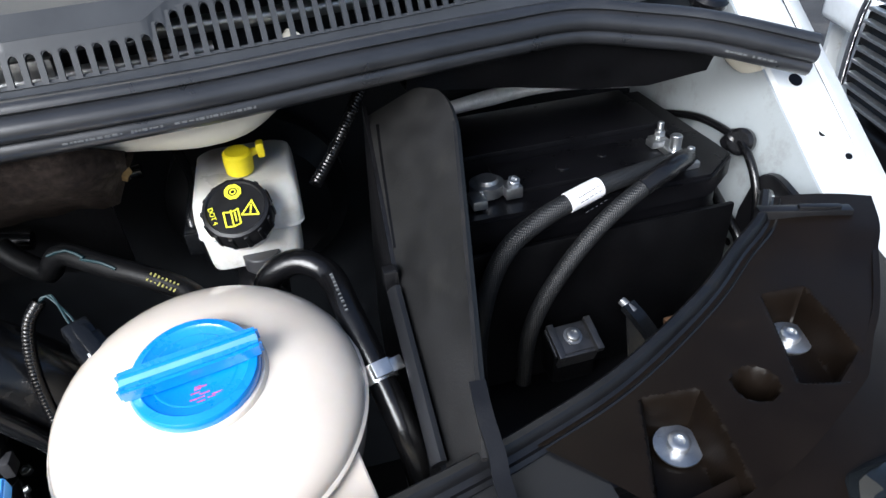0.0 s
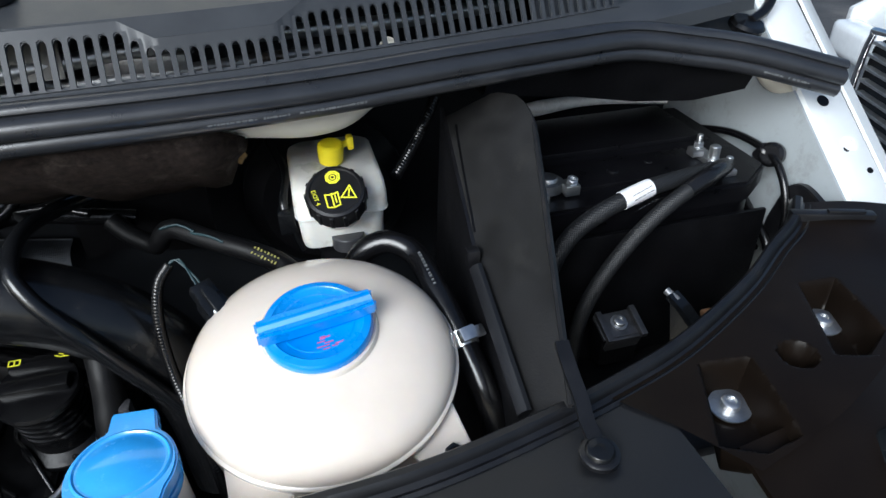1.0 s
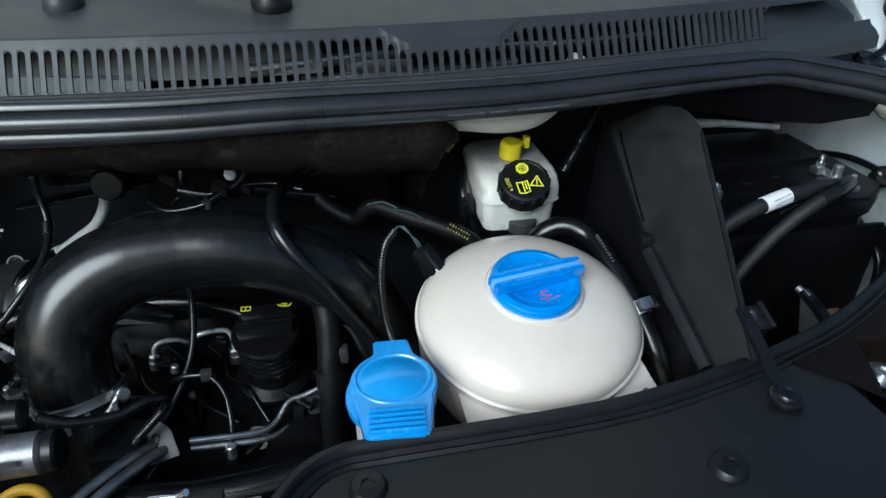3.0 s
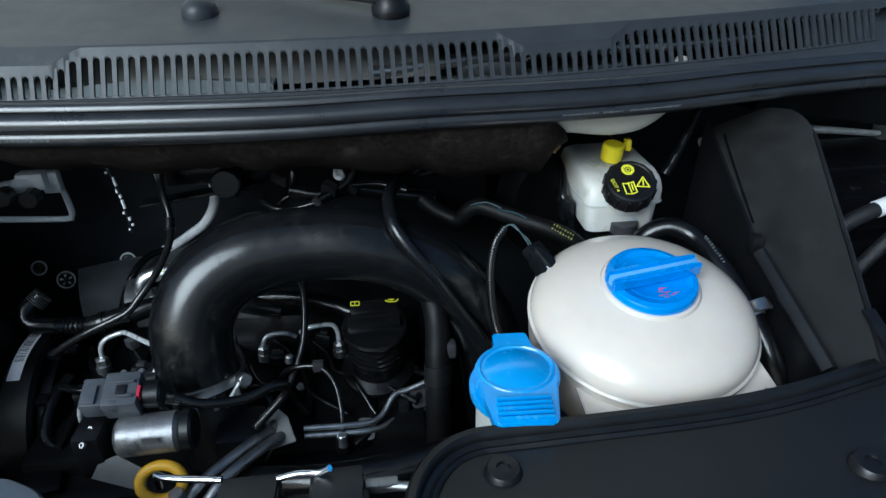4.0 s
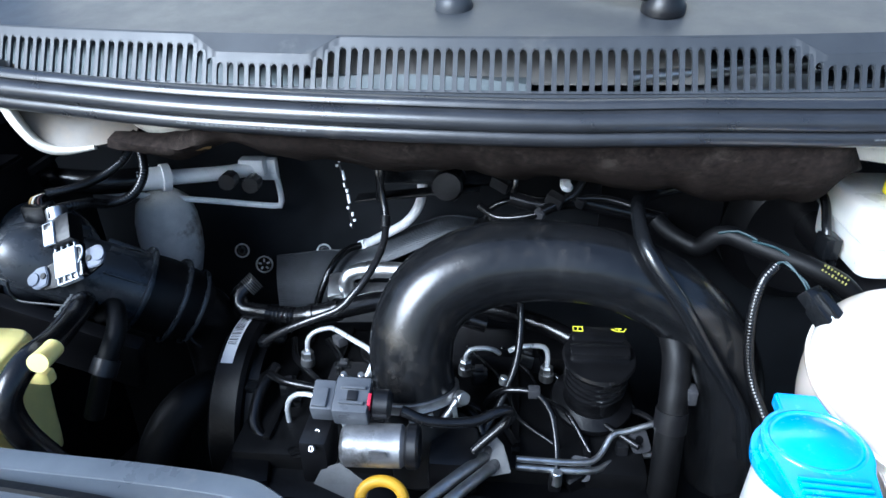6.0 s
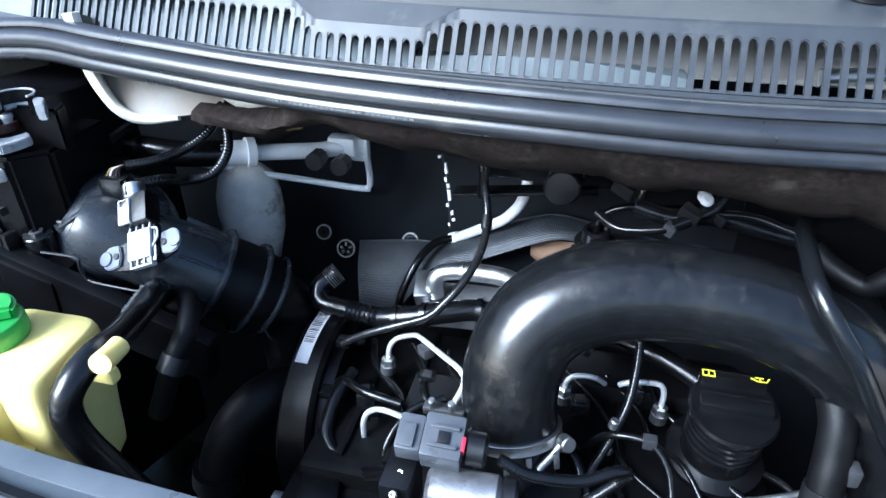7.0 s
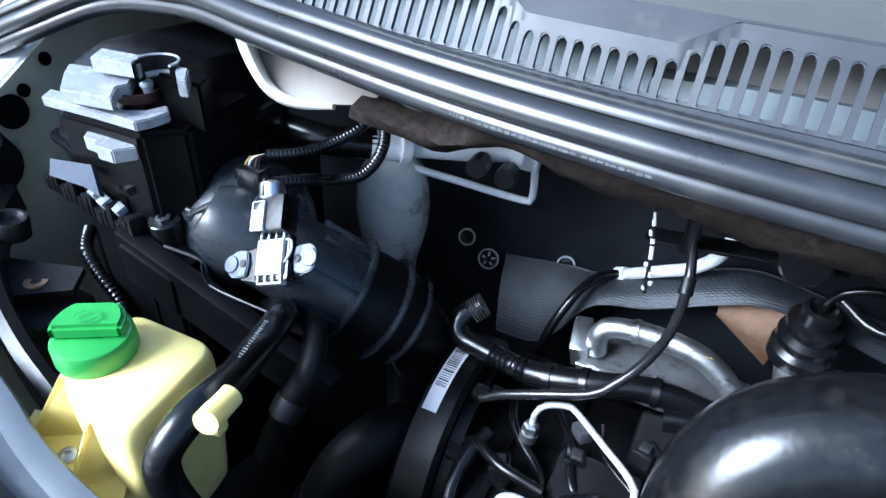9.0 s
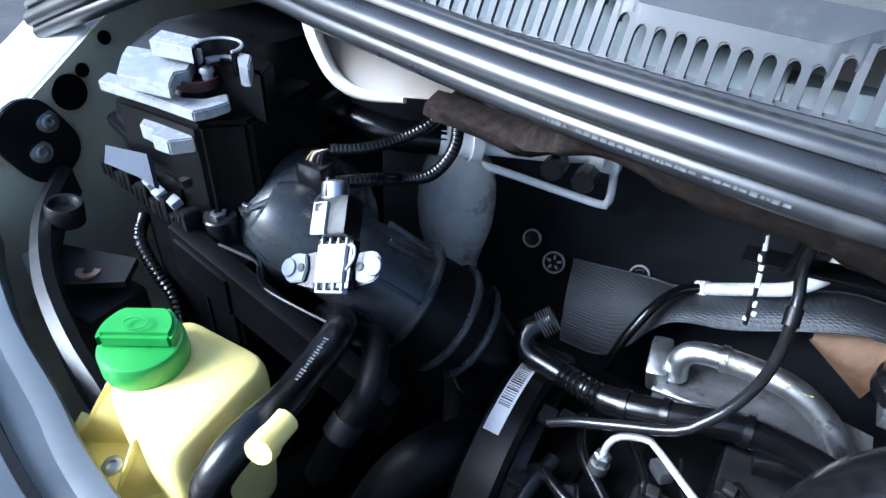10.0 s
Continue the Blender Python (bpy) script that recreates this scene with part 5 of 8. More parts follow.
tube(bm, [(0.66, 0.462, 1.063), (0.645, 0.450, 1.068), (0.615, 0.432, 1.070), (0.596, 0.426, 1.0645)], [0.0075, 0.0088, 0.0085, 0.0076], 16)
part("boot", bm, M["rubber"], cb)
# hold-down clamp in front of the battery
hd = thing("battery_clamp", (0.525, 0.39, 0.93), "dull steel battery hold-down clamp with bolt", "clamp")
m = frame_of((0.533, 0.402, 0.946), (1, 0.02, 0), (0, -0.35, 0.94))
bm = bmesh.new()
box(bm, (0, 0, 0), (0.042, 0.026, 0.004), m, 0.001)
for s in (-1, 1):
    box(bm, (s * 0.017, -0.002, 0.004), (0.006, 0.032, 0.006), m, 0.001)
box(bm, (0, -0.014, -0.008), (0.034, 0.004, 0.018), m, 0.001)
part("plate", bm, M["dark_steel"], hd)
bm = bmesh.new()
bolt(bm, m @ V(0, 0.001, 0.002), m.to_3x3() @ V(0, 0, 1), 0.006, 0.005, 0.008)
part("bolt", bm, M["steel"], hd)
bm = bmesh.new()
box(bm, (0.533, 0.41, 0.922), (0.04, 0.03, 0.04), ID, 0.006)
part("block", bm, M["deep"], hd)
lv = thing("release_lever", (0.575, 0.37, 0.95), "black lever arm beside the clamp", "lever")
bm = bmesh.new()
sweep(bm, [(-0.006, 0), (0.006, 0), (0.006, 0.006), (-0.006, 0.006)], [(0.568, 0.384, 0.985), (0.575, 0.365, 0.975), (0.585, 0.34, 0.95), (0.59, 0.32, 0.93)], step=0.006)
slab(bm, [(0.568, 0.384, 0.985), (0.562, 0.36, 0.94), (0.575, 0.34, 0.93), (0.588, 0.335, 0.95)], 0.003)
part("arm", bm, M["satin"], lv)
bm = bmesh.new()
tube(bm, [(0.566, 0.388, 0.989), (0.571, 0.376, 0.985)], 0.0035)
part("tip", bm, M["cast"], lv)
bm = bmesh.new()
box(bm, (0.60, 0.44, 0.858), (0.3, 0.26, 0.014), ID, 0.004)
solo("battery_tray", bm, M["black"], "black tray under the battery", "tray")
bm = bmesh.new()
for p, s in (((0.620, 0.376, 0.955), 0.008), ((0.628, 0.379, 0.958), 0.006), ((0.612, 0.374, 0.952), 0.005)):
    b = bmesh.new()
    bmesh.ops.create_icosphere(b, subdivisions=2, radius=s)
    for v in b.verts:
        v.co *= 1 + 0.5 * noise.noise(v.co * 200)
        v.co.z *= 0.5
    merge(bm, b, Matrix.Translation(p))
box(bm, (0.624, 0.387, 0.947), (0.020, 0.02, 0.006), ID, 0.002)
solo("rusty_bracket", bm, M["rust"], "rusty brown bracket with leaf litter", "bracket")
# wing-side hoses
wh = thing("washer_hose", (0.74, 0.48, 1.0), "thin black hose with round grommet on the white wing", "hose")
bm = bmesh.new()
tube(bm, [(0.70, 0.62, 1.03), (0.722, 0.606, 1.036), (0.727, 0.545, 1.054), (0.727, 0.487, 1.056), (0.724, 0.458, 1.043), (0.722, 0.44, 1.015), (0.72, 0.43, 0.97)], 0.004, 10)
part("hose", bm, M["hose"], wh)
bm = bmesh.new()
cyl(bm, (0.734, 0.486, 1.053), (-0.85, -0.4, 0.3), 0.0125, 0.012, 24, 0.003)
cyl(bm, (0.727, 0.488, 1.06), (0, 0.6, -0.8), 0.008, 0.018, 16, 0.002)
part("grommet", bm, M["rubber"], wh)
bm = bmesh.new()
tube(bm, [(0.712, 0.53, 1.02), (0.722, 0.515, 1.006), (0.724, 0.48, 0.985), (0.724, 0.45, 0.965), (0.722, 0.44, 0.92)], 0.005, 10)
solo("drain_hose", bm, M["hose"], "black hose running down beside the battery", "hose")
ps = thing("sealed_pipe", (0.6, 0.66, 1.04), "soiled white pipe wrapped in sealant behind the battery", "pipe")
bm = bmesh.new()
tube(bm, [(0.47, 0.655, 1.055), (0.56, 0.66, 1.062), (0.62, 0.658, 1.063), (0.71, 0.65, 1.055)], [0.006, 0.009, 0.005, 0.004])
part("pipe", bm, M["foil"], ps)
bm = bmesh.new()
tube(bm, [(1.35 - 0.6 + 0.03, 0.60, 1.16), (0.79, 0.62, 1.2), (0.82, 0.66, 1.27), (0.8, 0.72, 1.34)], 0.0075, 10)
cyl(bm, (0.715, 0.548, 1.162), (0.1, -0.3, 1), 0.018, 0.010, 24, 0.003)
tube(bm, [(0.722, 0.55, 1.17), (0.745, 0.56, 1.178), (0.765, 0.58, 1.20), (0.785, 0.62, 1.25)], 0.0055, 10)
solo("bonnet_cable", bm, M["hose"], "black cable rising from a grommet at the cowl corner", "cable")

# ---- engine ----
eng = thing("engine", (-0.08, 0.45, 0.55), "dark oily diesel engine with black valve cover", "engine")
bm = bmesh.new()
box(bm, (-0.09, 0.46, 0.71), (0.38, 0.26, 0.36), ID, 0.012)
part("block", bm, M["deep"], eng)
bm = bmesh.new()
box(bm, (-0.09, 0.455, 0.892), (0.36, 0.19, 0.03), ID, 0.008)
vc = part("valve_cover", bm, M["dull_hose"], eng)
for x in (-0.24, -0.2, -0.11, -0.02, 0.04):
    bm = bmesh.new()
    box(bm, (x, 0.46, 0.908), (0.007, 0.17, 0.007), ID, 0.002)
    part("rib", bm, M["dull_hose"], vc)
bm = bmesh.new()
box(bm, (-0.17, 0.445, 0.917), (0.06, 0.045, 0.02), ID, 0.005)
part("raised_pad", bm, M["matt"], vc)
bm = bmesh.new()
box(bm, (-0.03, 0.51, 0.915), (0.25, 0.05, 0.022), ID, 0.006)
part("oil_separator", bm, M["black"], vc)
rnd = random.Random(11)
for i in range(26):
    bm = bmesh.new()
    x, y = rnd.uniform(-0.26, 0.10), rnd.uniform(0.35, 0.40)
    z = rnd.uniform(0.82, 0.9)
    box(bm, (0, 0, 0), (rnd.uniform(0.012, 0.04), rnd.uniform(0.01, 0.03), rnd.uniform(0.01, 0.035)), pose(x, y, z, rnd.uniform(-20, 20), rnd.uniform(-20, 20), rnd.uniform(-30, 30)), 0.003)
    part("casting", bm, M["deep"], eng)
for x, y, z in ((-0.19, 0.40, 0.925), (-0.165, 0.375, 0.93), (-0.155, 0.37, 0.925), (-0.1, 0.45, 0.91), (-0.03, 0.43, 0.905), (0.085, 0.44, 0.905)):
    bm = bmesh.new()
    bolt(bm, (x, y, z), (0, -0.3, 1), 0.0045, 0.006)
    part("bolt", bm, M["zinc"], eng)
bm = bmesh.new()
for dx in (0, 0.014):
    cyl(bm, (-0.160 + dx, 0.370, 0.985), (0, -0.3, 1), 0.0026, 0.010)
box(bm, (-0.152, 0.372, 0.982), (0.03, 0.008, 0.006), ID, 0.001)
part("stud", bm, M["steel"], eng)

# timing cover with barcode label
tc = thing("timing_cover", (-0.285, 0.46, 0.85), "glossy black timing belt cover with white barcode label", "cover")
TCc = V(0, 0.486, 0.852)


def arc_pt(x, r, a):
    return V(x, TCc.y - r * math.cos(radians(a)), TCc.z + r * math.sin(radians(a)))


bm = bmesh.new()
rows = []
for i in range(25):
    a = -30 + 180 * i / 24
    rows.append([arc_pt(-0.310, 0.02, a), arc_pt(-0.310, 0.092, a), arc_pt(-0.306, 0.098, a), arc_pt(-0.281, 0.098, a), arc_pt(-0.277, 0.094, a), arc_pt(-0.277, 0.086, a), arc_pt(-0.268, 0.084, a), arc_pt(-0.268, 0.02, a)])
loft(bm, rows)
part("shell", bm, M["deep"], tc)
bm = bmesh.new()
loft(bm, [[arc_pt(-0.3035, 0.0984, a), arc_pt(-0.2915, 0.0984, a)] for a in range(62, 110, 3)], 0.0003)
lb = part("label", bm, M["paper"], tc, "white label with a barcode")
bm = bmesh.new()
rnd = random.Random(2)
a = 74
while a < 102:
    w = rnd.choice((0.35, 0.35, 0.7))
    slab(bm, [tuple(arc_pt(x, 0.0988, q)) for x, q in ((-0.3025, a), (-0.2935, a), (-0.2935, a + w), (-0.3025, a + w))], 0.0002)
    a += w + rnd.choice((0.4, 0.6, 0.9))
tagged(part("printing", bm, M["print_black"], lb, "black barcode bars"), kind="stuff")
for a in (50, 80, 110):
    bm = bmesh.new()
    box(bm, (0, 0, 0), (0.012, 0.012, 0.008), Matrix.Translation(arc_pt(-0.268, 0.094, a)), 0.002)
    part("clip", bm, M["satin"], tc)

# charge air pipe
cp = thing("charge_pipe", (0.02, 0.42, 0.95), "large glossy black charge air pipe bent over the engine", "pipe")
PIPE = [(-0.1045, 0.383, 0.965), (-0.1085, 0.391, 0.990), (-0.106, 0.402, 1.018), (-0.091, 0.414, 1.044), (-0.058, 0.424, 1.062), (-0.010, 0.428, 1.069), (0.040, 0.425, 1.067), (0.085, 0.424, 1.050), (0.120, 0.424, 1.022), (0.146, 0.423, 0.985), (0.160, 0.42, 0.935), (0.165, 0.41, 0.86)]
bm = bmesh.new()
tube(bm, PIPE, [0.0335, 0.035, 0.0355, 0.0350, 0.033, 0.0315, 0.031, 0.0315, 0.032, 0.032, 0.031, 0.030], 36, 0.004)
part("pipe_body", bm, M["pipe"], cp)
d = (V(*PIPE[0]) - V(*PIPE[1])).normalized()
m = axis(PIPE[0], d)
bm = bmesh.new()
lathe(bm, [(0.033, -0.0035), (0.0358, -0.0035), (0.0364, -0.003), (0.0360, -0.002), (0.0360, 0.003), (0.0364, 0.004), (0.0358, 0.0045), (0.033, 0.0045)], m, 48, closed=True)
cl = part("hose_clamp", bm, M["steel"], cp, "steel hose clamp")
bm = bmesh.new()
cyl(bm, V(-0.068, 0.372, 0.972), (0.5, -0.75, 0.4), 0.0055, 0.010, 18)
box(bm, (-0.076, 0.372, 0.968), (0.022, 0.006, 0.010), pose(0, 0, 0), 0.001)
tube(bm, [(-0.082, 0.355, 0.958), (-0.074, 0.362, 0.966), (-0.066, 0.37, 0.976)], 0.003)
part("clamp_screw", bm, M["steel"], cl)
for u in (-0.02, 0.0, 0.016):
    bm = bmesh.new()
    box(bm, (u, -0.0345, 0.012), (0.004, 0.002, 0.012), m @ pose(0, 0, 0, 0, 0, 180), 0.0005)
    part("tab", bm, M["steel"], cl)
for c, n2 in (((-0.0955, 0.394, 1.0723), (-0.23, -0.608, 0.76)), ((-0.0752, 0.4053, 1.0869), (-0.304, -0.479, 0.823))):
    bm = bmesh.new()
    for i in range(5):
        for k in (-1, 1):
            box(bm, (0.0026 * (i - 2), 0.0016 * k, 0), (0.0014, 0.0013 if (i + k) % 3 else 0.0022, 0.0004), frame_of(c, (0.75, 0.3, 0.55), n2), 0)
    part("printing", bm, M["print_dim"], cp, "faded yellow print")
# throttle body under the pipe
tb = thing("throttle_body", (-0.1, 0.37, 0.9), "cast throttle body with black actuator and plug", "throttle body")
bm = bmesh.new()
cyl(bm, V(*PIPE[0]) + d * 0.075, -d, 0.030, 0.072, 32, 0.004)
part("body", bm, M["black"], tb)
bm = bmesh.new()
box(bm, (-0.07, 0.345, 0.93), (0.04, 0.045, 0.035), ID, 0.008)
part("valve_block", bm, M["black"], tb)
bm = bmesh.new()
cyl(bm, (-0.147, 0.304, 0.982), (1, 0.03, 0), 0.0155, 0.046, 32, 0.003)
part("motor", bm, M["cast"], tb, "bare metal motor casing")
bm = bmesh.new()
box(bm, (-0.118, 0.2885, 0.990), (0.012, 0.001, 0.005), pose(0, 0, 0), 0)
part("label", bm, M["cast"], tb)
bm = bmesh.new()
cyl(bm, (-0.101, 0.3055, 0.982), (1, 0.03, 0), 0.016, 0.010, 28, 0.002)
part("motor_cap", bm, M["black"], tb)
bm = bmesh.new()
box(bm, (-0.165, 0.308, 0.975), (0.02, 0.036, 0.04), ID, 0.004)
part("gear_housing", bm, M["black"], tb)
m = frame_of((-0.143, 0.319, 1.008), (1, 0.03, -0.05), (0.0, -0.35, 0.94)) @ Matrix.Scale(0.74, 4)
bm = bmesh.new()
box(bm, (0.004, 0, 0.004), (0.034, 0.038, 0.028), m, 0.003)
cn = part("connector", bm, M["plug_grey"], tb)
bm = bmesh.new()
box(bm, (-0.024, 0, 0.002), (0.022, 0.032, 0.024), m, 0.003)
part("socket", bm, M["plug_grey"], cn)
for x, y, z, sx, sy, sz in ((-0.026, -0.004, 0.0155, 0.014, 0.02, 0.003), (0.005, 0.006, 0.0195, 0.024, 0.003, 0.004), (0.005, -0.010, 0.0195, 0.024, 0.003, 0.004)):
    bm = bmesh.new()
    box(bm, (x, y, z), (sx, sy, sz), m, 0.001)
    part("ridge", bm, M["plug_grey"], cn)
bm = bmesh.new()
box(bm, (0.005, -0.002, 0.0185), (0.010, 0.010, 0.003), m, 0.001)
part("latch", bm, M["black"], cn)
bm = bmesh.new()
box(bm, (0.0215, -0.004, 0.012), (0.003, 0.012, 0.012), m, 0.0005)
part("lock_tab", bm, M["red"], cn, "red lock tab")
bm = bmesh.new()
cyl(bm, m @ V(0.022, 0, 0.002), m.to_3x3() @ V(1, 0, 0), 0.0105, 0.014, 20, 0.002)
part("seal_cap", bm, M["black"], cn)
for y in (0.300, 0.316):
    bm = bmesh.new()
    bolt(bm, (-0.163, y - 0.012, 0.992), (-0.2, -0.6, 0.7), 0.0026, 0.003)
    part("screw", bm, M["cast"], tb)
bm = bmesh.new()
tube(bm, [(-0.105, 0.318, 1.004), (-0.085, 0.318, 0.995), (-0.055, 0.325, 0.99), (-0.035, 0.335, 0.992), (-0.026, 0.342, 0.985), (-0.03, 0.345, 0.972), (-0.055, 0.335, 0.95)], 0.0040, 12, ribs=(0.0026, 0.0002))
solo("corrugated_cable", bm, M["hose"], "black corrugated cable from the throttle plug", "cable")

# oil filler cap
oc = thing("oil_filler_cap", (0.045, 0.40, 0.93), "black oil filler cap with yellow symbols", "oil cap")
OM = frame_of((0.048, 0.418, 0.980), (1, -0.01, 0), (0.0, -0.22, 0.97))
bm = bmesh.new()
lathe(bm, [(0.0, -0.002), (0.027, -0.002), (0.030, 0.0), (0.031, 0.004), (0.0295, 0.0065), (0.012, 0.008), (0, 0.008)], OM, 44)
box(bm, (0, 0.0, 0.008), (0.05, 0.014, 0.012), OM, 0.004)
box(bm, (0, 0.022, 0.006), (0.046, 0.012, 0.012), OM, 0.004)
part("cap", bm, M["hose"], oc)
bm = bmesh.new()
for k in range(4):
    lathe(bm, [(0.024, -0.006 - 0.007 * k), (0.0275, -0.007 - 0.007 * k), (0.0275, -0.010 - 0.007 * k), (0.024, -0.011 - 0.007 * k)], OM, 40, closed=True)
lathe(bm, [(0.0265, -0.075), (0.0245, -0.004)], OM, 40)
part("neck", bm, M["hose"], oc)
bm = bmesh.new()
lathe(bm, [(0.026, -0.064), (0.0355, -0.061), (0.0365, -0.058), (0.0355, -0.055), (0.026, -0.050)], OM, 44, closed=True)
part("seat", bm, M["deep"], oc)
bm = bmesh.new()
o = OM @ Matrix.Translation((-0.0175, 0.0225, 0.0125))
for a, b2 in (((-0.004, 0.0025), (0.004, 0.0025)), ((-0.004, -0.0025), (0.004, -0.0025)), ((-0.004, 0.0025), (-0.004, -0.0025)), ((0, 0.0025), (0, -0.0025)), ((0.004, 0.0025), (0.004, -0.0025))):
    stroke(bm, o, a, b2)
part("symbol", bm, M["print_yellow"], oc, "yellow book symbol")
bm = bmesh.new()
o = OM @ Matrix.Translation((0.0175, 0.0225, 0.0125))
for a, b2 in (((-0.006, 0.001), (-0.002, -0.001)), ((-0.002, -0.001), (0.004, -0.001)), ((0.004, -0.001), (0.006, 0.002)), ((-0.003, 0.002), (0.002, 0.002)), ((0, 0.002), (0, -0.001))):
    stroke(bm, o, a, b2)
part("symbol", bm, M["print_yellow"], oc, "yellow oil can symbol")


def fuel_line(pts, nut):
    th = thing("fuel_line", nut, "bent silver steel fuel line with union nut", "fuel line", group="fuel lines")
    bm = bmesh.new()
    tube(bm, pts, 0.0024, 10, 0.004)
    part("pipe", bm, M["fuel"], th)
    bm = bmesh.new()
    d = (Vector(pts[1]) - Vector(pts[0])).normalized()
    lathe(bm, [(0, -0.004), (0.006, -0.004), (0.0062, 0.003), (0.0045, 0.0045), (0, 0.0045)], axis(nut, d), 6)
    lathe(bm, [(0.007, -0.012), (0.007, -0.004), (0, -0.004)], axis(nut, d), 16)
    part("union_nut", bm, M["steel"], th, sharp=25)


fuel_line([(-0.225, 0.466, 0.932), (-0.224, 0.467, 0.948), (-0.218, 0.470, 0.957), (-0.203, 0.473, 0.961), (-0.195, 0.468, 0.963), (-0.172, 0.443, 0.971), (-0.150, 0.418, 0.979), (-0.145, 0.408, 0.976), (-0.150, 0.396, 0.965)], (-0.225, 0.465, 0.934))
fuel_line([(-0.227, 0.400, 0.902), (-0.227, 0.401, 0.922), (-0.222, 0.402, 0.934), (-0.21, 0.402, 0.939), (-0.185, 0.398, 0.937)], (-0.227, 0.40, 0.902))
fuel_line([(-0.069, 0.472, 0.925), (-0.0685, 0.472, 0.935), (-0.064, 0.474, 0.941), (-0.054, 0.475, 0.943), (-0.043, 0.475, 0.942), (-0.036, 0.478, 0.935)], (-0.069, 0.472, 0.926))
fuel_line([(0.009, 0.462, 0.930), (0.009, 0.462, 0.948), (0.005, 0.461, 0.958), (-0.006, 0.458, 0.961), (-0.020, 0.456, 0.960), (-0.027, 0.457, 0.955)], (0.009, 0.462, 0.931))
bm = bmesh.new()
box(bm, (0, 0, 0), (0.015, 0.010, 0.009), frame_of((-0.188, 0.457, 0.959), (0.6, -0.7, 0.2), (0, 0, 1)), 0.002)
solo("pipe_clip", bm, M["grey_plastic"], "grey plastic clip on the fuel line", "clip")

# silver return pipes and bracket in front of the engine
rp = thing("return_pipe", (0.03, 0.36, 0.9), "pair of dull silver pipes along the engine front", "pipe")
for pts in ([(0.104, 0.402, 0.929), (0.0922, 0.398, 0.9271), (0.0738, 0.393, 0.9236), (0.0639, 0.390, 0.9237), (0.0576, 0.384, 0.9207), (0.0521, 0.376, 0.9159), (0.0428, 0.366, 0.9147), (0.0239, 0.360, 0.9178), (-0.0012, 0.356, 0.9223), (-0.02, 0.354, 0.925)],
            [(0.098, 0.392, 0.900), (0.0883, 0.388, 0.9009), (0.0629, 0.378, 0.904), (0.0498, 0.366, 0.9062), (0.0329, 0.358, 0.9106), (-0.0015, 0.354, 0.9152), (-0.02, 0.352, 0.918)]):
    bm = bmesh.new()
    tube(bm, pts, 0.0027, 12)
    part("pipe", bm, M["zinc"], rp)
for p, r in (((0.085, 0.392, 0.914), 15), ((0.034, 0.366, 0.905), -8)):
    bm = bmesh.new()
    m = pose(*p, 35, 0, r)
    prism(bm, rect(0.017, 0.020, 0.004), 0.0025, m, 0.0006)
    br2 = part("lug_plate", bm, M["grey_plastic"], rp, "small grey lug plate with a hole")
    bm = bmesh.new()
    cyl(bm, m @ V(0, 0.001, 0.0022), m.to_3x3() @ V(0, 0, 1), 0.0035, 0.0008, 16, 0.0002)
    part("hole", bm, M["deep"], br2)
for p in ((0.070, 0.386, 0.908), (0.012, 0.352, 0.905)):
    bm = bmesh.new()
    box(bm, p, (0.010, 0.010, 0.018), ID, 0.002)
    part("bracket", bm, M["black"], rp)
bk = thing("engine_bracket", (-0.04, 0.345, 0.92), "grey steel bracket plate with a slot", "bracket")
bm = bmesh.new()
m = frame_of((-0.0425, 0.345, 0.935), (1, 0.1, 0.15), (-0.1, -0.7, 0.7))
prism(bm, [(-0.020, -0.016), (0.016, -0.014), (0.013, 0.008), (0.006, 0.017), (-0.004, 0.013)], 0.002, m, 0.0006)
part("plate", bm, M["dusty_grey"], bk)
bm = bmesh.new()
prism(bm, rect(0.006, 0.013, 0.0029), 0.0008, m @ Matrix.Translation((-0.001, 0.002, 0.0028)) @ pose(0, 0, 0, 0, 0, -25), 0)
part("slot", bm, M["deep"], bk)
for k in range(2):
    bm = bmesh.new()
    tube(bm, [(-0.11 + 0.018 * k, 0.265, 0.93), (-0.09 + 0.016 * k, 0.285, 0.945), (-0.06 + 0.012 * k, 0.32, 0.945 - 0.004 * k), (-0.045 + 0.01 * k, 0.345, 0.935 - 0.006 * k)], 0.0045, 12)
    part("pipe", bm, M["steel"], bk)
dp = thing("dipstick", (-0.118, 0.283, 0.93), "orange-yellow ring handle of the oil dipstick", "dipstick")
bm = bmesh.new()
ringp = []
for i in range(20):
    a = 2 * math.pi * i / 20
    ringp.append(V(-0.116 + 0.0155 * math.cos(a), 0.281 + 0.012 * math.sin(a) * 0.6, 0.955 + 0.010 * math.sin(a)))
tube(bm, ringp, 0.0042, 10, 0.003, cyclic=True)
part("ring", bm, M["amber"], dp)
bm = bmesh.new()
slab(bm, [(-0.165, 0.285, 0.962), (-0.16, 0.292, 0.97), (-0.148, 0.296, 0.972), (-0.125, 0.288, 0.960), (-0.128, 0.278, 0.950)], 0.002)
part("guard_plate", bm, M["dusty_grey"], dp)
bm = bmesh.new()
cyl(bm, (-0.103, 0.27, 0.88), (0, 0, 1), 0.0055, 0.075, 14)
part("tube", bm, M["cast"], dp)
bm = bmesh.new()
tube(bm, [(-0.06, 0.30, 0.925), (0.0, 0.285, 0.935), (0.06, 0.285, 0.94), (0.12, 0.295, 0.945), (0.16, 0.31, 0.94)], 0.0125, 16)
solo("coolant_pipe", bm, M["hose"], "thick black hose along the front of the engine", "hose")
bm = bmesh.new()
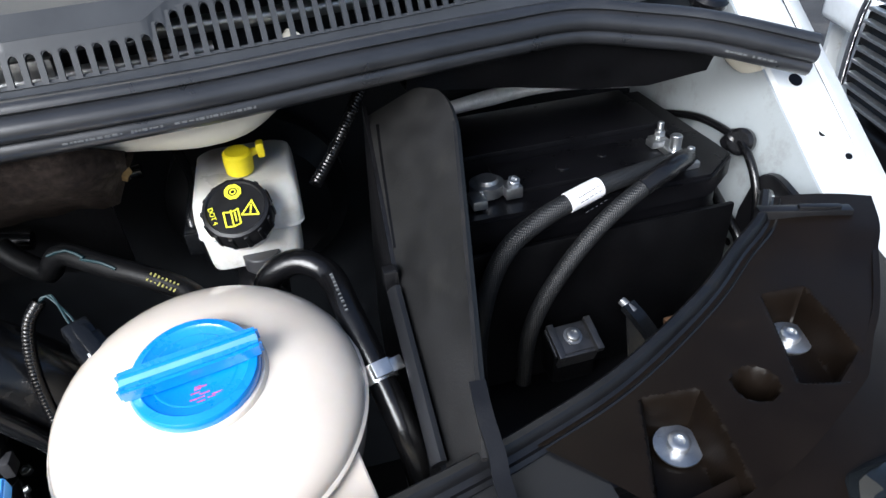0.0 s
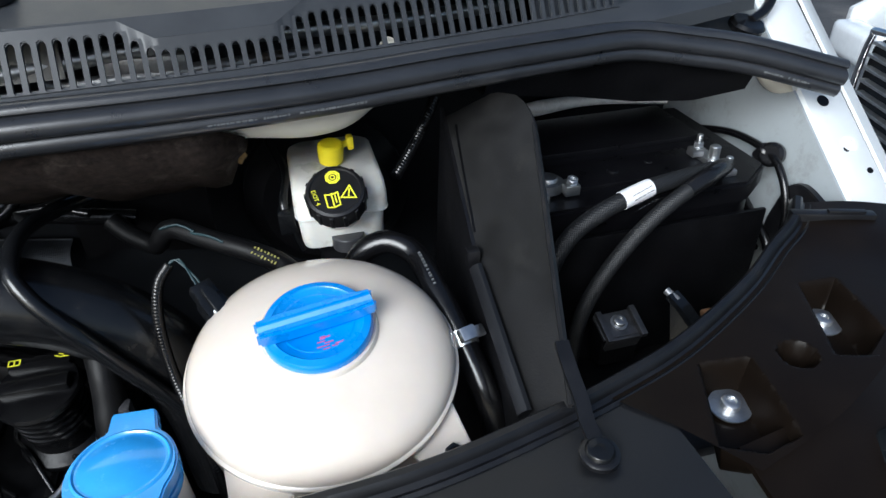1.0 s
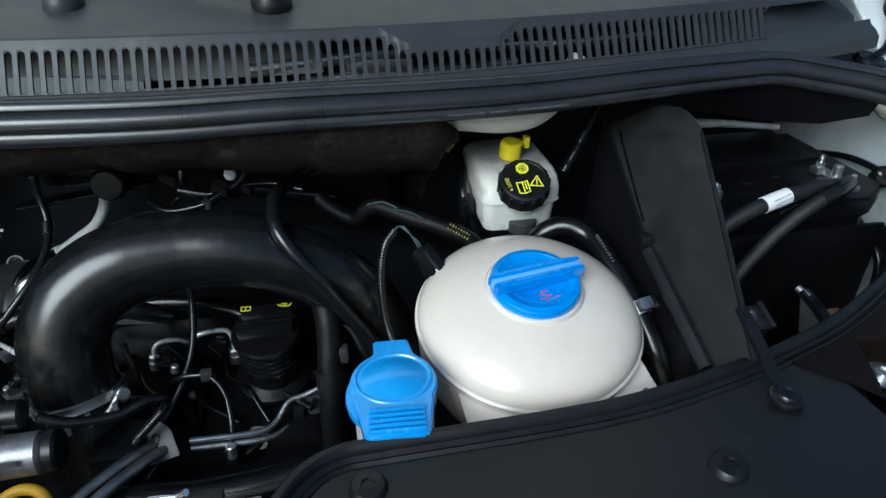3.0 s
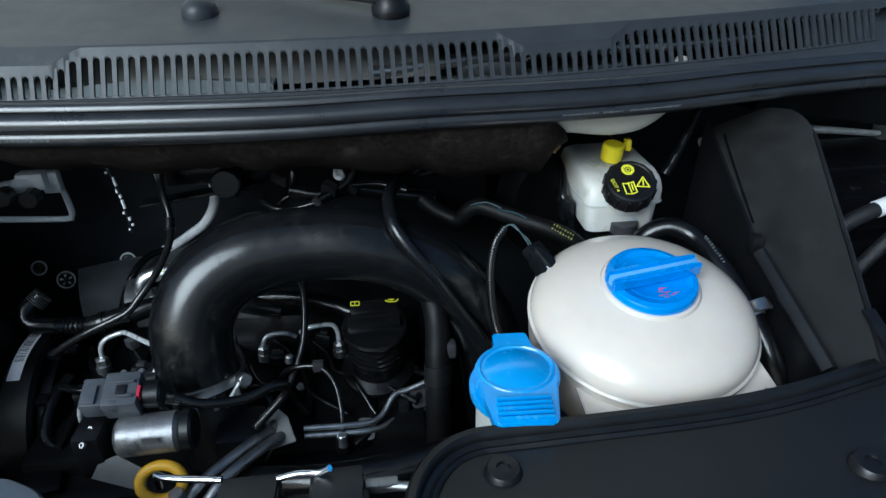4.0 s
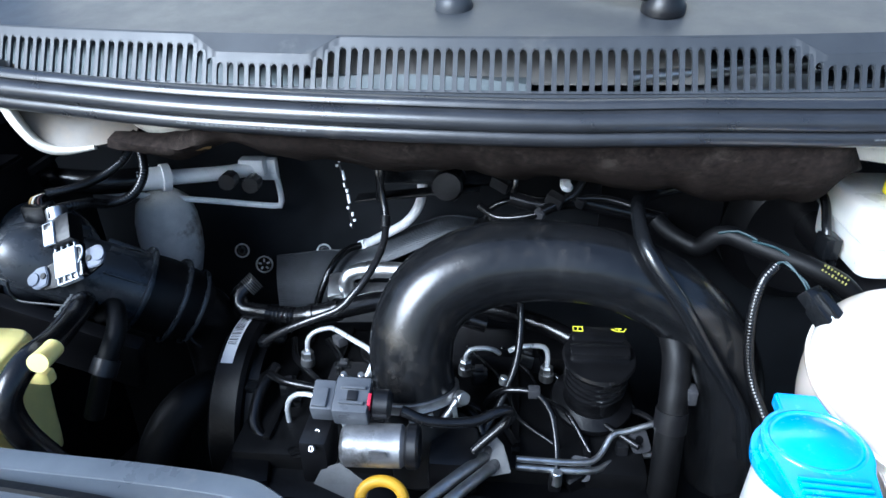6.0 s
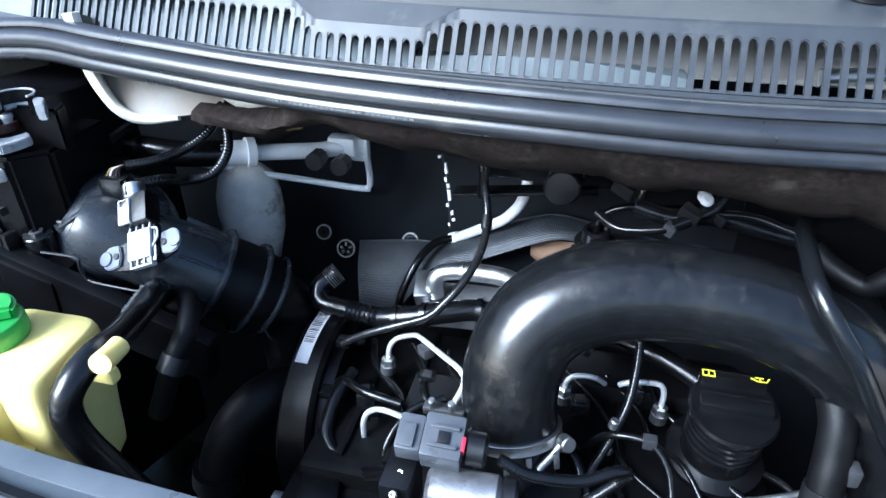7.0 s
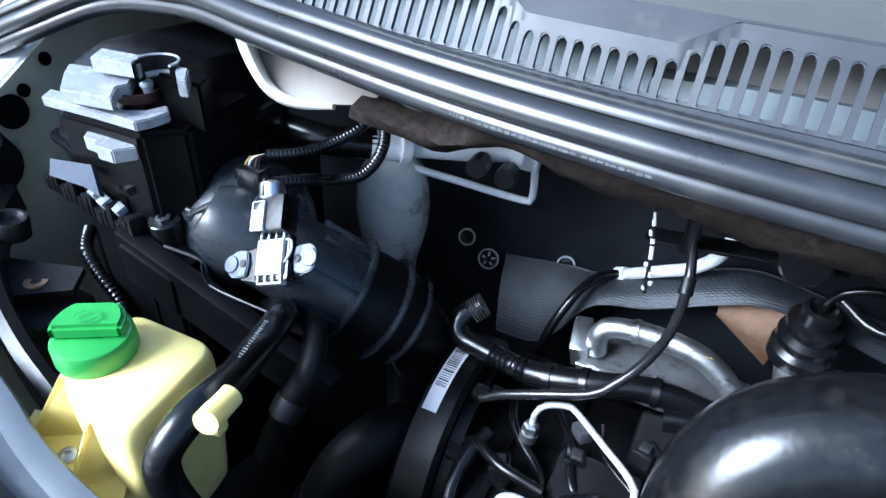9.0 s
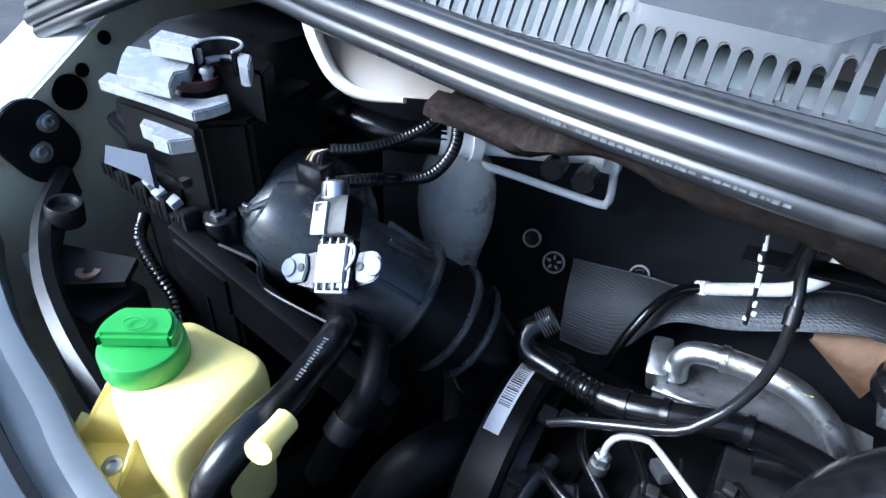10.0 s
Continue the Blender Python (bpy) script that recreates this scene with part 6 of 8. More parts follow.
tube(bm, [(0.094, 0.44, 1.035), (0.100, 0.42, 1.022), (0.1045, 0.400, 1.005), (0.1045, 0.389, 0.985), (0.1026, 0.378, 0.9625), (0.1003, 0.36, 0.9008), (0.1, 0.355, 0.82)], 0.0115, 18)
uh = solo("breather_hose", bm, M["dull_hose"], "black upright hose beside the oil filler", "hose")
bm = bmesh.new()
tube(bm, [(0.1027, 0.3785, 0.9640), (0.1020, 0.3735, 0.9470)], 0.0128, 18)
part("band", bm, M["black"], uh)
bm = bmesh.new()
box(bm, (0.1155, 0.381, 0.978), (0.008, 0.012, 0.014), ID, 0.002)
part("lug", bm, M["grey_plastic"], uh)
cw = thing("looped_cable", (0.0, 0.39, 0.92), "thin black looped cable with silver ends", "cable")
bm = bmesh.new()
tube(bm, [(-0.05, 0.41, 0.925), (-0.042, 0.408, 0.942), (-0.03, 0.404, 0.953), (-0.006, 0.399, 0.956), (0.008, 0.388, 0.945), (0.013, 0.37, 0.925), (0.013, 0.352, 0.912)], 0.0028, 10)
part("cable", bm, M["hose"], cw)
bm = bmesh.new()
box(bm, (-0.006, 0.399, 0.957), (0.010, 0.008, 0.009), pose(0, 0, 0), 0.001)
part("clip", bm, M["grey_plastic"], cw)
bm = bmesh.new()
cyl(bm, (0.013, 0.349, 0.904), (0, 0.1, 1), 0.0045, 0.013, 14)
part("end_fitting", bm, M["zinc"], cw)
bm = bmesh.new()
cyl(bm, (-0.033, 0.404, 0.96), (0.2, 0, 1), 0.0035, 0.008, 12)
part("end_fitting", bm, M["zinc"], cw)
bm = bmesh.new()
tube(bm, [(-0.02, 0.47, 1.02), (-0.018, 0.45, 0.995), (-0.021, 0.43, 0.965), (-0.032, 0.41, 0.94), (-0.05, 0.38, 0.92), (-0.06, 0.34, 0.93), (-0.065, 0.31, 0.92)], 0.0036, 12, ribs=(0.0026, 0.0002))
solo("wiring_sleeve", bm, M["hose"], "black corrugated wiring sleeve over the engine", "cable")
# harness over the camshaft end
rnd = random.Random(21)
for k, pts in enumerate(([(-0.252, 0.45, 0.93), (-0.26, 0.42, 0.92), (-0.255, 0.39, 0.905), (-0.22, 0.37, 0.90), (-0.19, 0.36, 0.92)],
                         [(-0.20, 0.42, 0.93), (-0.235, 0.425, 0.932), (-0.262, 0.44, 0.925), (-0.268, 0.42, 0.89), (-0.25, 0.38, 0.86)],
                         [(-0.165, 0.43, 0.935), (-0.19, 0.415, 0.93), (-0.205, 0.39, 0.91), (-0.2, 0.37, 0.88)],
                         [(-0.09, 0.42, 0.92), (-0.06, 0.40, 0.93), (-0.045, 0.37, 0.91), (-0.06, 0.34, 0.90)],
                         [(0.06, 0.46, 0.95), (0.0, 0.49, 0.965), (-0.07, 0.51, 0.965), (-0.14, 0.50, 0.955)])):
    bm = bmesh.new()
    tube(bm, pts, (0.006, 0.004, 0.0035, 0.005, 0.009)[k], 10)
    solo("wiring_loom", bm, M["hose"], "black wiring loom across the engine top", "cable", group="wiring looms")
for k in range(9):
    x = -0.25 + 0.036 * k
    bm = bmesh.new()
    q = [V(x, 0.50, 0.925)]
    for i in range(1, 5):
        q.append(V(x + 0.02 * i + rnd.uniform(-0.012, 0.012), 0.50 - 0.03 * i, 0.915 + rnd.uniform(-0.006, 0.012)))
    tube(bm, q, rnd.choice((0.0022, 0.003, 0.004)), 10)
    solo("wiring_loom", bm, M["hose"], "black wiring loom across the engine top", "cable", group="wiring looms")
for k in range(7):
    x, y = -0.235 + 0.045 * k, 0.43 + 0.03 * (k % 3)
    it = thing("injector_plug", (x, y, 0.915), "black plug with a grey latch on the engine top", "plug", group="engine plugs")
    bm = bmesh.new()
    box(bm, (0, 0, 0.006), (0.016, 0.02, 0.014), pose(x, y, 0.915, -15, 8 * (k % 2), 20 - 15 * (k % 3)), 0.002)
    part("body", bm, M["satin"], it)
    bm = bmesh.new()
    box(bm, (0, -0.002, 0.0145), (0.008, 0.010, 0.003), pose(x, y, 0.915, -15, 8 * (k % 2), 20 - 15 * (k % 3)), 0.0008)
    part("latch", bm, M["grey_plastic"], it)

for p, c in (((-0.255, 0.475, 0.945), "satin"), ((-0.262, 0.352, 0.868), "amber"), ((-0.285, 0.352, 0.872), "zinc"), ((-0.232, 0.425, 0.915), "satin"), ((-0.222, 0.41, 0.922), "satin")):
    bm = bmesh.new()
    box(bm, p, (0.013, 0.009, 0.007), ID, 0.002)
    solo("wire_clip", bm, M[c], "small clip on the engine wiring", "clip", group="wire clips")

# ---- behind the engine ----
vh = thing("vacuum_hose", (-0.16, 0.53, 1.0), "thin black vacuum hose bent down over the engine", "hose")
bm = bmesh.new()
tube(bm, [(-0.150, 0.565, 1.115), (-0.155, 0.550, 1.100), (-0.1572, 0.548, 1.0759), (-0.1533, 0.542, 1.0599), (-0.1517, 0.533, 1.0472), (-0.1515, 0.518, 1.0354), (-0.1555, 0.498, 1.0249), (-0.1654, 0.480, 1.0115), (-0.1774, 0.470, 0.9989), (-0.1889, 0.466, 0.9880), (-0.2206, 0.462, 0.9751), (-0.2482, 0.460, 0.9619), (-0.264, 0.458, 0.952)], 0.0036, 12)
part("hose", bm, M["wax"], vh)
bm = bmesh.new()
tube(bm, [(-0.1522, 0.537, 1.0525), (-0.1516, 0.529, 1.0440)], 0.0050, 12)
part("clip", bm, M["black"], vh)
rh = thing("breather_pipe", (-0.22, 0.50, 0.95), "black breather pipe with corrugated middle", "hose")
bm = bmesh.new()
tube(bm, [(-0.2945, 0.526, 0.978), (-0.2992, 0.522, 0.9745), (-0.3062, 0.515, 0.9704), (-0.3070, 0.508, 0.9640), (-0.3010, 0.504, 0.9585), (-0.2900, 0.502, 0.9570), (-0.2713, 0.498, 0.9577)], 0.0092, 16)
part("elbow", bm, M["hose"], rh)
bm = bmesh.new()
tube(bm, [(-0.2720, 0.498, 0.9577), (-0.255, 0.495, 0.9582), (-0.2378, 0.492, 0.9595)], 0.0100, 16, ribs=(0.0048, 0.0018))
part("bellows", bm, M["hose"], rh)
bm = bmesh.new()
tube(bm, [(-0.2385, 0.492, 0.9594), (-0.2224, 0.490, 0.9640), (-0.1976, 0.492, 0.9700), (-0.1744, 0.497, 0.9740), (-0.1498, 0.502, 0.9760), (-0.11, 0.504, 0.970), (-0.05, 0.5, 0.955)], 0.0100, 16)
part("pipe", bm, M["hose"], rh)
for a, b2 in (((-0.2255, 0.490, 0.9632), (-0.2205, 0.490, 0.9645)), ((-0.2000, 0.492, 0.9695), (-0.1950, 0.492, 0.9706)), ((-0.1520, 0.502, 0.9758), (-0.1470, 0.502, 0.9762))):
    bm = bmesh.new()
    tube(bm, [a, b2], 0.0116, 16)
    part("band", bm, M["hose"], rh)
bm = bmesh.new()
for k in range(6):
    lathe(bm, [(0.0090, -0.0007), (0.0106, 0), (0.0090, 0.0007)], axis((-0.3005 + 0.0014 * k, 0.5205 + 0.0014 * k, 0.9735 + 0.0011 * k), (0.7, 0.6, 0.5)), 18)
part("spring_clip", bm, M["steel"], rh)
wp = thing("heater_pipe", (-0.16, 0.64, 0.99), "silver-sleeved heater pipe bending behind the engine", "pipe")
bm = bmesh.new()
tube(bm, [(-0.127, 0.632, 1.055), (-0.129, 0.632, 1.035), (-0.134, 0.632, 1.018), (-0.150, 0.640, 0.995), (-0.172, 0.650, 0.977), (-0.205, 0.664, 0.952)], 0.0056, 16)
part("silver_sleeve", bm, M["foil"], wp)
bm = bmesh.new()
tube(bm, [(-0.204, 0.663, 0.953), (-0.2125, 0.666, 0.948)], 0.0072, 14)
part("ferrule", bm, M["ac_alu"], wp)
bm = bmesh.new()
tube(bm, [(-0.208, 0.665, 0.951), (-0.226, 0.645, 0.953), (-0.241, 0.62, 0.940), (-0.256, 0.597, 0.90), (-0.258, 0.592, 0.85)], 0.0044, 12)
part("hose", bm, M["hose"], wp)
# embossed heat shield arching over the exhaust
hs = thing("heat_shield", (-0.16, 0.64, 0.9), "embossed grey heat shield arching behind the engine", "heat shield")
up_line = smooth([(-0.315, 0.655, 0.938), (-0.246, 0.652, 0.950), (-0.207, 0.65, 0.956), (-0.126, 0.648, 0.993), (-0.085, 0.648, 1.005), (-0.038, 0.648, 0.998), (0.03, 0.65, 0.985)], 0.004)
low_line = smooth([(-0.300, 0.60, 0.885), (-0.262, 0.602, 0.885), (-0.240, 0.606, 0.905), (-0.213, 0.61, 0.945), (-0.165, 0.614, 0.958), (-0.115, 0.615, 0.982), (-0.08, 0.615, 0.995), (-0.038, 0.615, 0.990), (0.03, 0.618, 0.97)], 0.004)
bm = bmesh.new()
rows = []
n = 80
for i in range(n + 1):
    a = V(-0.012, 0.018, -0.012) + up_line[round(i / n * (len(up_line) - 1))]
    b = V(-0.010, 0.016, -0.011) + low_line[round(i / n * (len(low_line) - 1))]
    rows.append([a.lerp(b, k / 10) + V(0, -0.006, 0.004) * math.sin(math.pi * k / 10) + V(0, 0.002, 0.0015) * noise.noise(V(i * 0.13, k * 0.4, 3)) for k in range(11)])
loft(bm, rows, 0.0015)
part("sheet", bm, M["shield"], hs)
bm = bmesh.new()
tube(bm, None, 0.0012, 6, line=[V(-0.012, 0.018, -0.012) + p for p in up_line[::2]])
part("rolled_edge", bm, M["shield"], hs)
bm = bmesh.new()
tube(bm, None, 0.0010, 6, line=[V(-0.010, 0.016, -0.011) + p for p in low_line[::2]])
part("rolled_edge", bm, M["shield"], hs)
bm = bmesh.new()
rows = []
for k in range(7):
    f = k / 6
    rows.append([(x, 0.655 - 0.012 * math.sin(math.pi * f), (0.945 - 0.75 * (x + 0.12)) * (1 - f) + 0.968 * f) for x in [-0.120 + 0.0065 * i for i in range(9)]])
loft(bm, rows, 0.003)
solo("exhaust_cover", bm, M["brown_sheet"], "heat-stained brown exhaust cover behind the heat shield", "cover")
eg = thing("egr_pipe", (-0.18, 0.55, 0.95), "bright metal elbow pipe and cooler box", "pipe")
bm = bmesh.new()
box(bm, (0, 0, 0), (0.016, 0.034, 0.028), frame_of((-0.2150, 0.556, 0.950), (1, 0.1, 0.15), (0, -0.3, 0.9)), 0.004)
part("cooler_box", bm, M["alu"], eg)
bm = bmesh.new()
slab(bm, [(-0.212, 0.532, 0.947), (-0.17, 0.532, 0.950), (-0.12, 0.532, 0.950), (-0.07, 0.532, 0.945), (-0.07, 0.575, 0.945), (-0.12, 0.575, 0.952), (-0.17, 0.575, 0.952), (-0.205, 0.575, 0.950)], 0.022)
part("cooler_duct", bm, M["cast"], eg)
bm = bmesh.new()
tube(bm, [(-0.213, 0.5315, 0.9475), (-0.17, 0.5315, 0.9505), (-0.12, 0.5315, 0.9505), (-0.07, 0.5315, 0.9455)], 0.0022, 10)
part("seam", bm, M["alu"], eg)
bm = bmesh.new()
tube(bm, [(-0.2013, 0.548, 0.952), (-0.2030, 0.549, 0.9665), (-0.1985, 0.551, 0.9755), (-0.1890, 0.552, 0.9795), (-0.1760, 0.552, 0.9815)], 0.0082, 16)
part("elbow", bm, M["alu"], eg)
bm = bmesh.new()
tube(bm, [(-0.1780, 0.552, 0.9812), (-0.1735, 0.552, 0.9818)], 0.0098, 16)
part("collar", bm, M["steel"], eg)
bm = bmesh.new()
tube(bm, [(-0.1760, 0.552, 0.9815), (-0.1597, 0.552, 0.982), (-0.1434, 0.550, 0.983), (-0.1260, 0.547, 0.981), (-0.1061, 0.543, 0.970), (-0.088, 0.538, 0.950)], 0.0088, 16)
part("pipe", bm, M["steel"], eg)
rnd = random.Random(7)
for x, y, z, n3 in ((-0.1750, 0.5425, 0.9895, 4), (-0.1640, 0.5430, 0.9875, 2), (-0.1380, 0.5410, 0.9895, 5)):
    bm = bmesh.new()
    for i in range(n3):
        box(bm, (x + 0.0042 * i * (n3 > 4) + rnd.uniform(-0.001, 0.001), y, z + rnd.uniform(-0.002, 0.001)), (rnd.uniform(0.0008, 0.0034), 0.0006, 0.0007), pose(0, 0, 0), 0)
    part("paint_mark", bm, M["print_mustard"], eg, "yellow paint marks")
bt2 = thing("rubber_boot", (-0.055, 0.61, 0.96), "ribbed black rubber boot with a cable", "boot")
bm = bmesh.new()
lathe(bm, [(0.024, -0.03), (0.024, -0.018), (0.02, -0.014), (0.023, -0.01), (0.023, -0.004), (0.018, 0.0), (0.020, 0.004), (0.020, 0.01), (0.014, 0.013), (0.013, 0.024), (0.010, 0.026), (0.008, 0.022), (0, 0.02)], axis((-0.056, 0.608, 0.99), (0, -0.15, 1)), 28)
part("bellows", bm, M["rubber"], bt2)
bm = bmesh.new()
tube(bm, [(-0.056, 0.606, 1.01), (-0.053, 0.602, 1.03), (-0.035, 0.60, 1.043), (0.0, 0.6, 1.046), (0.03, 0.6, 1.05)], 0.0035, 10)
part("cable", bm, M["hose"], bt2)
bm = bmesh.new()
box(bm, (-0.045, 0.6, 0.952), (0.05, 0.03, 0.012), ID, 0.002)
cyl(bm, (-0.03, 0.59, 0.955), (0.3, -0.5, 0.6), 0.012, 0.02, 18)
part("valve_base", bm, M["cast"], bt2)
cr = thing("cable_rail", (-0.08, 0.57, 1.08), "black cable rail with round rubber end cap under the felt", "rail")
bm = bmesh.new()
box(bm, (0, 0, 0), (0.13, 0.02, 0.003), pose(-0.125, 0.575, 1.062, 0, -7, 0), 0.001)
box(bm, (-0.10, 0.58, 1.082), (0.12, 0.012, 0.022), ID, 0.003)
part("rail", bm, M["satin"], cr)
bm = bmesh.new()
cyl(bm, (-0.089, 0.575, 1.082), (-0.05, -1, 0.1), 0.0155, 0.040, 28, 0.002)
part("end_cap", bm, M["rubber"], cr)
bm = bmesh.new()
tube(bm, [(-0.165, 0.58, 1.11), (-0.162, 0.56, 1.098), (-0.16, 0.555, 1.08), (-0.162, 0.56, 1.06)], 0.004)
part("cable", bm, M["hose"], cr)
bm = bmesh.new()
tube(bm, [(-0.125, 0.57, 1.108), (-0.115, 0.558, 1.103), (-0.1, 0.562, 1.104)], 0.0035)
part("cable", bm, M["hose"], cr)
bm = bmesh.new()
tube(bm, [(-0.03, 0.57, 1.11), (-0.025, 0.552, 1.09), (-0.027, 0.55, 1.07), (-0.02, 0.56, 1.055)], 0.0038)
part("cable", bm, M["hose"], cr)
bm = bmesh.new()
tube(bm, [(-0.113, 0.556, 1.104), (-0.105, 0.558, 1.106), (-0.1, 0.562, 1.104)], 0.0037)
part("yellow_band", bm, M["yellow"], cr)
hn = thing("wiring_harness", (0.03, 0.55, 1.06), "dusty black wiring harness with plugs behind the engine", "wiring")
for pts, r in (([(-0.03, 0.55, 1.07), (0.0, 0.545, 1.065), (0.03, 0.545, 1.07), (0.07, 0.55, 1.06), (0.12, 0.55, 1.05)], 0.008), ([(0.03, 0.54, 1.075), (0.06, 0.54, 1.075), (0.09, 0.53, 1.07)], 0.004), ([(-0.06, 0.55, 1.06), (-0.04, 0.535, 1.055), (-0.005, 0.53, 1.062), (0.02, 0.535, 1.072)], 0.004), ([(0.04, 0.55, 1.10), (0.03, 0.54, 1.08), (0.0, 0.53, 1.065)], 0.005)):
    bm = bmesh.new()
    tube(bm, pts, r, 12)
    part("branch", bm, M["hose"], hn)
for p, s, c in (((0.012, 0.535, 1.075), (0.026, 0.016, 0.018), "satin"), ((-0.002, 0.53, 1.062), (0.016, 0.014, 0.016), "grey_plastic"), ((0.035, 0.54, 1.072), (0.02, 0.014, 0.016), "satin"), ((-0.04, 0.56, 1.08), (0.03, 0.014, 0.02), "black"), ((-0.088, 0.55, 1.072), (0.022, 0.014, 0.012), "satin")):
    bm = bmesh.new()
    box(bm, (0, 0, 0), [q * 0.65 for q in s], pose(*p, 10, 20, -25), 0.002)
    part("plug", bm, M["black" if c == "satin" else c], hn)
bm = bmesh.new()
cyl(bm, (0.021, 0.54, 1.085), (0.3, -0.5, 0.8), 0.006, 0.006, 20, 0.002)
box(bm, (0.021, 0.545, 1.088), (0.010, 0.006, 0.008), ID, 0.002)
part("white_clip", bm, M["paper"], hn, "white plastic clip")
# hanging wire with white dashes
hw2 = thing("dashed_wire", (-0.18, 0.5, 1.06), "thin hanging wire with broken white marking", "wire")
W0, W1 = V(-0.186, 0.508, 1.124), V(-0.176, 0.498, 1.058)
bm = bmesh.new()
tube(bm, [W0, W0.lerp(W1, 0.5) + V(0.002, 0, 0), W1], 0.0013, 8)
part("wire", bm, M["black"], hw2)
rnd = random.Random(6)
f = 0.03
while f < 0.97:
    L = rnd.choice((0.03, 0.04, 0.05, 0.13))
    bm = bmesh.new()
    o2 = V(rnd.uniform(-0.0035, 0.0035), 0, 0) if L < 0.1 else V(0, 0, 0)
    mid = lambda q: W0.lerp(W1, q) + V(0.008 * q * (1 - q), 0, 0) + o2
    tube(bm, [mid(f), mid(min(0.99, f + L))], 0.0014, 8, 0.002)
    part("white_dash", bm, M["paper"], hw2)
    f += L + rnd.choice((0.025, 0.035, 0.05))
# bent pipe crossing the charge pipe
op = thing("overflow_pipe", (0.11, 0.45, 1.05), "slim black steel pipe crossing above the charge pipe", "pipe")
bm = bmesh.new()
tube(bm, [(0.215, 0.565, 1.088), (0.16, 0.56, 1.085), (0.105, 0.53, 1.088), (0.080, 0.49, 1.096), (0.070, 0.445, 1.103), (0.0701, 0.4107, 1.0955), (0.0803, 0.3956, 1.0806), (0.0982, 0.387, 1.0571), (0.1229, 0.3845, 1.0168), (0.1414, 0.3838, 0.9885), (0.158, 0.3822, 0.9597), (0.166, 0.375, 0.92)], 0.0060, 14)
part("pipe", bm, M["satin"], op)
vg = thing("servo_hose", (0.2, 0.47, 1.04), "dusty black hose with yellow print and green-blue wire", "hose")
bm = bmesh.new()
tube(bm, [(0.105, 0.53, 1.06), (0.118, 0.52, 1.05), (0.14, 0.505, 1.044), (0.148, 0.50, 1.055), (0.16, 0.495, 1.063), (0.19, 0.475, 1.058), (0.22, 0.458, 1.052), (0.245, 0.447, 1.04), (0.262, 0.44, 1.01), (0.265, 0.44, 0.95)], 0.0085, 14)
part("hose", bm, M["dull_hose"], vg)
bm = bmesh.new()
rnd = random.Random(9)
for i in range(8):
    p = V(0.223, 0.449, 1.0585).lerp(V(0.242, 0.440, 1.049), i / 8)
    for q in (-0.0025, 0.0025):
        box(bm, (0, q, 0), (0.0013, rnd.uniform(0.001, 0.003), 0.0004), frame_of(p, (0.8, -0.45, -0.35), (0.1, -0.6, 0.8)), 0)
tagged(part("printing", bm, M["print_dim"], vg, "two rows of faded yellow print"), kind="stuff")
bm = bmesh.new()
tube(bm, [(0.15, 0.49, 1.067), (0.165, 0.486, 1.071), (0.178, 0.476, 1.068)], 0.0011, 6)
tube(bm, [(0.175, 0.478, 1.066), (0.19, 0.468, 1.066), (0.2, 0.462, 1.062)], 0.0011, 6)
part("wire", bm, M["tape"], vg)
bm = bmesh.new()
loft(bm, [[(0.06 + 0.02 * i, 0.575, 1.0 + 0.04 * k + 0.006 * math.sin(i)) for i in range(7)] for k in range(3)], 0.002)
solo("foil_shield", bm, M["deep"], "embossed foil shield beside the charge pipe", "heat shield")

# ---- air intake side ----
ab = thing("air_filter_box", (-0.53, 0.48, 0.95), "black plastic air filter box with stepped shiny lid", "air filter box")
BOX = Matrix.Translation((-0.564, 0.497, 0)) @ pose(0, 0, 0, 0, 0, -16)
bm = bmesh.new()
soft_box(bm, [(0.118, 0.150, 0.012, (0, 0.0, 1.082)), (0.112, 0.144, 0.014, (0, 0.002, 1.11)), (0.100, 0.126, 0.016, (0.004, 0.008, 1.138)), (0.088, 0.104, 0.016, (0.008, 0.014, 1.150)), (0.07, 0.08, 0.014, (0.010, 0.018, 1.154))])
bmesh.ops.transform(bm, matrix=BOX, verts=bm.verts)
part("upper_shell", bm, M["shell"], ab)
bm = bmesh.new()
soft_box(bm, [(0.104, 0.140, 0.012, (0, 0, 0.72)), (0.116, 0.150, 0.012, (0, 0, 1.03)), (0.116, 0.150, 0.012, (0, 0, 1.076))])
bmesh.ops.transform(bm, matrix=BOX, verts=bm.verts)
part("lower_shell", bm, M["shell"], ab)
bm = bmesh.new()
prism(bm, rect(0.128, 0.162, 0.012), 0.006, BOX @ Matrix.Translation((0, 0, 1.076)), 0.0012)
part("flange", bm, M["shell"], ab)
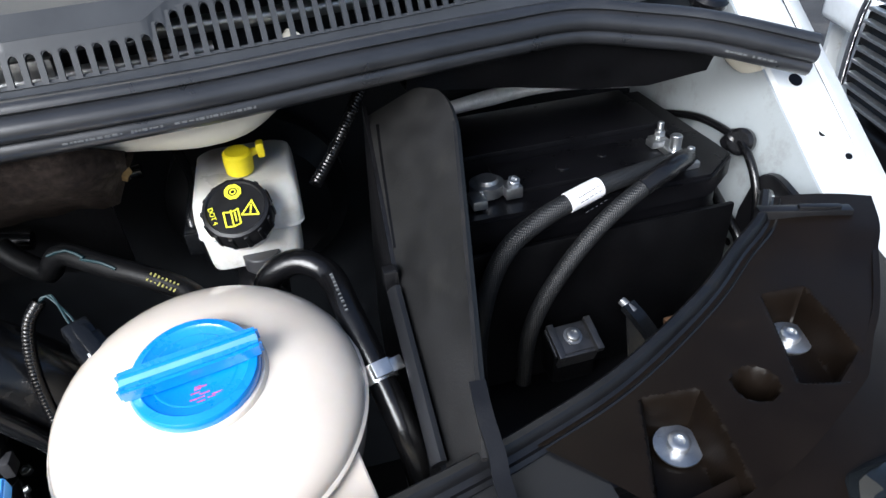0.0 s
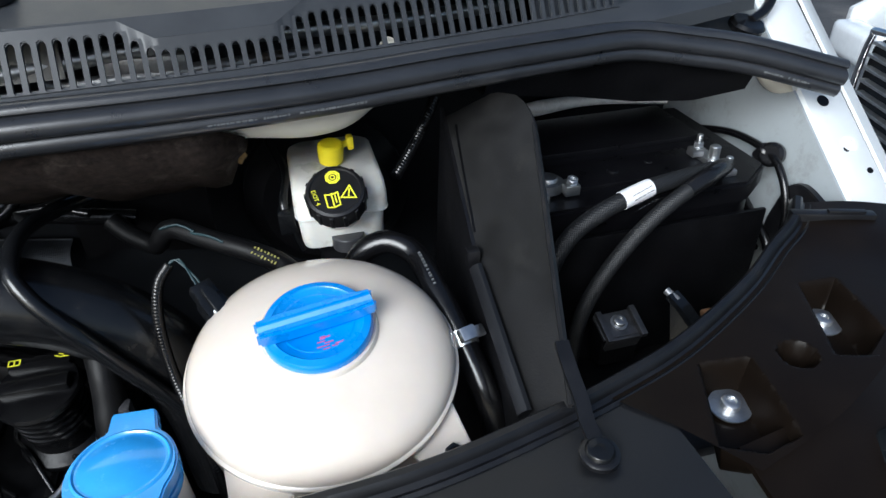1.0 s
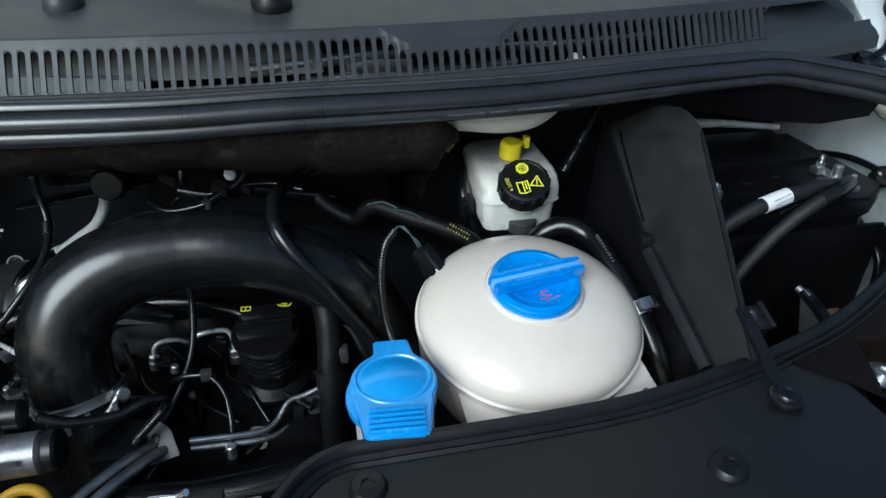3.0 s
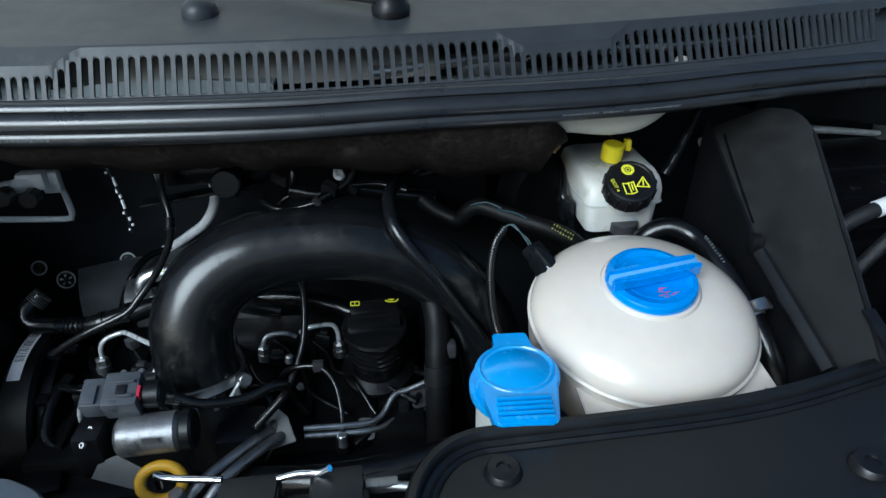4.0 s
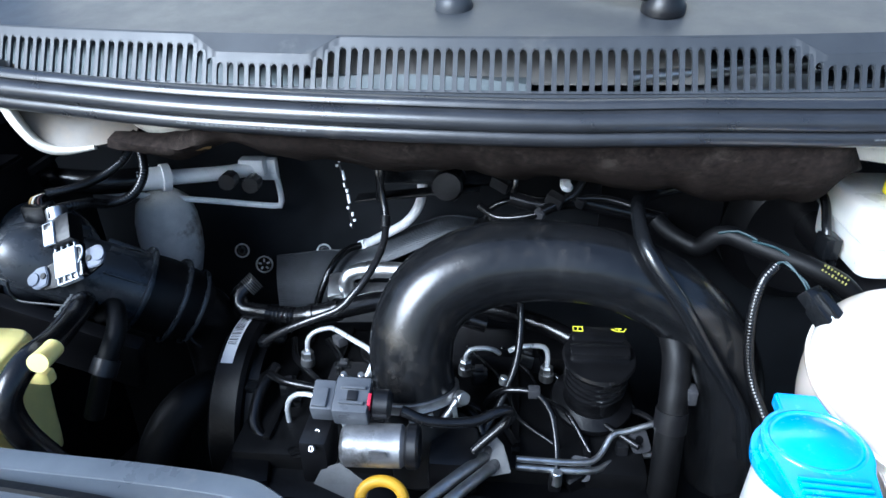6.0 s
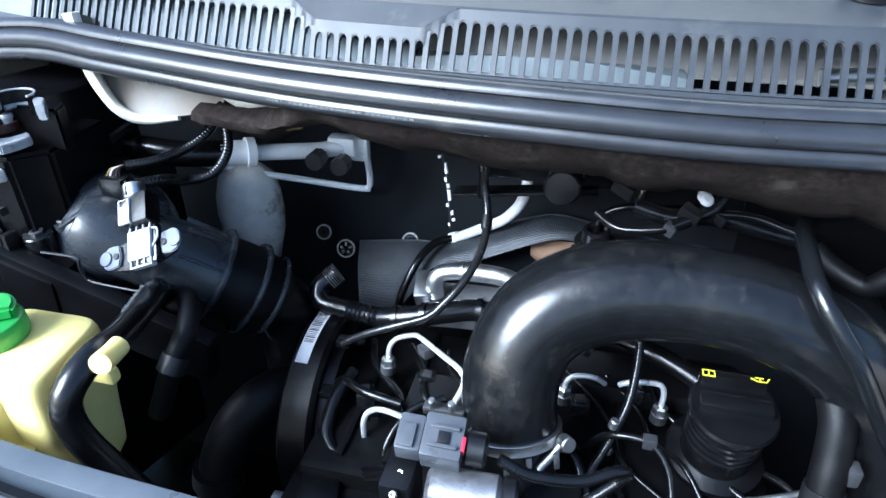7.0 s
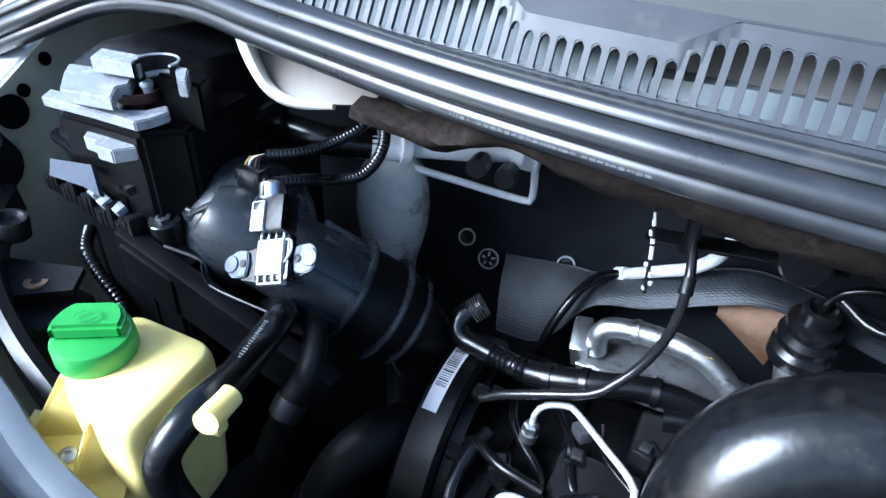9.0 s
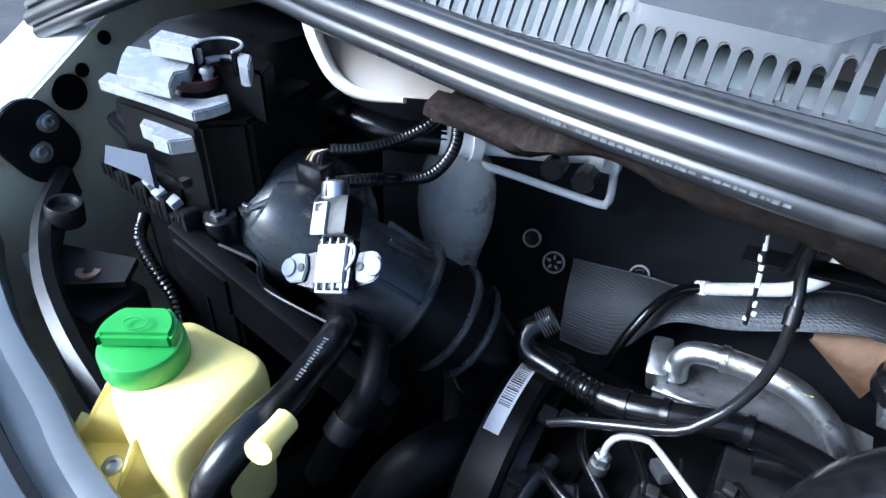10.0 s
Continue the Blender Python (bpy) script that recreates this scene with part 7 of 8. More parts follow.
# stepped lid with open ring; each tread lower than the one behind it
# the treads' pale grey carries a painted sky sheen; the risers stay plain black
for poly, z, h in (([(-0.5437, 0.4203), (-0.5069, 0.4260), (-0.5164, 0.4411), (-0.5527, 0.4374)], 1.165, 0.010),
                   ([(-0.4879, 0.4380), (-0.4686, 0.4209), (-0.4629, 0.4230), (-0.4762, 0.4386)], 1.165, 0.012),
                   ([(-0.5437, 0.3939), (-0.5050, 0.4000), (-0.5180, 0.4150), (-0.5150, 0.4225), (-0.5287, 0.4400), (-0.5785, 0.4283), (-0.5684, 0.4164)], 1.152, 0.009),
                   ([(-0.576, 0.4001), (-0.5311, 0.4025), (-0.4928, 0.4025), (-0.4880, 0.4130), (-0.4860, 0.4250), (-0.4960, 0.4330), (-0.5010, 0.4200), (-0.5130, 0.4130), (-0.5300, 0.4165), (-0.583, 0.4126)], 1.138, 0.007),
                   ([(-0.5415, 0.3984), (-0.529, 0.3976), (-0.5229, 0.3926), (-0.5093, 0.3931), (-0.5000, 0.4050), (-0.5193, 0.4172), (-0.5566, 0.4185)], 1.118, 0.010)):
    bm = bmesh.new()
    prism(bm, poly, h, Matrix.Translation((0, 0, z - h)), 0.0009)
    part("lid_step", bm, M["lid"], ab, "stepped lid with sky sheen in its colour")
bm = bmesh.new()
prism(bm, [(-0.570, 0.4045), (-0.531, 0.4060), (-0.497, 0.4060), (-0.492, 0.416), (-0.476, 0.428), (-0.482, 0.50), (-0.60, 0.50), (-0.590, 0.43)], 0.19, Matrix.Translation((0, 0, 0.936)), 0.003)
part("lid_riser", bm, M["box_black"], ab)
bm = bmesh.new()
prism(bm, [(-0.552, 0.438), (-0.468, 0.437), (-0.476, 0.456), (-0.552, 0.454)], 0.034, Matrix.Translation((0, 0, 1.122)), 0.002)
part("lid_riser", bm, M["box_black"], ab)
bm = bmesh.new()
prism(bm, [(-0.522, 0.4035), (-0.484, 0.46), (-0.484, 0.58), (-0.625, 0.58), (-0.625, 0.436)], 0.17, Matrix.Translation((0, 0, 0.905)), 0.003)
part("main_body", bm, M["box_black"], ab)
bm = bmesh.new()
sweep(bm, [(-0.002, -0.004), (0.0035, -0.004), (0.0035, 0.002), (-0.002, 0.002)], [(-0.486, 0.56, 1.112), (-0.486, 0.495, 1.106), (-0.500, 0.44, 1.092), (-0.518, 0.402, 1.081)], step=0.01)
part("seam_ridge", bm, M["matt"], ab)
RC = V(-0.5000, 0.4285, 1.165)
RE = V(-0.5185, 0.4310, 1.1430)
bm = bmesh.new()
RM = Matrix.Translation(RC + V(0.003, 0.004, 0))
lathe(bm, [(0.0132, -0.012), (0.0148, -0.012), (0.0148, 0.002), (0.0132, 0.002)], RM, 36, closed=True)
for f in [f for f in bm.faces if (f.calc_center_median() - RC).dot(V(0.3, -0.9, 0)) > 0.004]:
    bm.faces.remove(f)
part("ring", bm, M["shell"], ab)
bm = bmesh.new()
tube(bm, [RM @ V(0.014 * math.cos(radians(a)), 0.014 * math.sin(radians(a)), 0.0024) for a in range(-10, 205, 12)], 0.0010, 8, 0.003)
part("ring_edge", bm, M["lid"], ab)
bm = bmesh.new()
tube(bm, [RM @ V(0.0128 * math.cos(radians(a)), 0.0128 * math.sin(radians(a)), -0.0095) for a in range(0, 190, 12)], 0.0022, 8, 0.003)
part("ring_ledge", bm, M["lid"], ab)
bm = bmesh.new()
lathe(bm, [(0.0, 0.0), (0.0128, 0.0), (0.0128, 0.0025), (0.0140, 0.0025), (0.0140, -0.004), (0.0, -0.004)], Matrix.Translation(RE), 36)
part("recess", bm, M["red_brown"], ab, "dark red seat of the ring")
bm = bmesh.new()
lathe(bm, [(0.0, 0.008), (0.0040, 0.008), (0.0046, 0.0072), (0.0046, 0.0045), (0.0036, 0.004), (0.0036, -0.002)], Matrix.Translation(RE + V(0.006, 0.003, 0)), 20)
part("pin", bm, M["lid"], ab)
bm = bmesh.new()
slab(bm, [(-0.5881, 0.4025, 1.0866), (-0.5437, 0.4025, 1.0934), (-0.5313, 0.394, 1.0761), (-0.545, 0.394, 1.0795), (-0.5808, 0.394, 1.0789)], 0.004)
part("sloping_panel", bm, M["slope"], ab, "shiny sloping panel below the lid")
for i in range(15):
    f = i / 14
    p = V(-0.636, 0.424, 1.046).lerp(V(-0.508, 0.395, 1.052), f)
    bm = bmesh.new()
    box(bm, (0, 0, 0.003 * (i % 3)), (0.0065 + 0.003 * (i % 2), 0.011, 0.012 + 0.004 * (i % 3)), pose(p.x, p.y, p.z, 0, 0, -14), 0.0015)
    part("clip", bm, M["deep"], ab)
# three pale clips put highlights on the black clip row
for p in ((-0.552, 0.402, 1.070), (-0.542, 0.4, 1.066), (-0.528, 0.4, 1.064)):
    bm = bmesh.new()
    box(bm, (0, 0, 0), (0.009, 0.008, 0.006), pose(*p, 20, 0, -14), 0.001)
    part("clip", bm, M["lid"], ab)
bm = bmesh.new()
cyl(bm, (-0.4955, 0.4105, 1.04), (0, -0.1, 1), 0.0115, 0.022, 24, 0.001)
boss = part("boss", bm, M["satin"], ab)
bm = bmesh.new()
bolt(bm, (-0.4955, 0.4085, 1.060), (0, -0.1, 1), 0.006, 0.004)
part("screw", bm, M["grey_plastic"], boss)
bm = bmesh.new()
box(bm, (0, 0, 0), (0.19, 0.014, 0.06), frame_of((-0.438, 0.395, 1.001), (1, -0.02, -0.33), (0, -0.2, 1)), 0.003)
part("lower_ledge", bm, M["box_black"], ab)
# thin paler bead added to draw the highlight along the ledge
bm = bmesh.new()
tube(bm, [(-0.4722, 0.386, 1.0604), (-0.4426, 0.387, 1.0593), (-0.4417, 0.387, 1.0535), (-0.4401, 0.388, 1.0385), (-0.4107, 0.388, 1.0352), (-0.3832, 0.39, 1.0326)], 0.0011, 8)
part("ledge_highlight", bm, M["panel"], ab)
bm = bmesh.new()
box(bm, (0, 0, 0), (0.05, 0.03, 0.05), frame_of((-0.50, 0.402, 1.02), (1, -0.02, -0.33), (0, -0.2, 1)), 0.004)
part("ledge_end", bm, M["box_black"], ab)

# intake duct with air mass sensor
du = thing("intake_duct", (-0.39, 0.46, 0.95), "ribbed black intake duct from the filter box", "duct")
D0 = V(-0.4443, 0.4345, 1.0504)
dd = V(0.1436, 0.0824, -0.1211).normalized()
D1 = D0 + dd * 0.138
bm = bmesh.new()
lathe(bm, [(0.020, -0.034), (0.026, -0.026), (0.0295, -0.014), (0.031, 0.0), (0.0315, 0.02), (0.0335, 0.04), (0.0355, 0.065), (0.0375, 0.085), (0.0378, 0.0875)], axis(D0, dd), 48)
part("tube", bm, M["duct"], du)
bm = bmesh.new()
lathe(bm, [(0.0374, 0.0845), (0.0385, 0.1), (0.0385, 0.118), (0.0365, 0.13), (0.033, 0.142), (0.026, 0.15)], axis(D0, dd), 48)
part("sleeve", bm, M["dull_hose"], du, "dull black rubber sleeve")
for q, r in ((0.0834, 0.0432), (0.1175, 0.0430), (0.1375, 0.0385)):
    bm = bmesh.new()
    lathe(bm, [(0.031, -0.0022), (r, -0.0018), (r + 0.0006, 0), (r, 0.0018), (0.031, 0.0022)], axis(D0 + dd * q, dd), 48, closed=True)
    part("rib", bm, M["duct"], du)
for a in range(10, 370, 45):
    bm = bmesh.new()
    box(bm, (0.0355, 0, 0.064), (0.006, 0.0024, 0.040), axis(D0, dd, a), 0.001)
    part("long_rib", bm, M["duct"], du)
# round shoulder on the filter box behind the tube, with its screw lug
bm = bmesh.new()
bmesh.ops.create_uvsphere(bm, u_segments=48, v_segments=28, radius=0.052)
bmesh.ops.translate(bm, vec=(-0.470, 0.463, 1.037), verts=bm.verts)
part("shoulder", bm, M["duct"], du)
bm = bmesh.new()
tube(bm, [(-0.484, 0.427, 1.030), (-0.4824, 0.4237, 1.0649)], 0.0075, 14)
lug = part("screw_lug", bm, M["duct"], du)
bm = bmesh.new()
bolt(bm, (-0.4824, 0.4237, 1.0649), (0, -0.1, 1), 0.005, 0.003)
part("screw", bm, M["grey_plastic"], lug)
for a, b2 in ((V(-0.482, 0.424, 1.058), V(-0.452, 0.430, 1.078)), (V(-0.482, 0.424, 1.050), V(-0.462, 0.409, 1.012)), (V(-0.43, 0.432, 1.085), V(-0.405, 0.452, 1.07))):
    bm = bmesh.new()
    box(bm, (0, 0, 0), ((b2 - a).length, 0.004, 0.016), frame_of((a + b2) / 2, b2 - a, (0.2, -0.5, 0.8)), 0.001)
    part("web", bm, M["duct"], du)
bm = bmesh.new()
tube(bm, [(-0.343, 0.462, 0.962), (-0.336, 0.455, 0.954), (-0.330, 0.452, 0.950), (-0.328, 0.455, 0.945)], 0.0012, 8)
part("clip_wire", bm, M["matt"], du)
bm = bmesh.new()
tube(bm, [D1 + V(-0.006, -0.005, 0.005), D1 + V(0.01, 0.01, -0.03), D1 + V(0.02, 0.0, -0.12)], 0.030, 24)
part("lower_bend", bm, M["deep"], du)
ms = thing("air_mass_sensor", (-0.405, 0.41, 1.05), "pale air mass sensor with dark plug on the duct", "sensor")
SMm = frame_of((-0.397, 0.410, 1.058), (0.93, 0.1, 0.36), (-0.15, -0.72, 0.66))
bm = bmesh.new()
prism(bm, [(-0.030, -0.010), (-0.012, -0.013), (0.014, -0.013), (0.03, -0.008), (0.03, 0.009), (0.012, 0.011), (-0.014, 0.011), (-0.030, 0.008)], 0.004, SMm, 0.001)
part("base", bm, M["satin"], ms)
for s, c in ((-1, -0.029), (1, 0.026)):
    bm = bmesh.new()
    prism(bm, [(c + s * (0.002 + 0.0085 * math.cos(math.radians(a))), 0.0095 * math.sin(math.radians(a))) for a in range(-90, 91, 15)] + [(c - s * 0.007, 0.0085), (c - s * 0.009, 0.0), (c - s * 0.007, -0.0085)], 0.003, SMm @ Matrix.Translation((0, 0, 0.0035)), 0.0008)
    part("ear", bm, M["ear"], ms, "blue-grey screw ear")
    bm = bmesh.new()
    cyl(bm, SMm @ V(c + s * 0.0055, 0, 0.0065), SMm.to_3x3() @ V(0, 0, 1), 0.0058, 0.0012, 20, 0.0004)
    part("boss", bm, M["ear"], ms)
bm = bmesh.new()
box(bm, (0.004, 0.001, 0.007), (0.027, 0.030, 0.007), SMm, 0.001)
part("frame", bm, M["satin"], ms)
bm = bmesh.new()
box(bm, (0.004, 0.001, 0.0115), (0.021, 0.023, 0.004), SMm, 0.0006)
for i in range(4):
    box(bm, (-0.0055 + 0.0063 * i, -0.0125, 0.009), (0.0012, 0.006, 0.006), SMm, 0)
    box(bm, (-0.0055 + 0.0063 * i, 0.0140, 0.009), (0.0012, 0.005, 0.006), SMm, 0)
box(bm, (0.004, -0.0158, 0.009), (0.0205, 0.0012, 0.005), SMm, 0)
tube(bm, [SMm @ V(0.0145, 0.012, 0.011), SMm @ V(0.019, 0.011, 0.011), SMm @ V(0.0195, 0.004, 0.011), SMm @ V(0.0145, -0.003, 0.011)], 0.0008, 6, 0.002)
part("body", bm, M["pale_plastic"], ms)
bm = bmesh.new()
box(bm, (0.0055, 0.0285, 0.012), (0.024, 0.024, 0.016), SMm, 0.002)
pl = part("plug", bm, M["deep"], ms)
bm = bmesh.new()
box(bm, (-0.0015, 0.0265, 0.0205), (0.0105, 0.020, 0.003), SMm, 0.0008)
part("latch", bm, M["pale_plastic"], pl, "pale latch face")
bm = bmesh.new()
box(bm, (-0.0015, 0.033, 0.0216), (0.007, 0.005, 0.0016), SMm, 0.0004)
part("latch_window", bm, M["satin"], pl)
bm = bmesh.new()
cyl(bm, SMm @ V(0.002, 0.0385, 0.013), SMm.to_3x3() @ V(0, 1, 0.15), 0.0084, 0.0125, 20, 0.0015)
part("cap", bm, M["alu"], pl)
bm = bmesh.new()
box(bm, (0.002, 0.0450, 0.0220), (0.0015, 0.0115, 0.0016), SMm, 0)
part("groove", bm, M["satin"], pl)
for x in (-0.0245, 0.0215):
    bm = bmesh.new()
    lathe(bm, [(0, 0.0010), (0.0026, 0.0010), (0.0028, 0.0)], SMm @ Matrix.Translation((x, 0, 0.0064)), 16)
    part("hole", bm, M["deep"], ms)
bm = bmesh.new()
tube(bm, [SMm @ V(0.003, 0.050, 0.015), V(-0.400, 0.455, 1.098), V(-0.40, 0.48, 1.086), V(-0.384, 0.495, 1.088), V(-0.376, 0.51, 1.105), V(-0.384, 0.526, 1.128)], 0.0046, 12, ribs=(0.0028, 0.0004))
solo("corrugated_cable", bm, M["hose"], "black corrugated cable from the air mass sensor", "cable")
pg = thing("vacuum_valve", (-0.445, 0.455, 1.08), "small black valve with wire plug on the filter box", "valve")
bm = bmesh.new()
box(bm, (-0.446, 0.452, 1.085), (0.022, 0.018, 0.026), pose(0, 0, 0), 0.003)
box(bm, (-0.440, 0.435, 1.072), (0.03, 0.02, 0.006), pose(0, 0, 0), 0.002)
part("body", bm, M["satin"], pg)
for i, c in enumerate(("foam", "milky", "hose", "red_brown", "hose")):
    bm = bmesh.new()
    tube(bm, [(-0.452 + 0.003 * i, 0.450, 1.097), (-0.449 + 0.002 * i, 0.453, 1.103), (-0.44, 0.461, 1.104)], 0.0008, 6)
    part("wire", bm, M[c], pg)
bm = bmesh.new()
tube(bm, [(-0.442, 0.461, 1.103), (-0.425, 0.475, 1.103), (-0.41, 0.495, 1.106), (-0.395, 0.51, 1.116), (-0.388, 0.526, 1.13)], 0.0044, 12, ribs=(0.0028, 0.0004))
solo("corrugated_cable", bm, M["hose"], "black corrugated cable from the valve plug", "cable")

# air conditioning lines
ac = thing("air_conditioning_line", (-0.38, 0.6, 1.04), "silver aluminium air conditioning pipe with crimp collar and black caps", "pipe")
bm = bmesh.new()
tube(bm, [(-0.428, 0.552, 1.078), (-0.39, 0.582, 1.071), (-0.345, 0.615, 1.064), (-0.32, 0.63, 1.064)], 0.0082, 16)
part("pipe", bm, M["ac_alu"], ac)
bm = bmesh.new()
tube(bm, [(-0.418, 0.559, 1.0765), (-0.398, 0.575, 1.073)], 0.0122, 18)
tube(bm, [(-0.399, 0.574, 1.0732), (-0.393, 0.5795, 1.072)], 0.0148, 18)
part("crimp_collar", bm, M["ac_alu"], ac)
bm = bmesh.new()
tube(bm, [(-0.415, 0.562, 1.076), (-0.443, 0.541, 1.081), (-0.48, 0.535, 1.085), (-0.53, 0.54, 1.085), (-0.6, 0.56, 1.07)], 0.0125, 16)
part("hose", bm, M["hose"], ac)
bm = bmesh.new()
tube(bm, [(-0.508, 0.538, 1.086), (-0.524, 0.54, 1.085)], 0.0138, 18)
part("band", bm, M["steel"], ac)
for p in ((-0.312, 0.610, 1.057), (-0.336, 0.606, 1.062)):
    bm = bmesh.new()
    dq = V(0.1, -0.95, 0.1)
    prism(bm, [((0.0085 + 0.0009 * (i % 3 == 0)) * math.cos(math.pi * i / 15), (0.0085 + 0.0009 * (i % 3 == 0)) * math.sin(math.pi * i / 15)) for i in range(30)], 0.02, axis(p, dq), 0.0006)
    part("valve_cap", bm, M["black"], ac)
bm = bmesh.new()
box(bm, (-0.32, 0.632, 1.066), (0.03, 0.018, 0.02), ID, 0.004)
box(bm, (-0.305, 0.640, 1.06), (0.02, 0.012, 0.026), ID, 0.004)
part("block", bm, M["ac_alu"], ac)
al = thing("thin_coolant_line", (-0.36, 0.63, 1.01), "slim silver pipe with a right-angle bend", "pipe")
bm = bmesh.new()
tube(bm, [(-0.306, 0.645, 1.055), (-0.303, 0.652, 1.045), (-0.302, 0.655, 1.018), (-0.304, 0.655, 1.009), (-0.312, 0.653, 1.007), (-0.38, 0.633, 1.021), (-0.44, 0.615, 1.033), (-0.52, 0.595, 1.05)], 0.0036, 12)
part("pipe", bm, M["ac_alu"], al)

# ---- power steering reservoir ----
pr = thing("steering_fluid_reservoir", (-0.405, 0.305, 0.94), "pale yellow steering fluid reservoir with green screw cap", "reservoir")
top = [V(-0.455, 0.340, 0), V(-0.387, 0.341, 0), V(-0.379, 0.266, 0), V(-0.447, 0.280, 0)]
mid = sum(top, V(0, 0, 0)) / 4


def tank_ring(scale, z, soft):
    """One level of the reservoir: its four-cornered outline with rounded corners."""
    pts = [mid + (c - mid) * scale for c in top]
    out = []
    for i in range(4):
        c, a, b = pts[i], pts[i - 1], pts[(i + 1) % 4]
        p0, p1 = c + (a - c).normalized() * soft, c + (b - c).normalized() * soft
        for k in range(6):
            f = k / 5
            q = p0 * (1 - f) ** 2 + c * 2 * f * (1 - f) + p1 * f * f
            out.append(V(q.x, q.y, z))
    return out


bm = bmesh.new()
rings = [[bm.verts.new(p) for p in tank_ring(sc, z, so)] for sc, z, so in ((0.72, 0.93, 0.010), (0.84, 0.938, 0.011), (0.88, 0.950, 0.012), (0.93, 0.975, 0.012), (0.985, 0.998, 0.012), (1.0, 1.010, 0.012), (1.0, 1.034, 0.012), (0.985, 1.041, 0.012), (0.955, 1.0452, 0.013), (0.91, 1.0470, 0.013))]
for a, b in zip(rings, rings[1:]):
    for i in range(len(a)):
        j = (i + 1) % len(a)
        bm.faces.new((a[i], a[j], b[j], b[i]))
bm.faces.new(rings[0][::-1])
bm.faces.new(rings[-1])
bmesh.ops.recalc_face_normals(bm, faces=bm.faces[:])
part("body", bm, M["yellowish"], pr, sharp=70)
bm = bmesh.new()
lathe(bm, [(0.019, -0.012), (0.019, 0.004), (0.017, 0.006)], axis((-0.4405, 0.3045, 1.047), (-0.04, -0.08, 1)), 32)
part("neck", bm, M["yellowish"], pr)
GM = frame_of((-0.4415, 0.3045, 1.050), (0.85, 0.53, 0), (-0.04, -0.08, 1))
bm = bmesh.new()
lathe(bm, [(0.0, -0.003), (0.0205, -0.003), (0.0218, -0.002), (0.0222, 0.0), (0.0218, 0.010), (0.0208, 0.0118), (0.0190, 0.0125), (0.0, 0.012)], GM, 48)
gc = part("screw_cap", bm, M["green"], pr, "bright green screw cap")
bm = bmesh.new()
outl = [(0.0205 * math.cos(radians(a)), 0.0205 * math.sin(radians(a))) for a in list(range(-16, 57, 6)) + list(range(124, 197, 6))]
prism(bm, [(x * 0.95, y * 0.95) for x, y in outl], 0.010, GM @ Matrix.Translation((0, 0.0, 0.0115)), 0.0022)
part("grip", bm, M["green"], gc)
bm = bmesh.new()
lathe(bm, [(0.0046, 0.0238), (0.0056, 0.0238), (0.0056, 0.0242), (0.0046, 0.0242)], GM @ Matrix.Translation((0, 0.001, 0)) @ Matrix.Diagonal((1.2, 0.8, 1, 1)), 24, closed=True)
part("mark", bm, M["green"], gc)
for q in ([(-0.453, 0.290, 1.036), (-0.4575, 0.286, 1.034), (-0.482, 0.268, 0.985), (-0.440, 0.292, 0.985)], [(-0.414, 0.278, 1.035), (-0.4165, 0.272, 1.033), (-0.430, 0.255, 0.985), (-0.405, 0.285, 0.985)]):
    bm = bmesh.new()
    slab(bm, q, 0.004)
    part("gusset", bm, M["yellowish"], pr)
bm = bmesh.new()
slab(bm, [(-0.495, 0.285, 0.984), (-0.42, 0.295, 0.984), (-0.395, 0.262, 0.981), (-0.425, 0.244, 0.978), (-0.485, 0.262, 0.98)], 0.006)
part("foot", bm, M["yellowish"], pr)
bm = bmesh.new()
bolt(bm, (-0.4495, 0.2717, 0.983), (0, -0.2, 1), 0.006, 0.006, 0.0095)
part("bolt", bm, M["zinc"], pr)
for i in range(3):
    bm = bmesh.new()
    cyl(bm, V(-0.3825, 0.318, 1.032).lerp(V(-0.379, 0.285, 1.030), i / 2), (1, 0, 0.3), 0.0010, 0.001, 8)
    part("level_pip", bm, M["yellowish"], pr)
bm = bmesh.new()
tube(bm, [(-0.347, 0.29, 1.0553), (-0.3496, 0.301, 1.0525), (-0.3512, 0.312, 1.0514)], 0.0070, 16)
box(bm, (-0.366, 0.306, 1.030), (0.022, 0.009, 0.011), ID, 0.003)
part("hose_holder", bm, M["yellowish"], pr)
sh = thing("steering_hose", (-0.37, 0.3, 0.98), "black steering fluid hose bent round the reservoir", "hose")
bm = bmesh.new()
tube(bm, [(-0.325, 0.285, 0.89), (-0.338, 0.280, 0.945), (-0.351, 0.276, 0.978), (-0.3600, 0.273, 1.000), (-0.3645, 0.272, 1.017), (-0.3656, 0.273, 1.0305), (-0.3643, 0.277, 1.040), (-0.3618, 0.2875, 1.0480), (-0.3602, 0.302, 1.0511), (-0.3627, 0.325, 1.0467), (-0.3682, 0.352, 1.0437), (-0.372, 0.378, 1.045), (-0.395, 0.405, 1.022), (-0.42, 0.42, 1.0)], 0.0095, 16)
part("hose", bm, M["hose"], sh)
bm = bmesh.new()
rnd = random.Random(14)
for i in range(15):
    p = V(-0.3505, 0.322, 1.0712).lerp(V(-0.3565, 0.352, 1.0712), i / 15)
    box(bm, (0, 0, 0), (rnd.uniform(0.0012, 0.003), 0.0009, 0.0003), frame_of(p, (1, 0, 0), (0, 0, 1)), 0)
tagged(part("printing", bm, M["print_white"], sh, "faded white printing"), kind="stuff")
bm = bmesh.new()
tube(bm, [(-0.365, 0.34, 0.96), (-0.352, 0.352, 1.0), (-0.345, 0.37, 1.025), (-0.36, 0.395, 1.03), (-0.385, 0.41, 1.01)], 0.008, 14)
rt = thing("return_hose", (-0.365, 0.34, 0.96), "black return hose behind the steering hose", "hose")
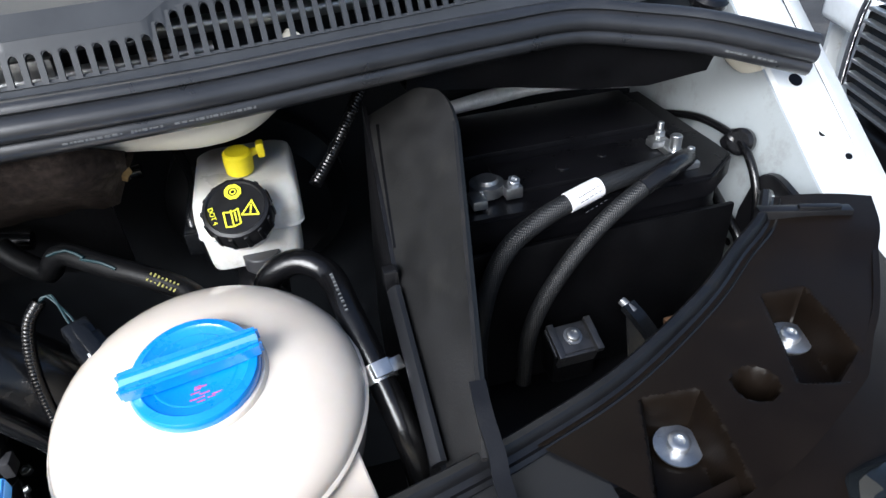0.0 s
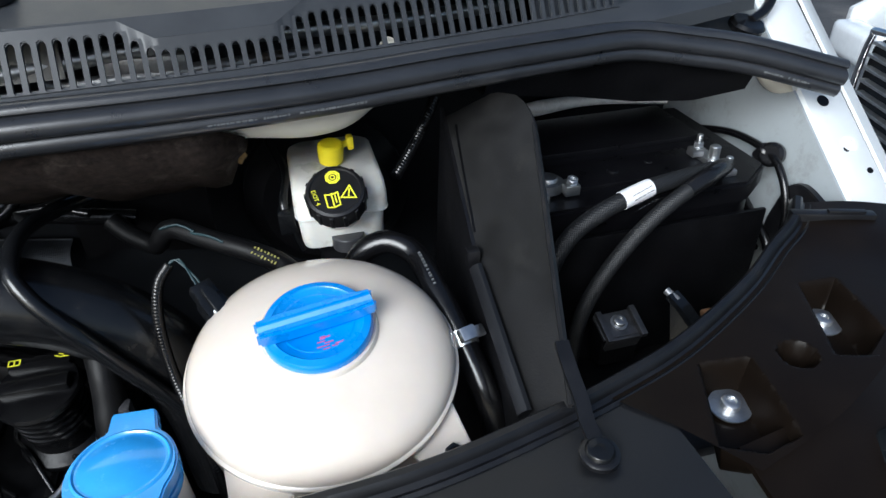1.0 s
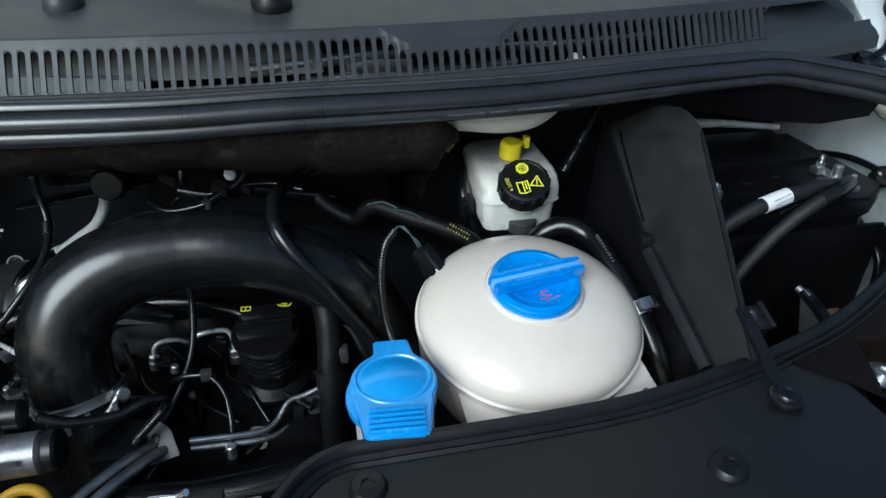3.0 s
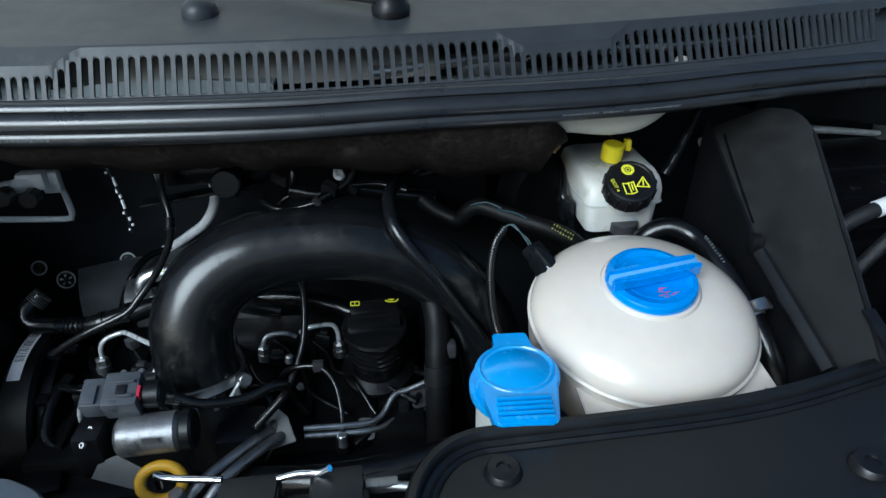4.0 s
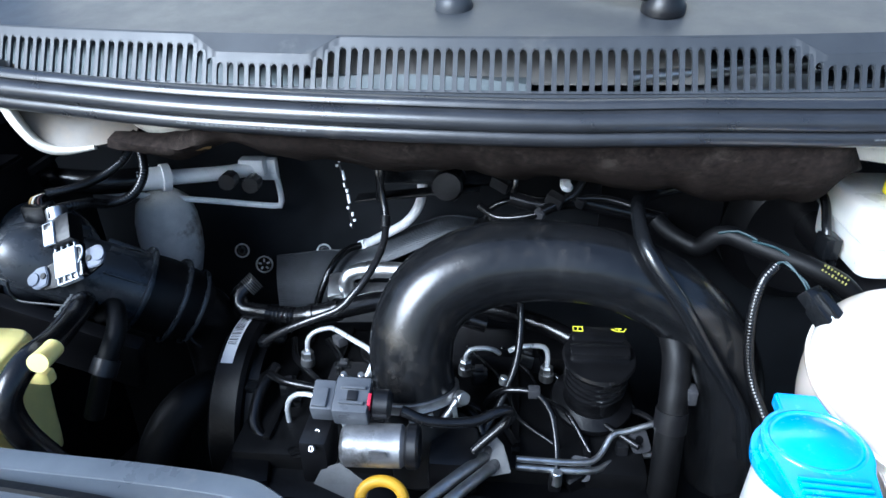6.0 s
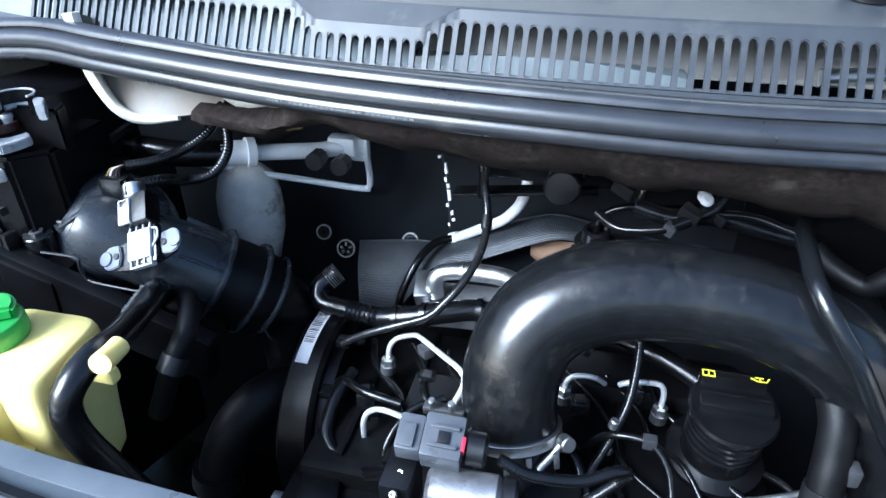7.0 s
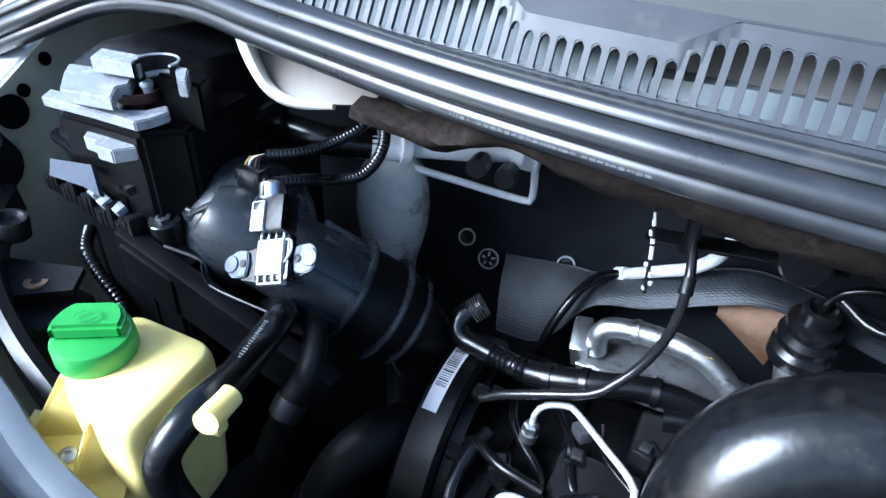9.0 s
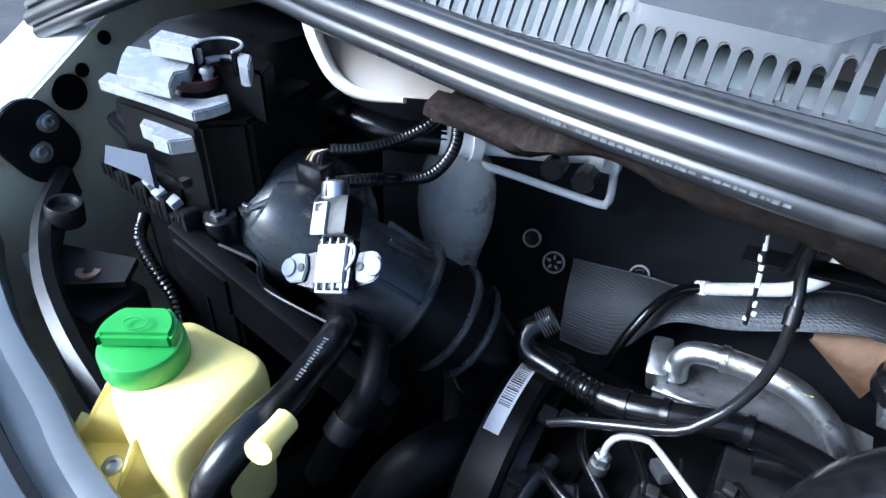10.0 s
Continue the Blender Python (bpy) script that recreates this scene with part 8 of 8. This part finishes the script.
part("hose", bm, M["dull_hose"], rt)
bm = bmesh.new()
tube(bm, [(-0.353, 0.349, 0.996), (-0.350, 0.357, 1.006)], 0.0105, 14)
part("clamp", bm, M["black"], rt)
bm = bmesh.new()
tube(bm, [(-0.295, 0.50, 0.875), (-0.312, 0.46, 0.895), (-0.338, 0.42, 0.898), (-0.36, 0.395, 0.86), (-0.375, 0.387, 0.78), (-0.378, 0.385, 0.68)], 0.021, 24)
rdh = thing("radiator_hose", (-0.378, 0.385, 0.68), "thick black hose falling into the dark bay", "hose")
part("hose", bm, M["dull_hose"], rdh)
bm = bmesh.new()
tube(bm, [(-0.366, 0.3885, 0.845), (-0.369, 0.387, 0.828)], 0.0232, 24)
part("clamp", bm, M["black"], rdh)
bm = bmesh.new()
tube(bm, [(-0.62, 0.43, 1.0), (-0.60, 0.41, 0.998), (-0.575, 0.40, 0.985), (-0.556, 0.398, 0.965), (-0.552, 0.395, 0.93)], 0.0055, 12, ribs=(0.004, 0.0012))
solo("corrugated_cable", bm, M["hose"], "black corrugated cable behind the steering reservoir", "cable")
fb = thing("fuse_bracket", (-0.6, 0.37, 0.95), "dusty black bracket beside the filter box", "bracket")
bm = bmesh.new()
slab(bm, [(-0.655, 0.37, 0.992), (-0.585, 0.395, 0.99), (-0.575, 0.375, 0.985), (-0.625, 0.335, 0.985), (-0.66, 0.35, 0.99)], 0.006)
box(bm, (-0.61, 0.365, 0.95), (0.07, 0.05, 0.05), ID, 0.004)
part("plate", bm, M["matt"], fb)
bm = bmesh.new()
lathe(bm, [(0.004, 0), (0.009, 0), (0.009, 0.002), (0.004, 0.002)], axis((-0.604, 0.366, 0.992), (0, 0, 1)), 20, closed=True)
part("washer", bm, M["brown_sheet"], fb)
tr = thing("lamp_trim", (-0.6, 0.33, 0.97), "dusty grey curved trim beside the front panel", "trim")
bm = bmesh.new()
sweep(bm, [(-0.008, -0.02), (0.008, -0.02), (0.007, 0.004), (0.0, 0.008), (-0.007, 0.004)], [(-0.70, 0.42, 1.02), (-0.66, 0.375, 1.015), (-0.60, 0.335, 1.01), (-0.54, 0.31, 1.0), (-0.49, 0.297, 0.985)], step=0.01)
part("strip", bm, M["black"], tr)
for p in ((-0.648, 0.384, 1.012),):
    bm = bmesh.new()
    lathe(bm, [(0, 0.010), (0.008, 0.011), (0.0105, 0.0165), (0.0125, 0.017), (0.0138, 0.014), (0.014, 0)], axis(p, (0.15, 0.1, 0.95)), 24)
    part("cup", bm, M["black"], tr)

# ---- a parked car beyond the right wing ----
pc = thing("parked_car", (2.6, 1.3, 0), "white parked car with chrome-slatted black grille", "car")
fd = V(-0.96, 0.28, 0).normalized()
sd = V(-0.28, -0.96, 0).normalized()
PM = Matrix.Translation((2.25, 1.72, 0.0)) @ Matrix((sd, -fd, V(0, 0, 1))).transposed().to_4x4()
# in this pose x runs along the car's front, y to its rear, z up
bm = bmesh.new()
rows = []
for k, (y, z, w) in enumerate(((0.0, 0.30, 0.98), (-0.03, 0.45, 1.0), (-0.02, 0.72, 1.0), (0.06, 0.84, 0.98), (0.3, 0.92, 0.97), (0.75, 0.99, 0.95), (1.0, 1.03, 0.93))):
    rows.append([PM @ V(0.55 + (x - 0.55) * w, y + 0.12 * abs((x - 0.55) / 0.9) ** 3, z - 0.03 * abs((x - 0.55) / 0.9) ** 2) for x in [-0.33 + 0.088 * i for i in range(21)]])
loft(bm, rows, 0.01)
part("bonnet_and_front", bm, M["white_paint"], pc)
for x in (-0.34, 1.44):
    bm = bmesh.new()
    prism(bm, [(0.03, 0.3), (0.03, 0.74), (0.3, 0.88), (1.0, 1.0), (1.6, 1.02), (3.6, 1.0), (4.0, 0.9), (4.05, 0.35), (3.5, 0.25), (0.4, 0.25)], 0.03, PM @ Matrix(((0, 0, 1, x - 0.015), (1, 0, 0, 0), (0, 1, 0, 0), (0, 0, 0, 1))), 0.004)
    part("side_panel", bm, M["white_paint"], pc)
bm = bmesh.new()
box(bm, (0.55, 2.6, 1.2), (1.45, 2.2, 0.42), PM, 0.15, 4)
part("cabin", bm, M["dark_glass"], pc)
bm = bmesh.new()
box(bm, (0.55, 2.4, 0.7), (1.72, 3.2, 0.55), PM, 0.08, 3)
part("body", bm, M["white_paint"], pc)
for x in (-0.28, 1.38):
    for y in (0.75, 3.2):
        bm = bmesh.new()
        lathe(bm, [(0.2, -0.09), (0.3, -0.1), (0.32, -0.07), (0.32, 0.07), (0.3, 0.1), (0.2, 0.09)], PM @ Matrix.Translation((x, y, 0.32)) @ pose(0, 0, 0, 0, 90, 0), 28, closed=True)
        lathe(bm, [(0, 0.05), (0.2, 0.07)], PM @ Matrix.Translation((x, y, 0.32)) @ pose(0, 0, 0, 0, 90, 0), 28)
        part("wheel", bm, M["tyre"], pc)
gr = bmesh.new()
prism(gr, [(0.0, 0.48), (0.05, 0.40), (0.55, 0.38), (0.85, 0.42), (0.9, 0.5), (0.86, 0.72), (0.55, 0.76), (0.06, 0.73), (0.02, 0.70)], 0.03, PM @ Matrix(((1, 0, 0, 0.0), (0, 0, 1, -0.062), (0, 1, 0, 0), (0, 0, 0, 1))), 0.004)
grl = part("grille", gr, M["deep"], pc, "black grille with chrome slats")
for i in range(8):
    bm = bmesh.new()
    box(bm, (0.45, -0.074, 0.425 + 0.042 * i), (0.82 - 0.02 * (i in (0, 7)), 0.026, 0.011), PM @ pose(0, 0, 0), 0.003)
    part("slat", bm, M["zinc"], grl)
for x in (0.47,):
    bm = bmesh.new()
    lathe(bm, [(0.042, -0.006), (0.052, -0.006), (0.052, 0.006), (0.042, 0.006)], PM @ Matrix.Translation((x, -0.092, 0.62)) @ pose(0, 0, 0, 90, 0, 0), 36, closed=True)
    part("badge", bm, M["chrome"], grl, "plain chrome ring")
bm = bmesh.new()
tube(bm, [PM @ V(*p) for p in ((-0.005, -0.07, 0.45), (-0.008, -0.07, 0.60), (0.01, -0.07, 0.725), (0.06, -0.07, 0.752), (0.5, -0.07, 0.775), (0.85, -0.07, 0.745))], 0.012)
part("surround", bm, M["chrome"], grl)
bm = bmesh.new()
box(bm, (-0.16, -0.01, 0.66), (0.24, 0.10, 0.12), PM, 0.03, 3)
part("headlight", bm, M["lens"], pc)
bm = bmesh.new()
box(bm, (0.5, -0.04, 0.30), (1.3, 0.08, 0.16), PM, 0.02, 3)
part("lower_intake", bm, M["deep"], pc)
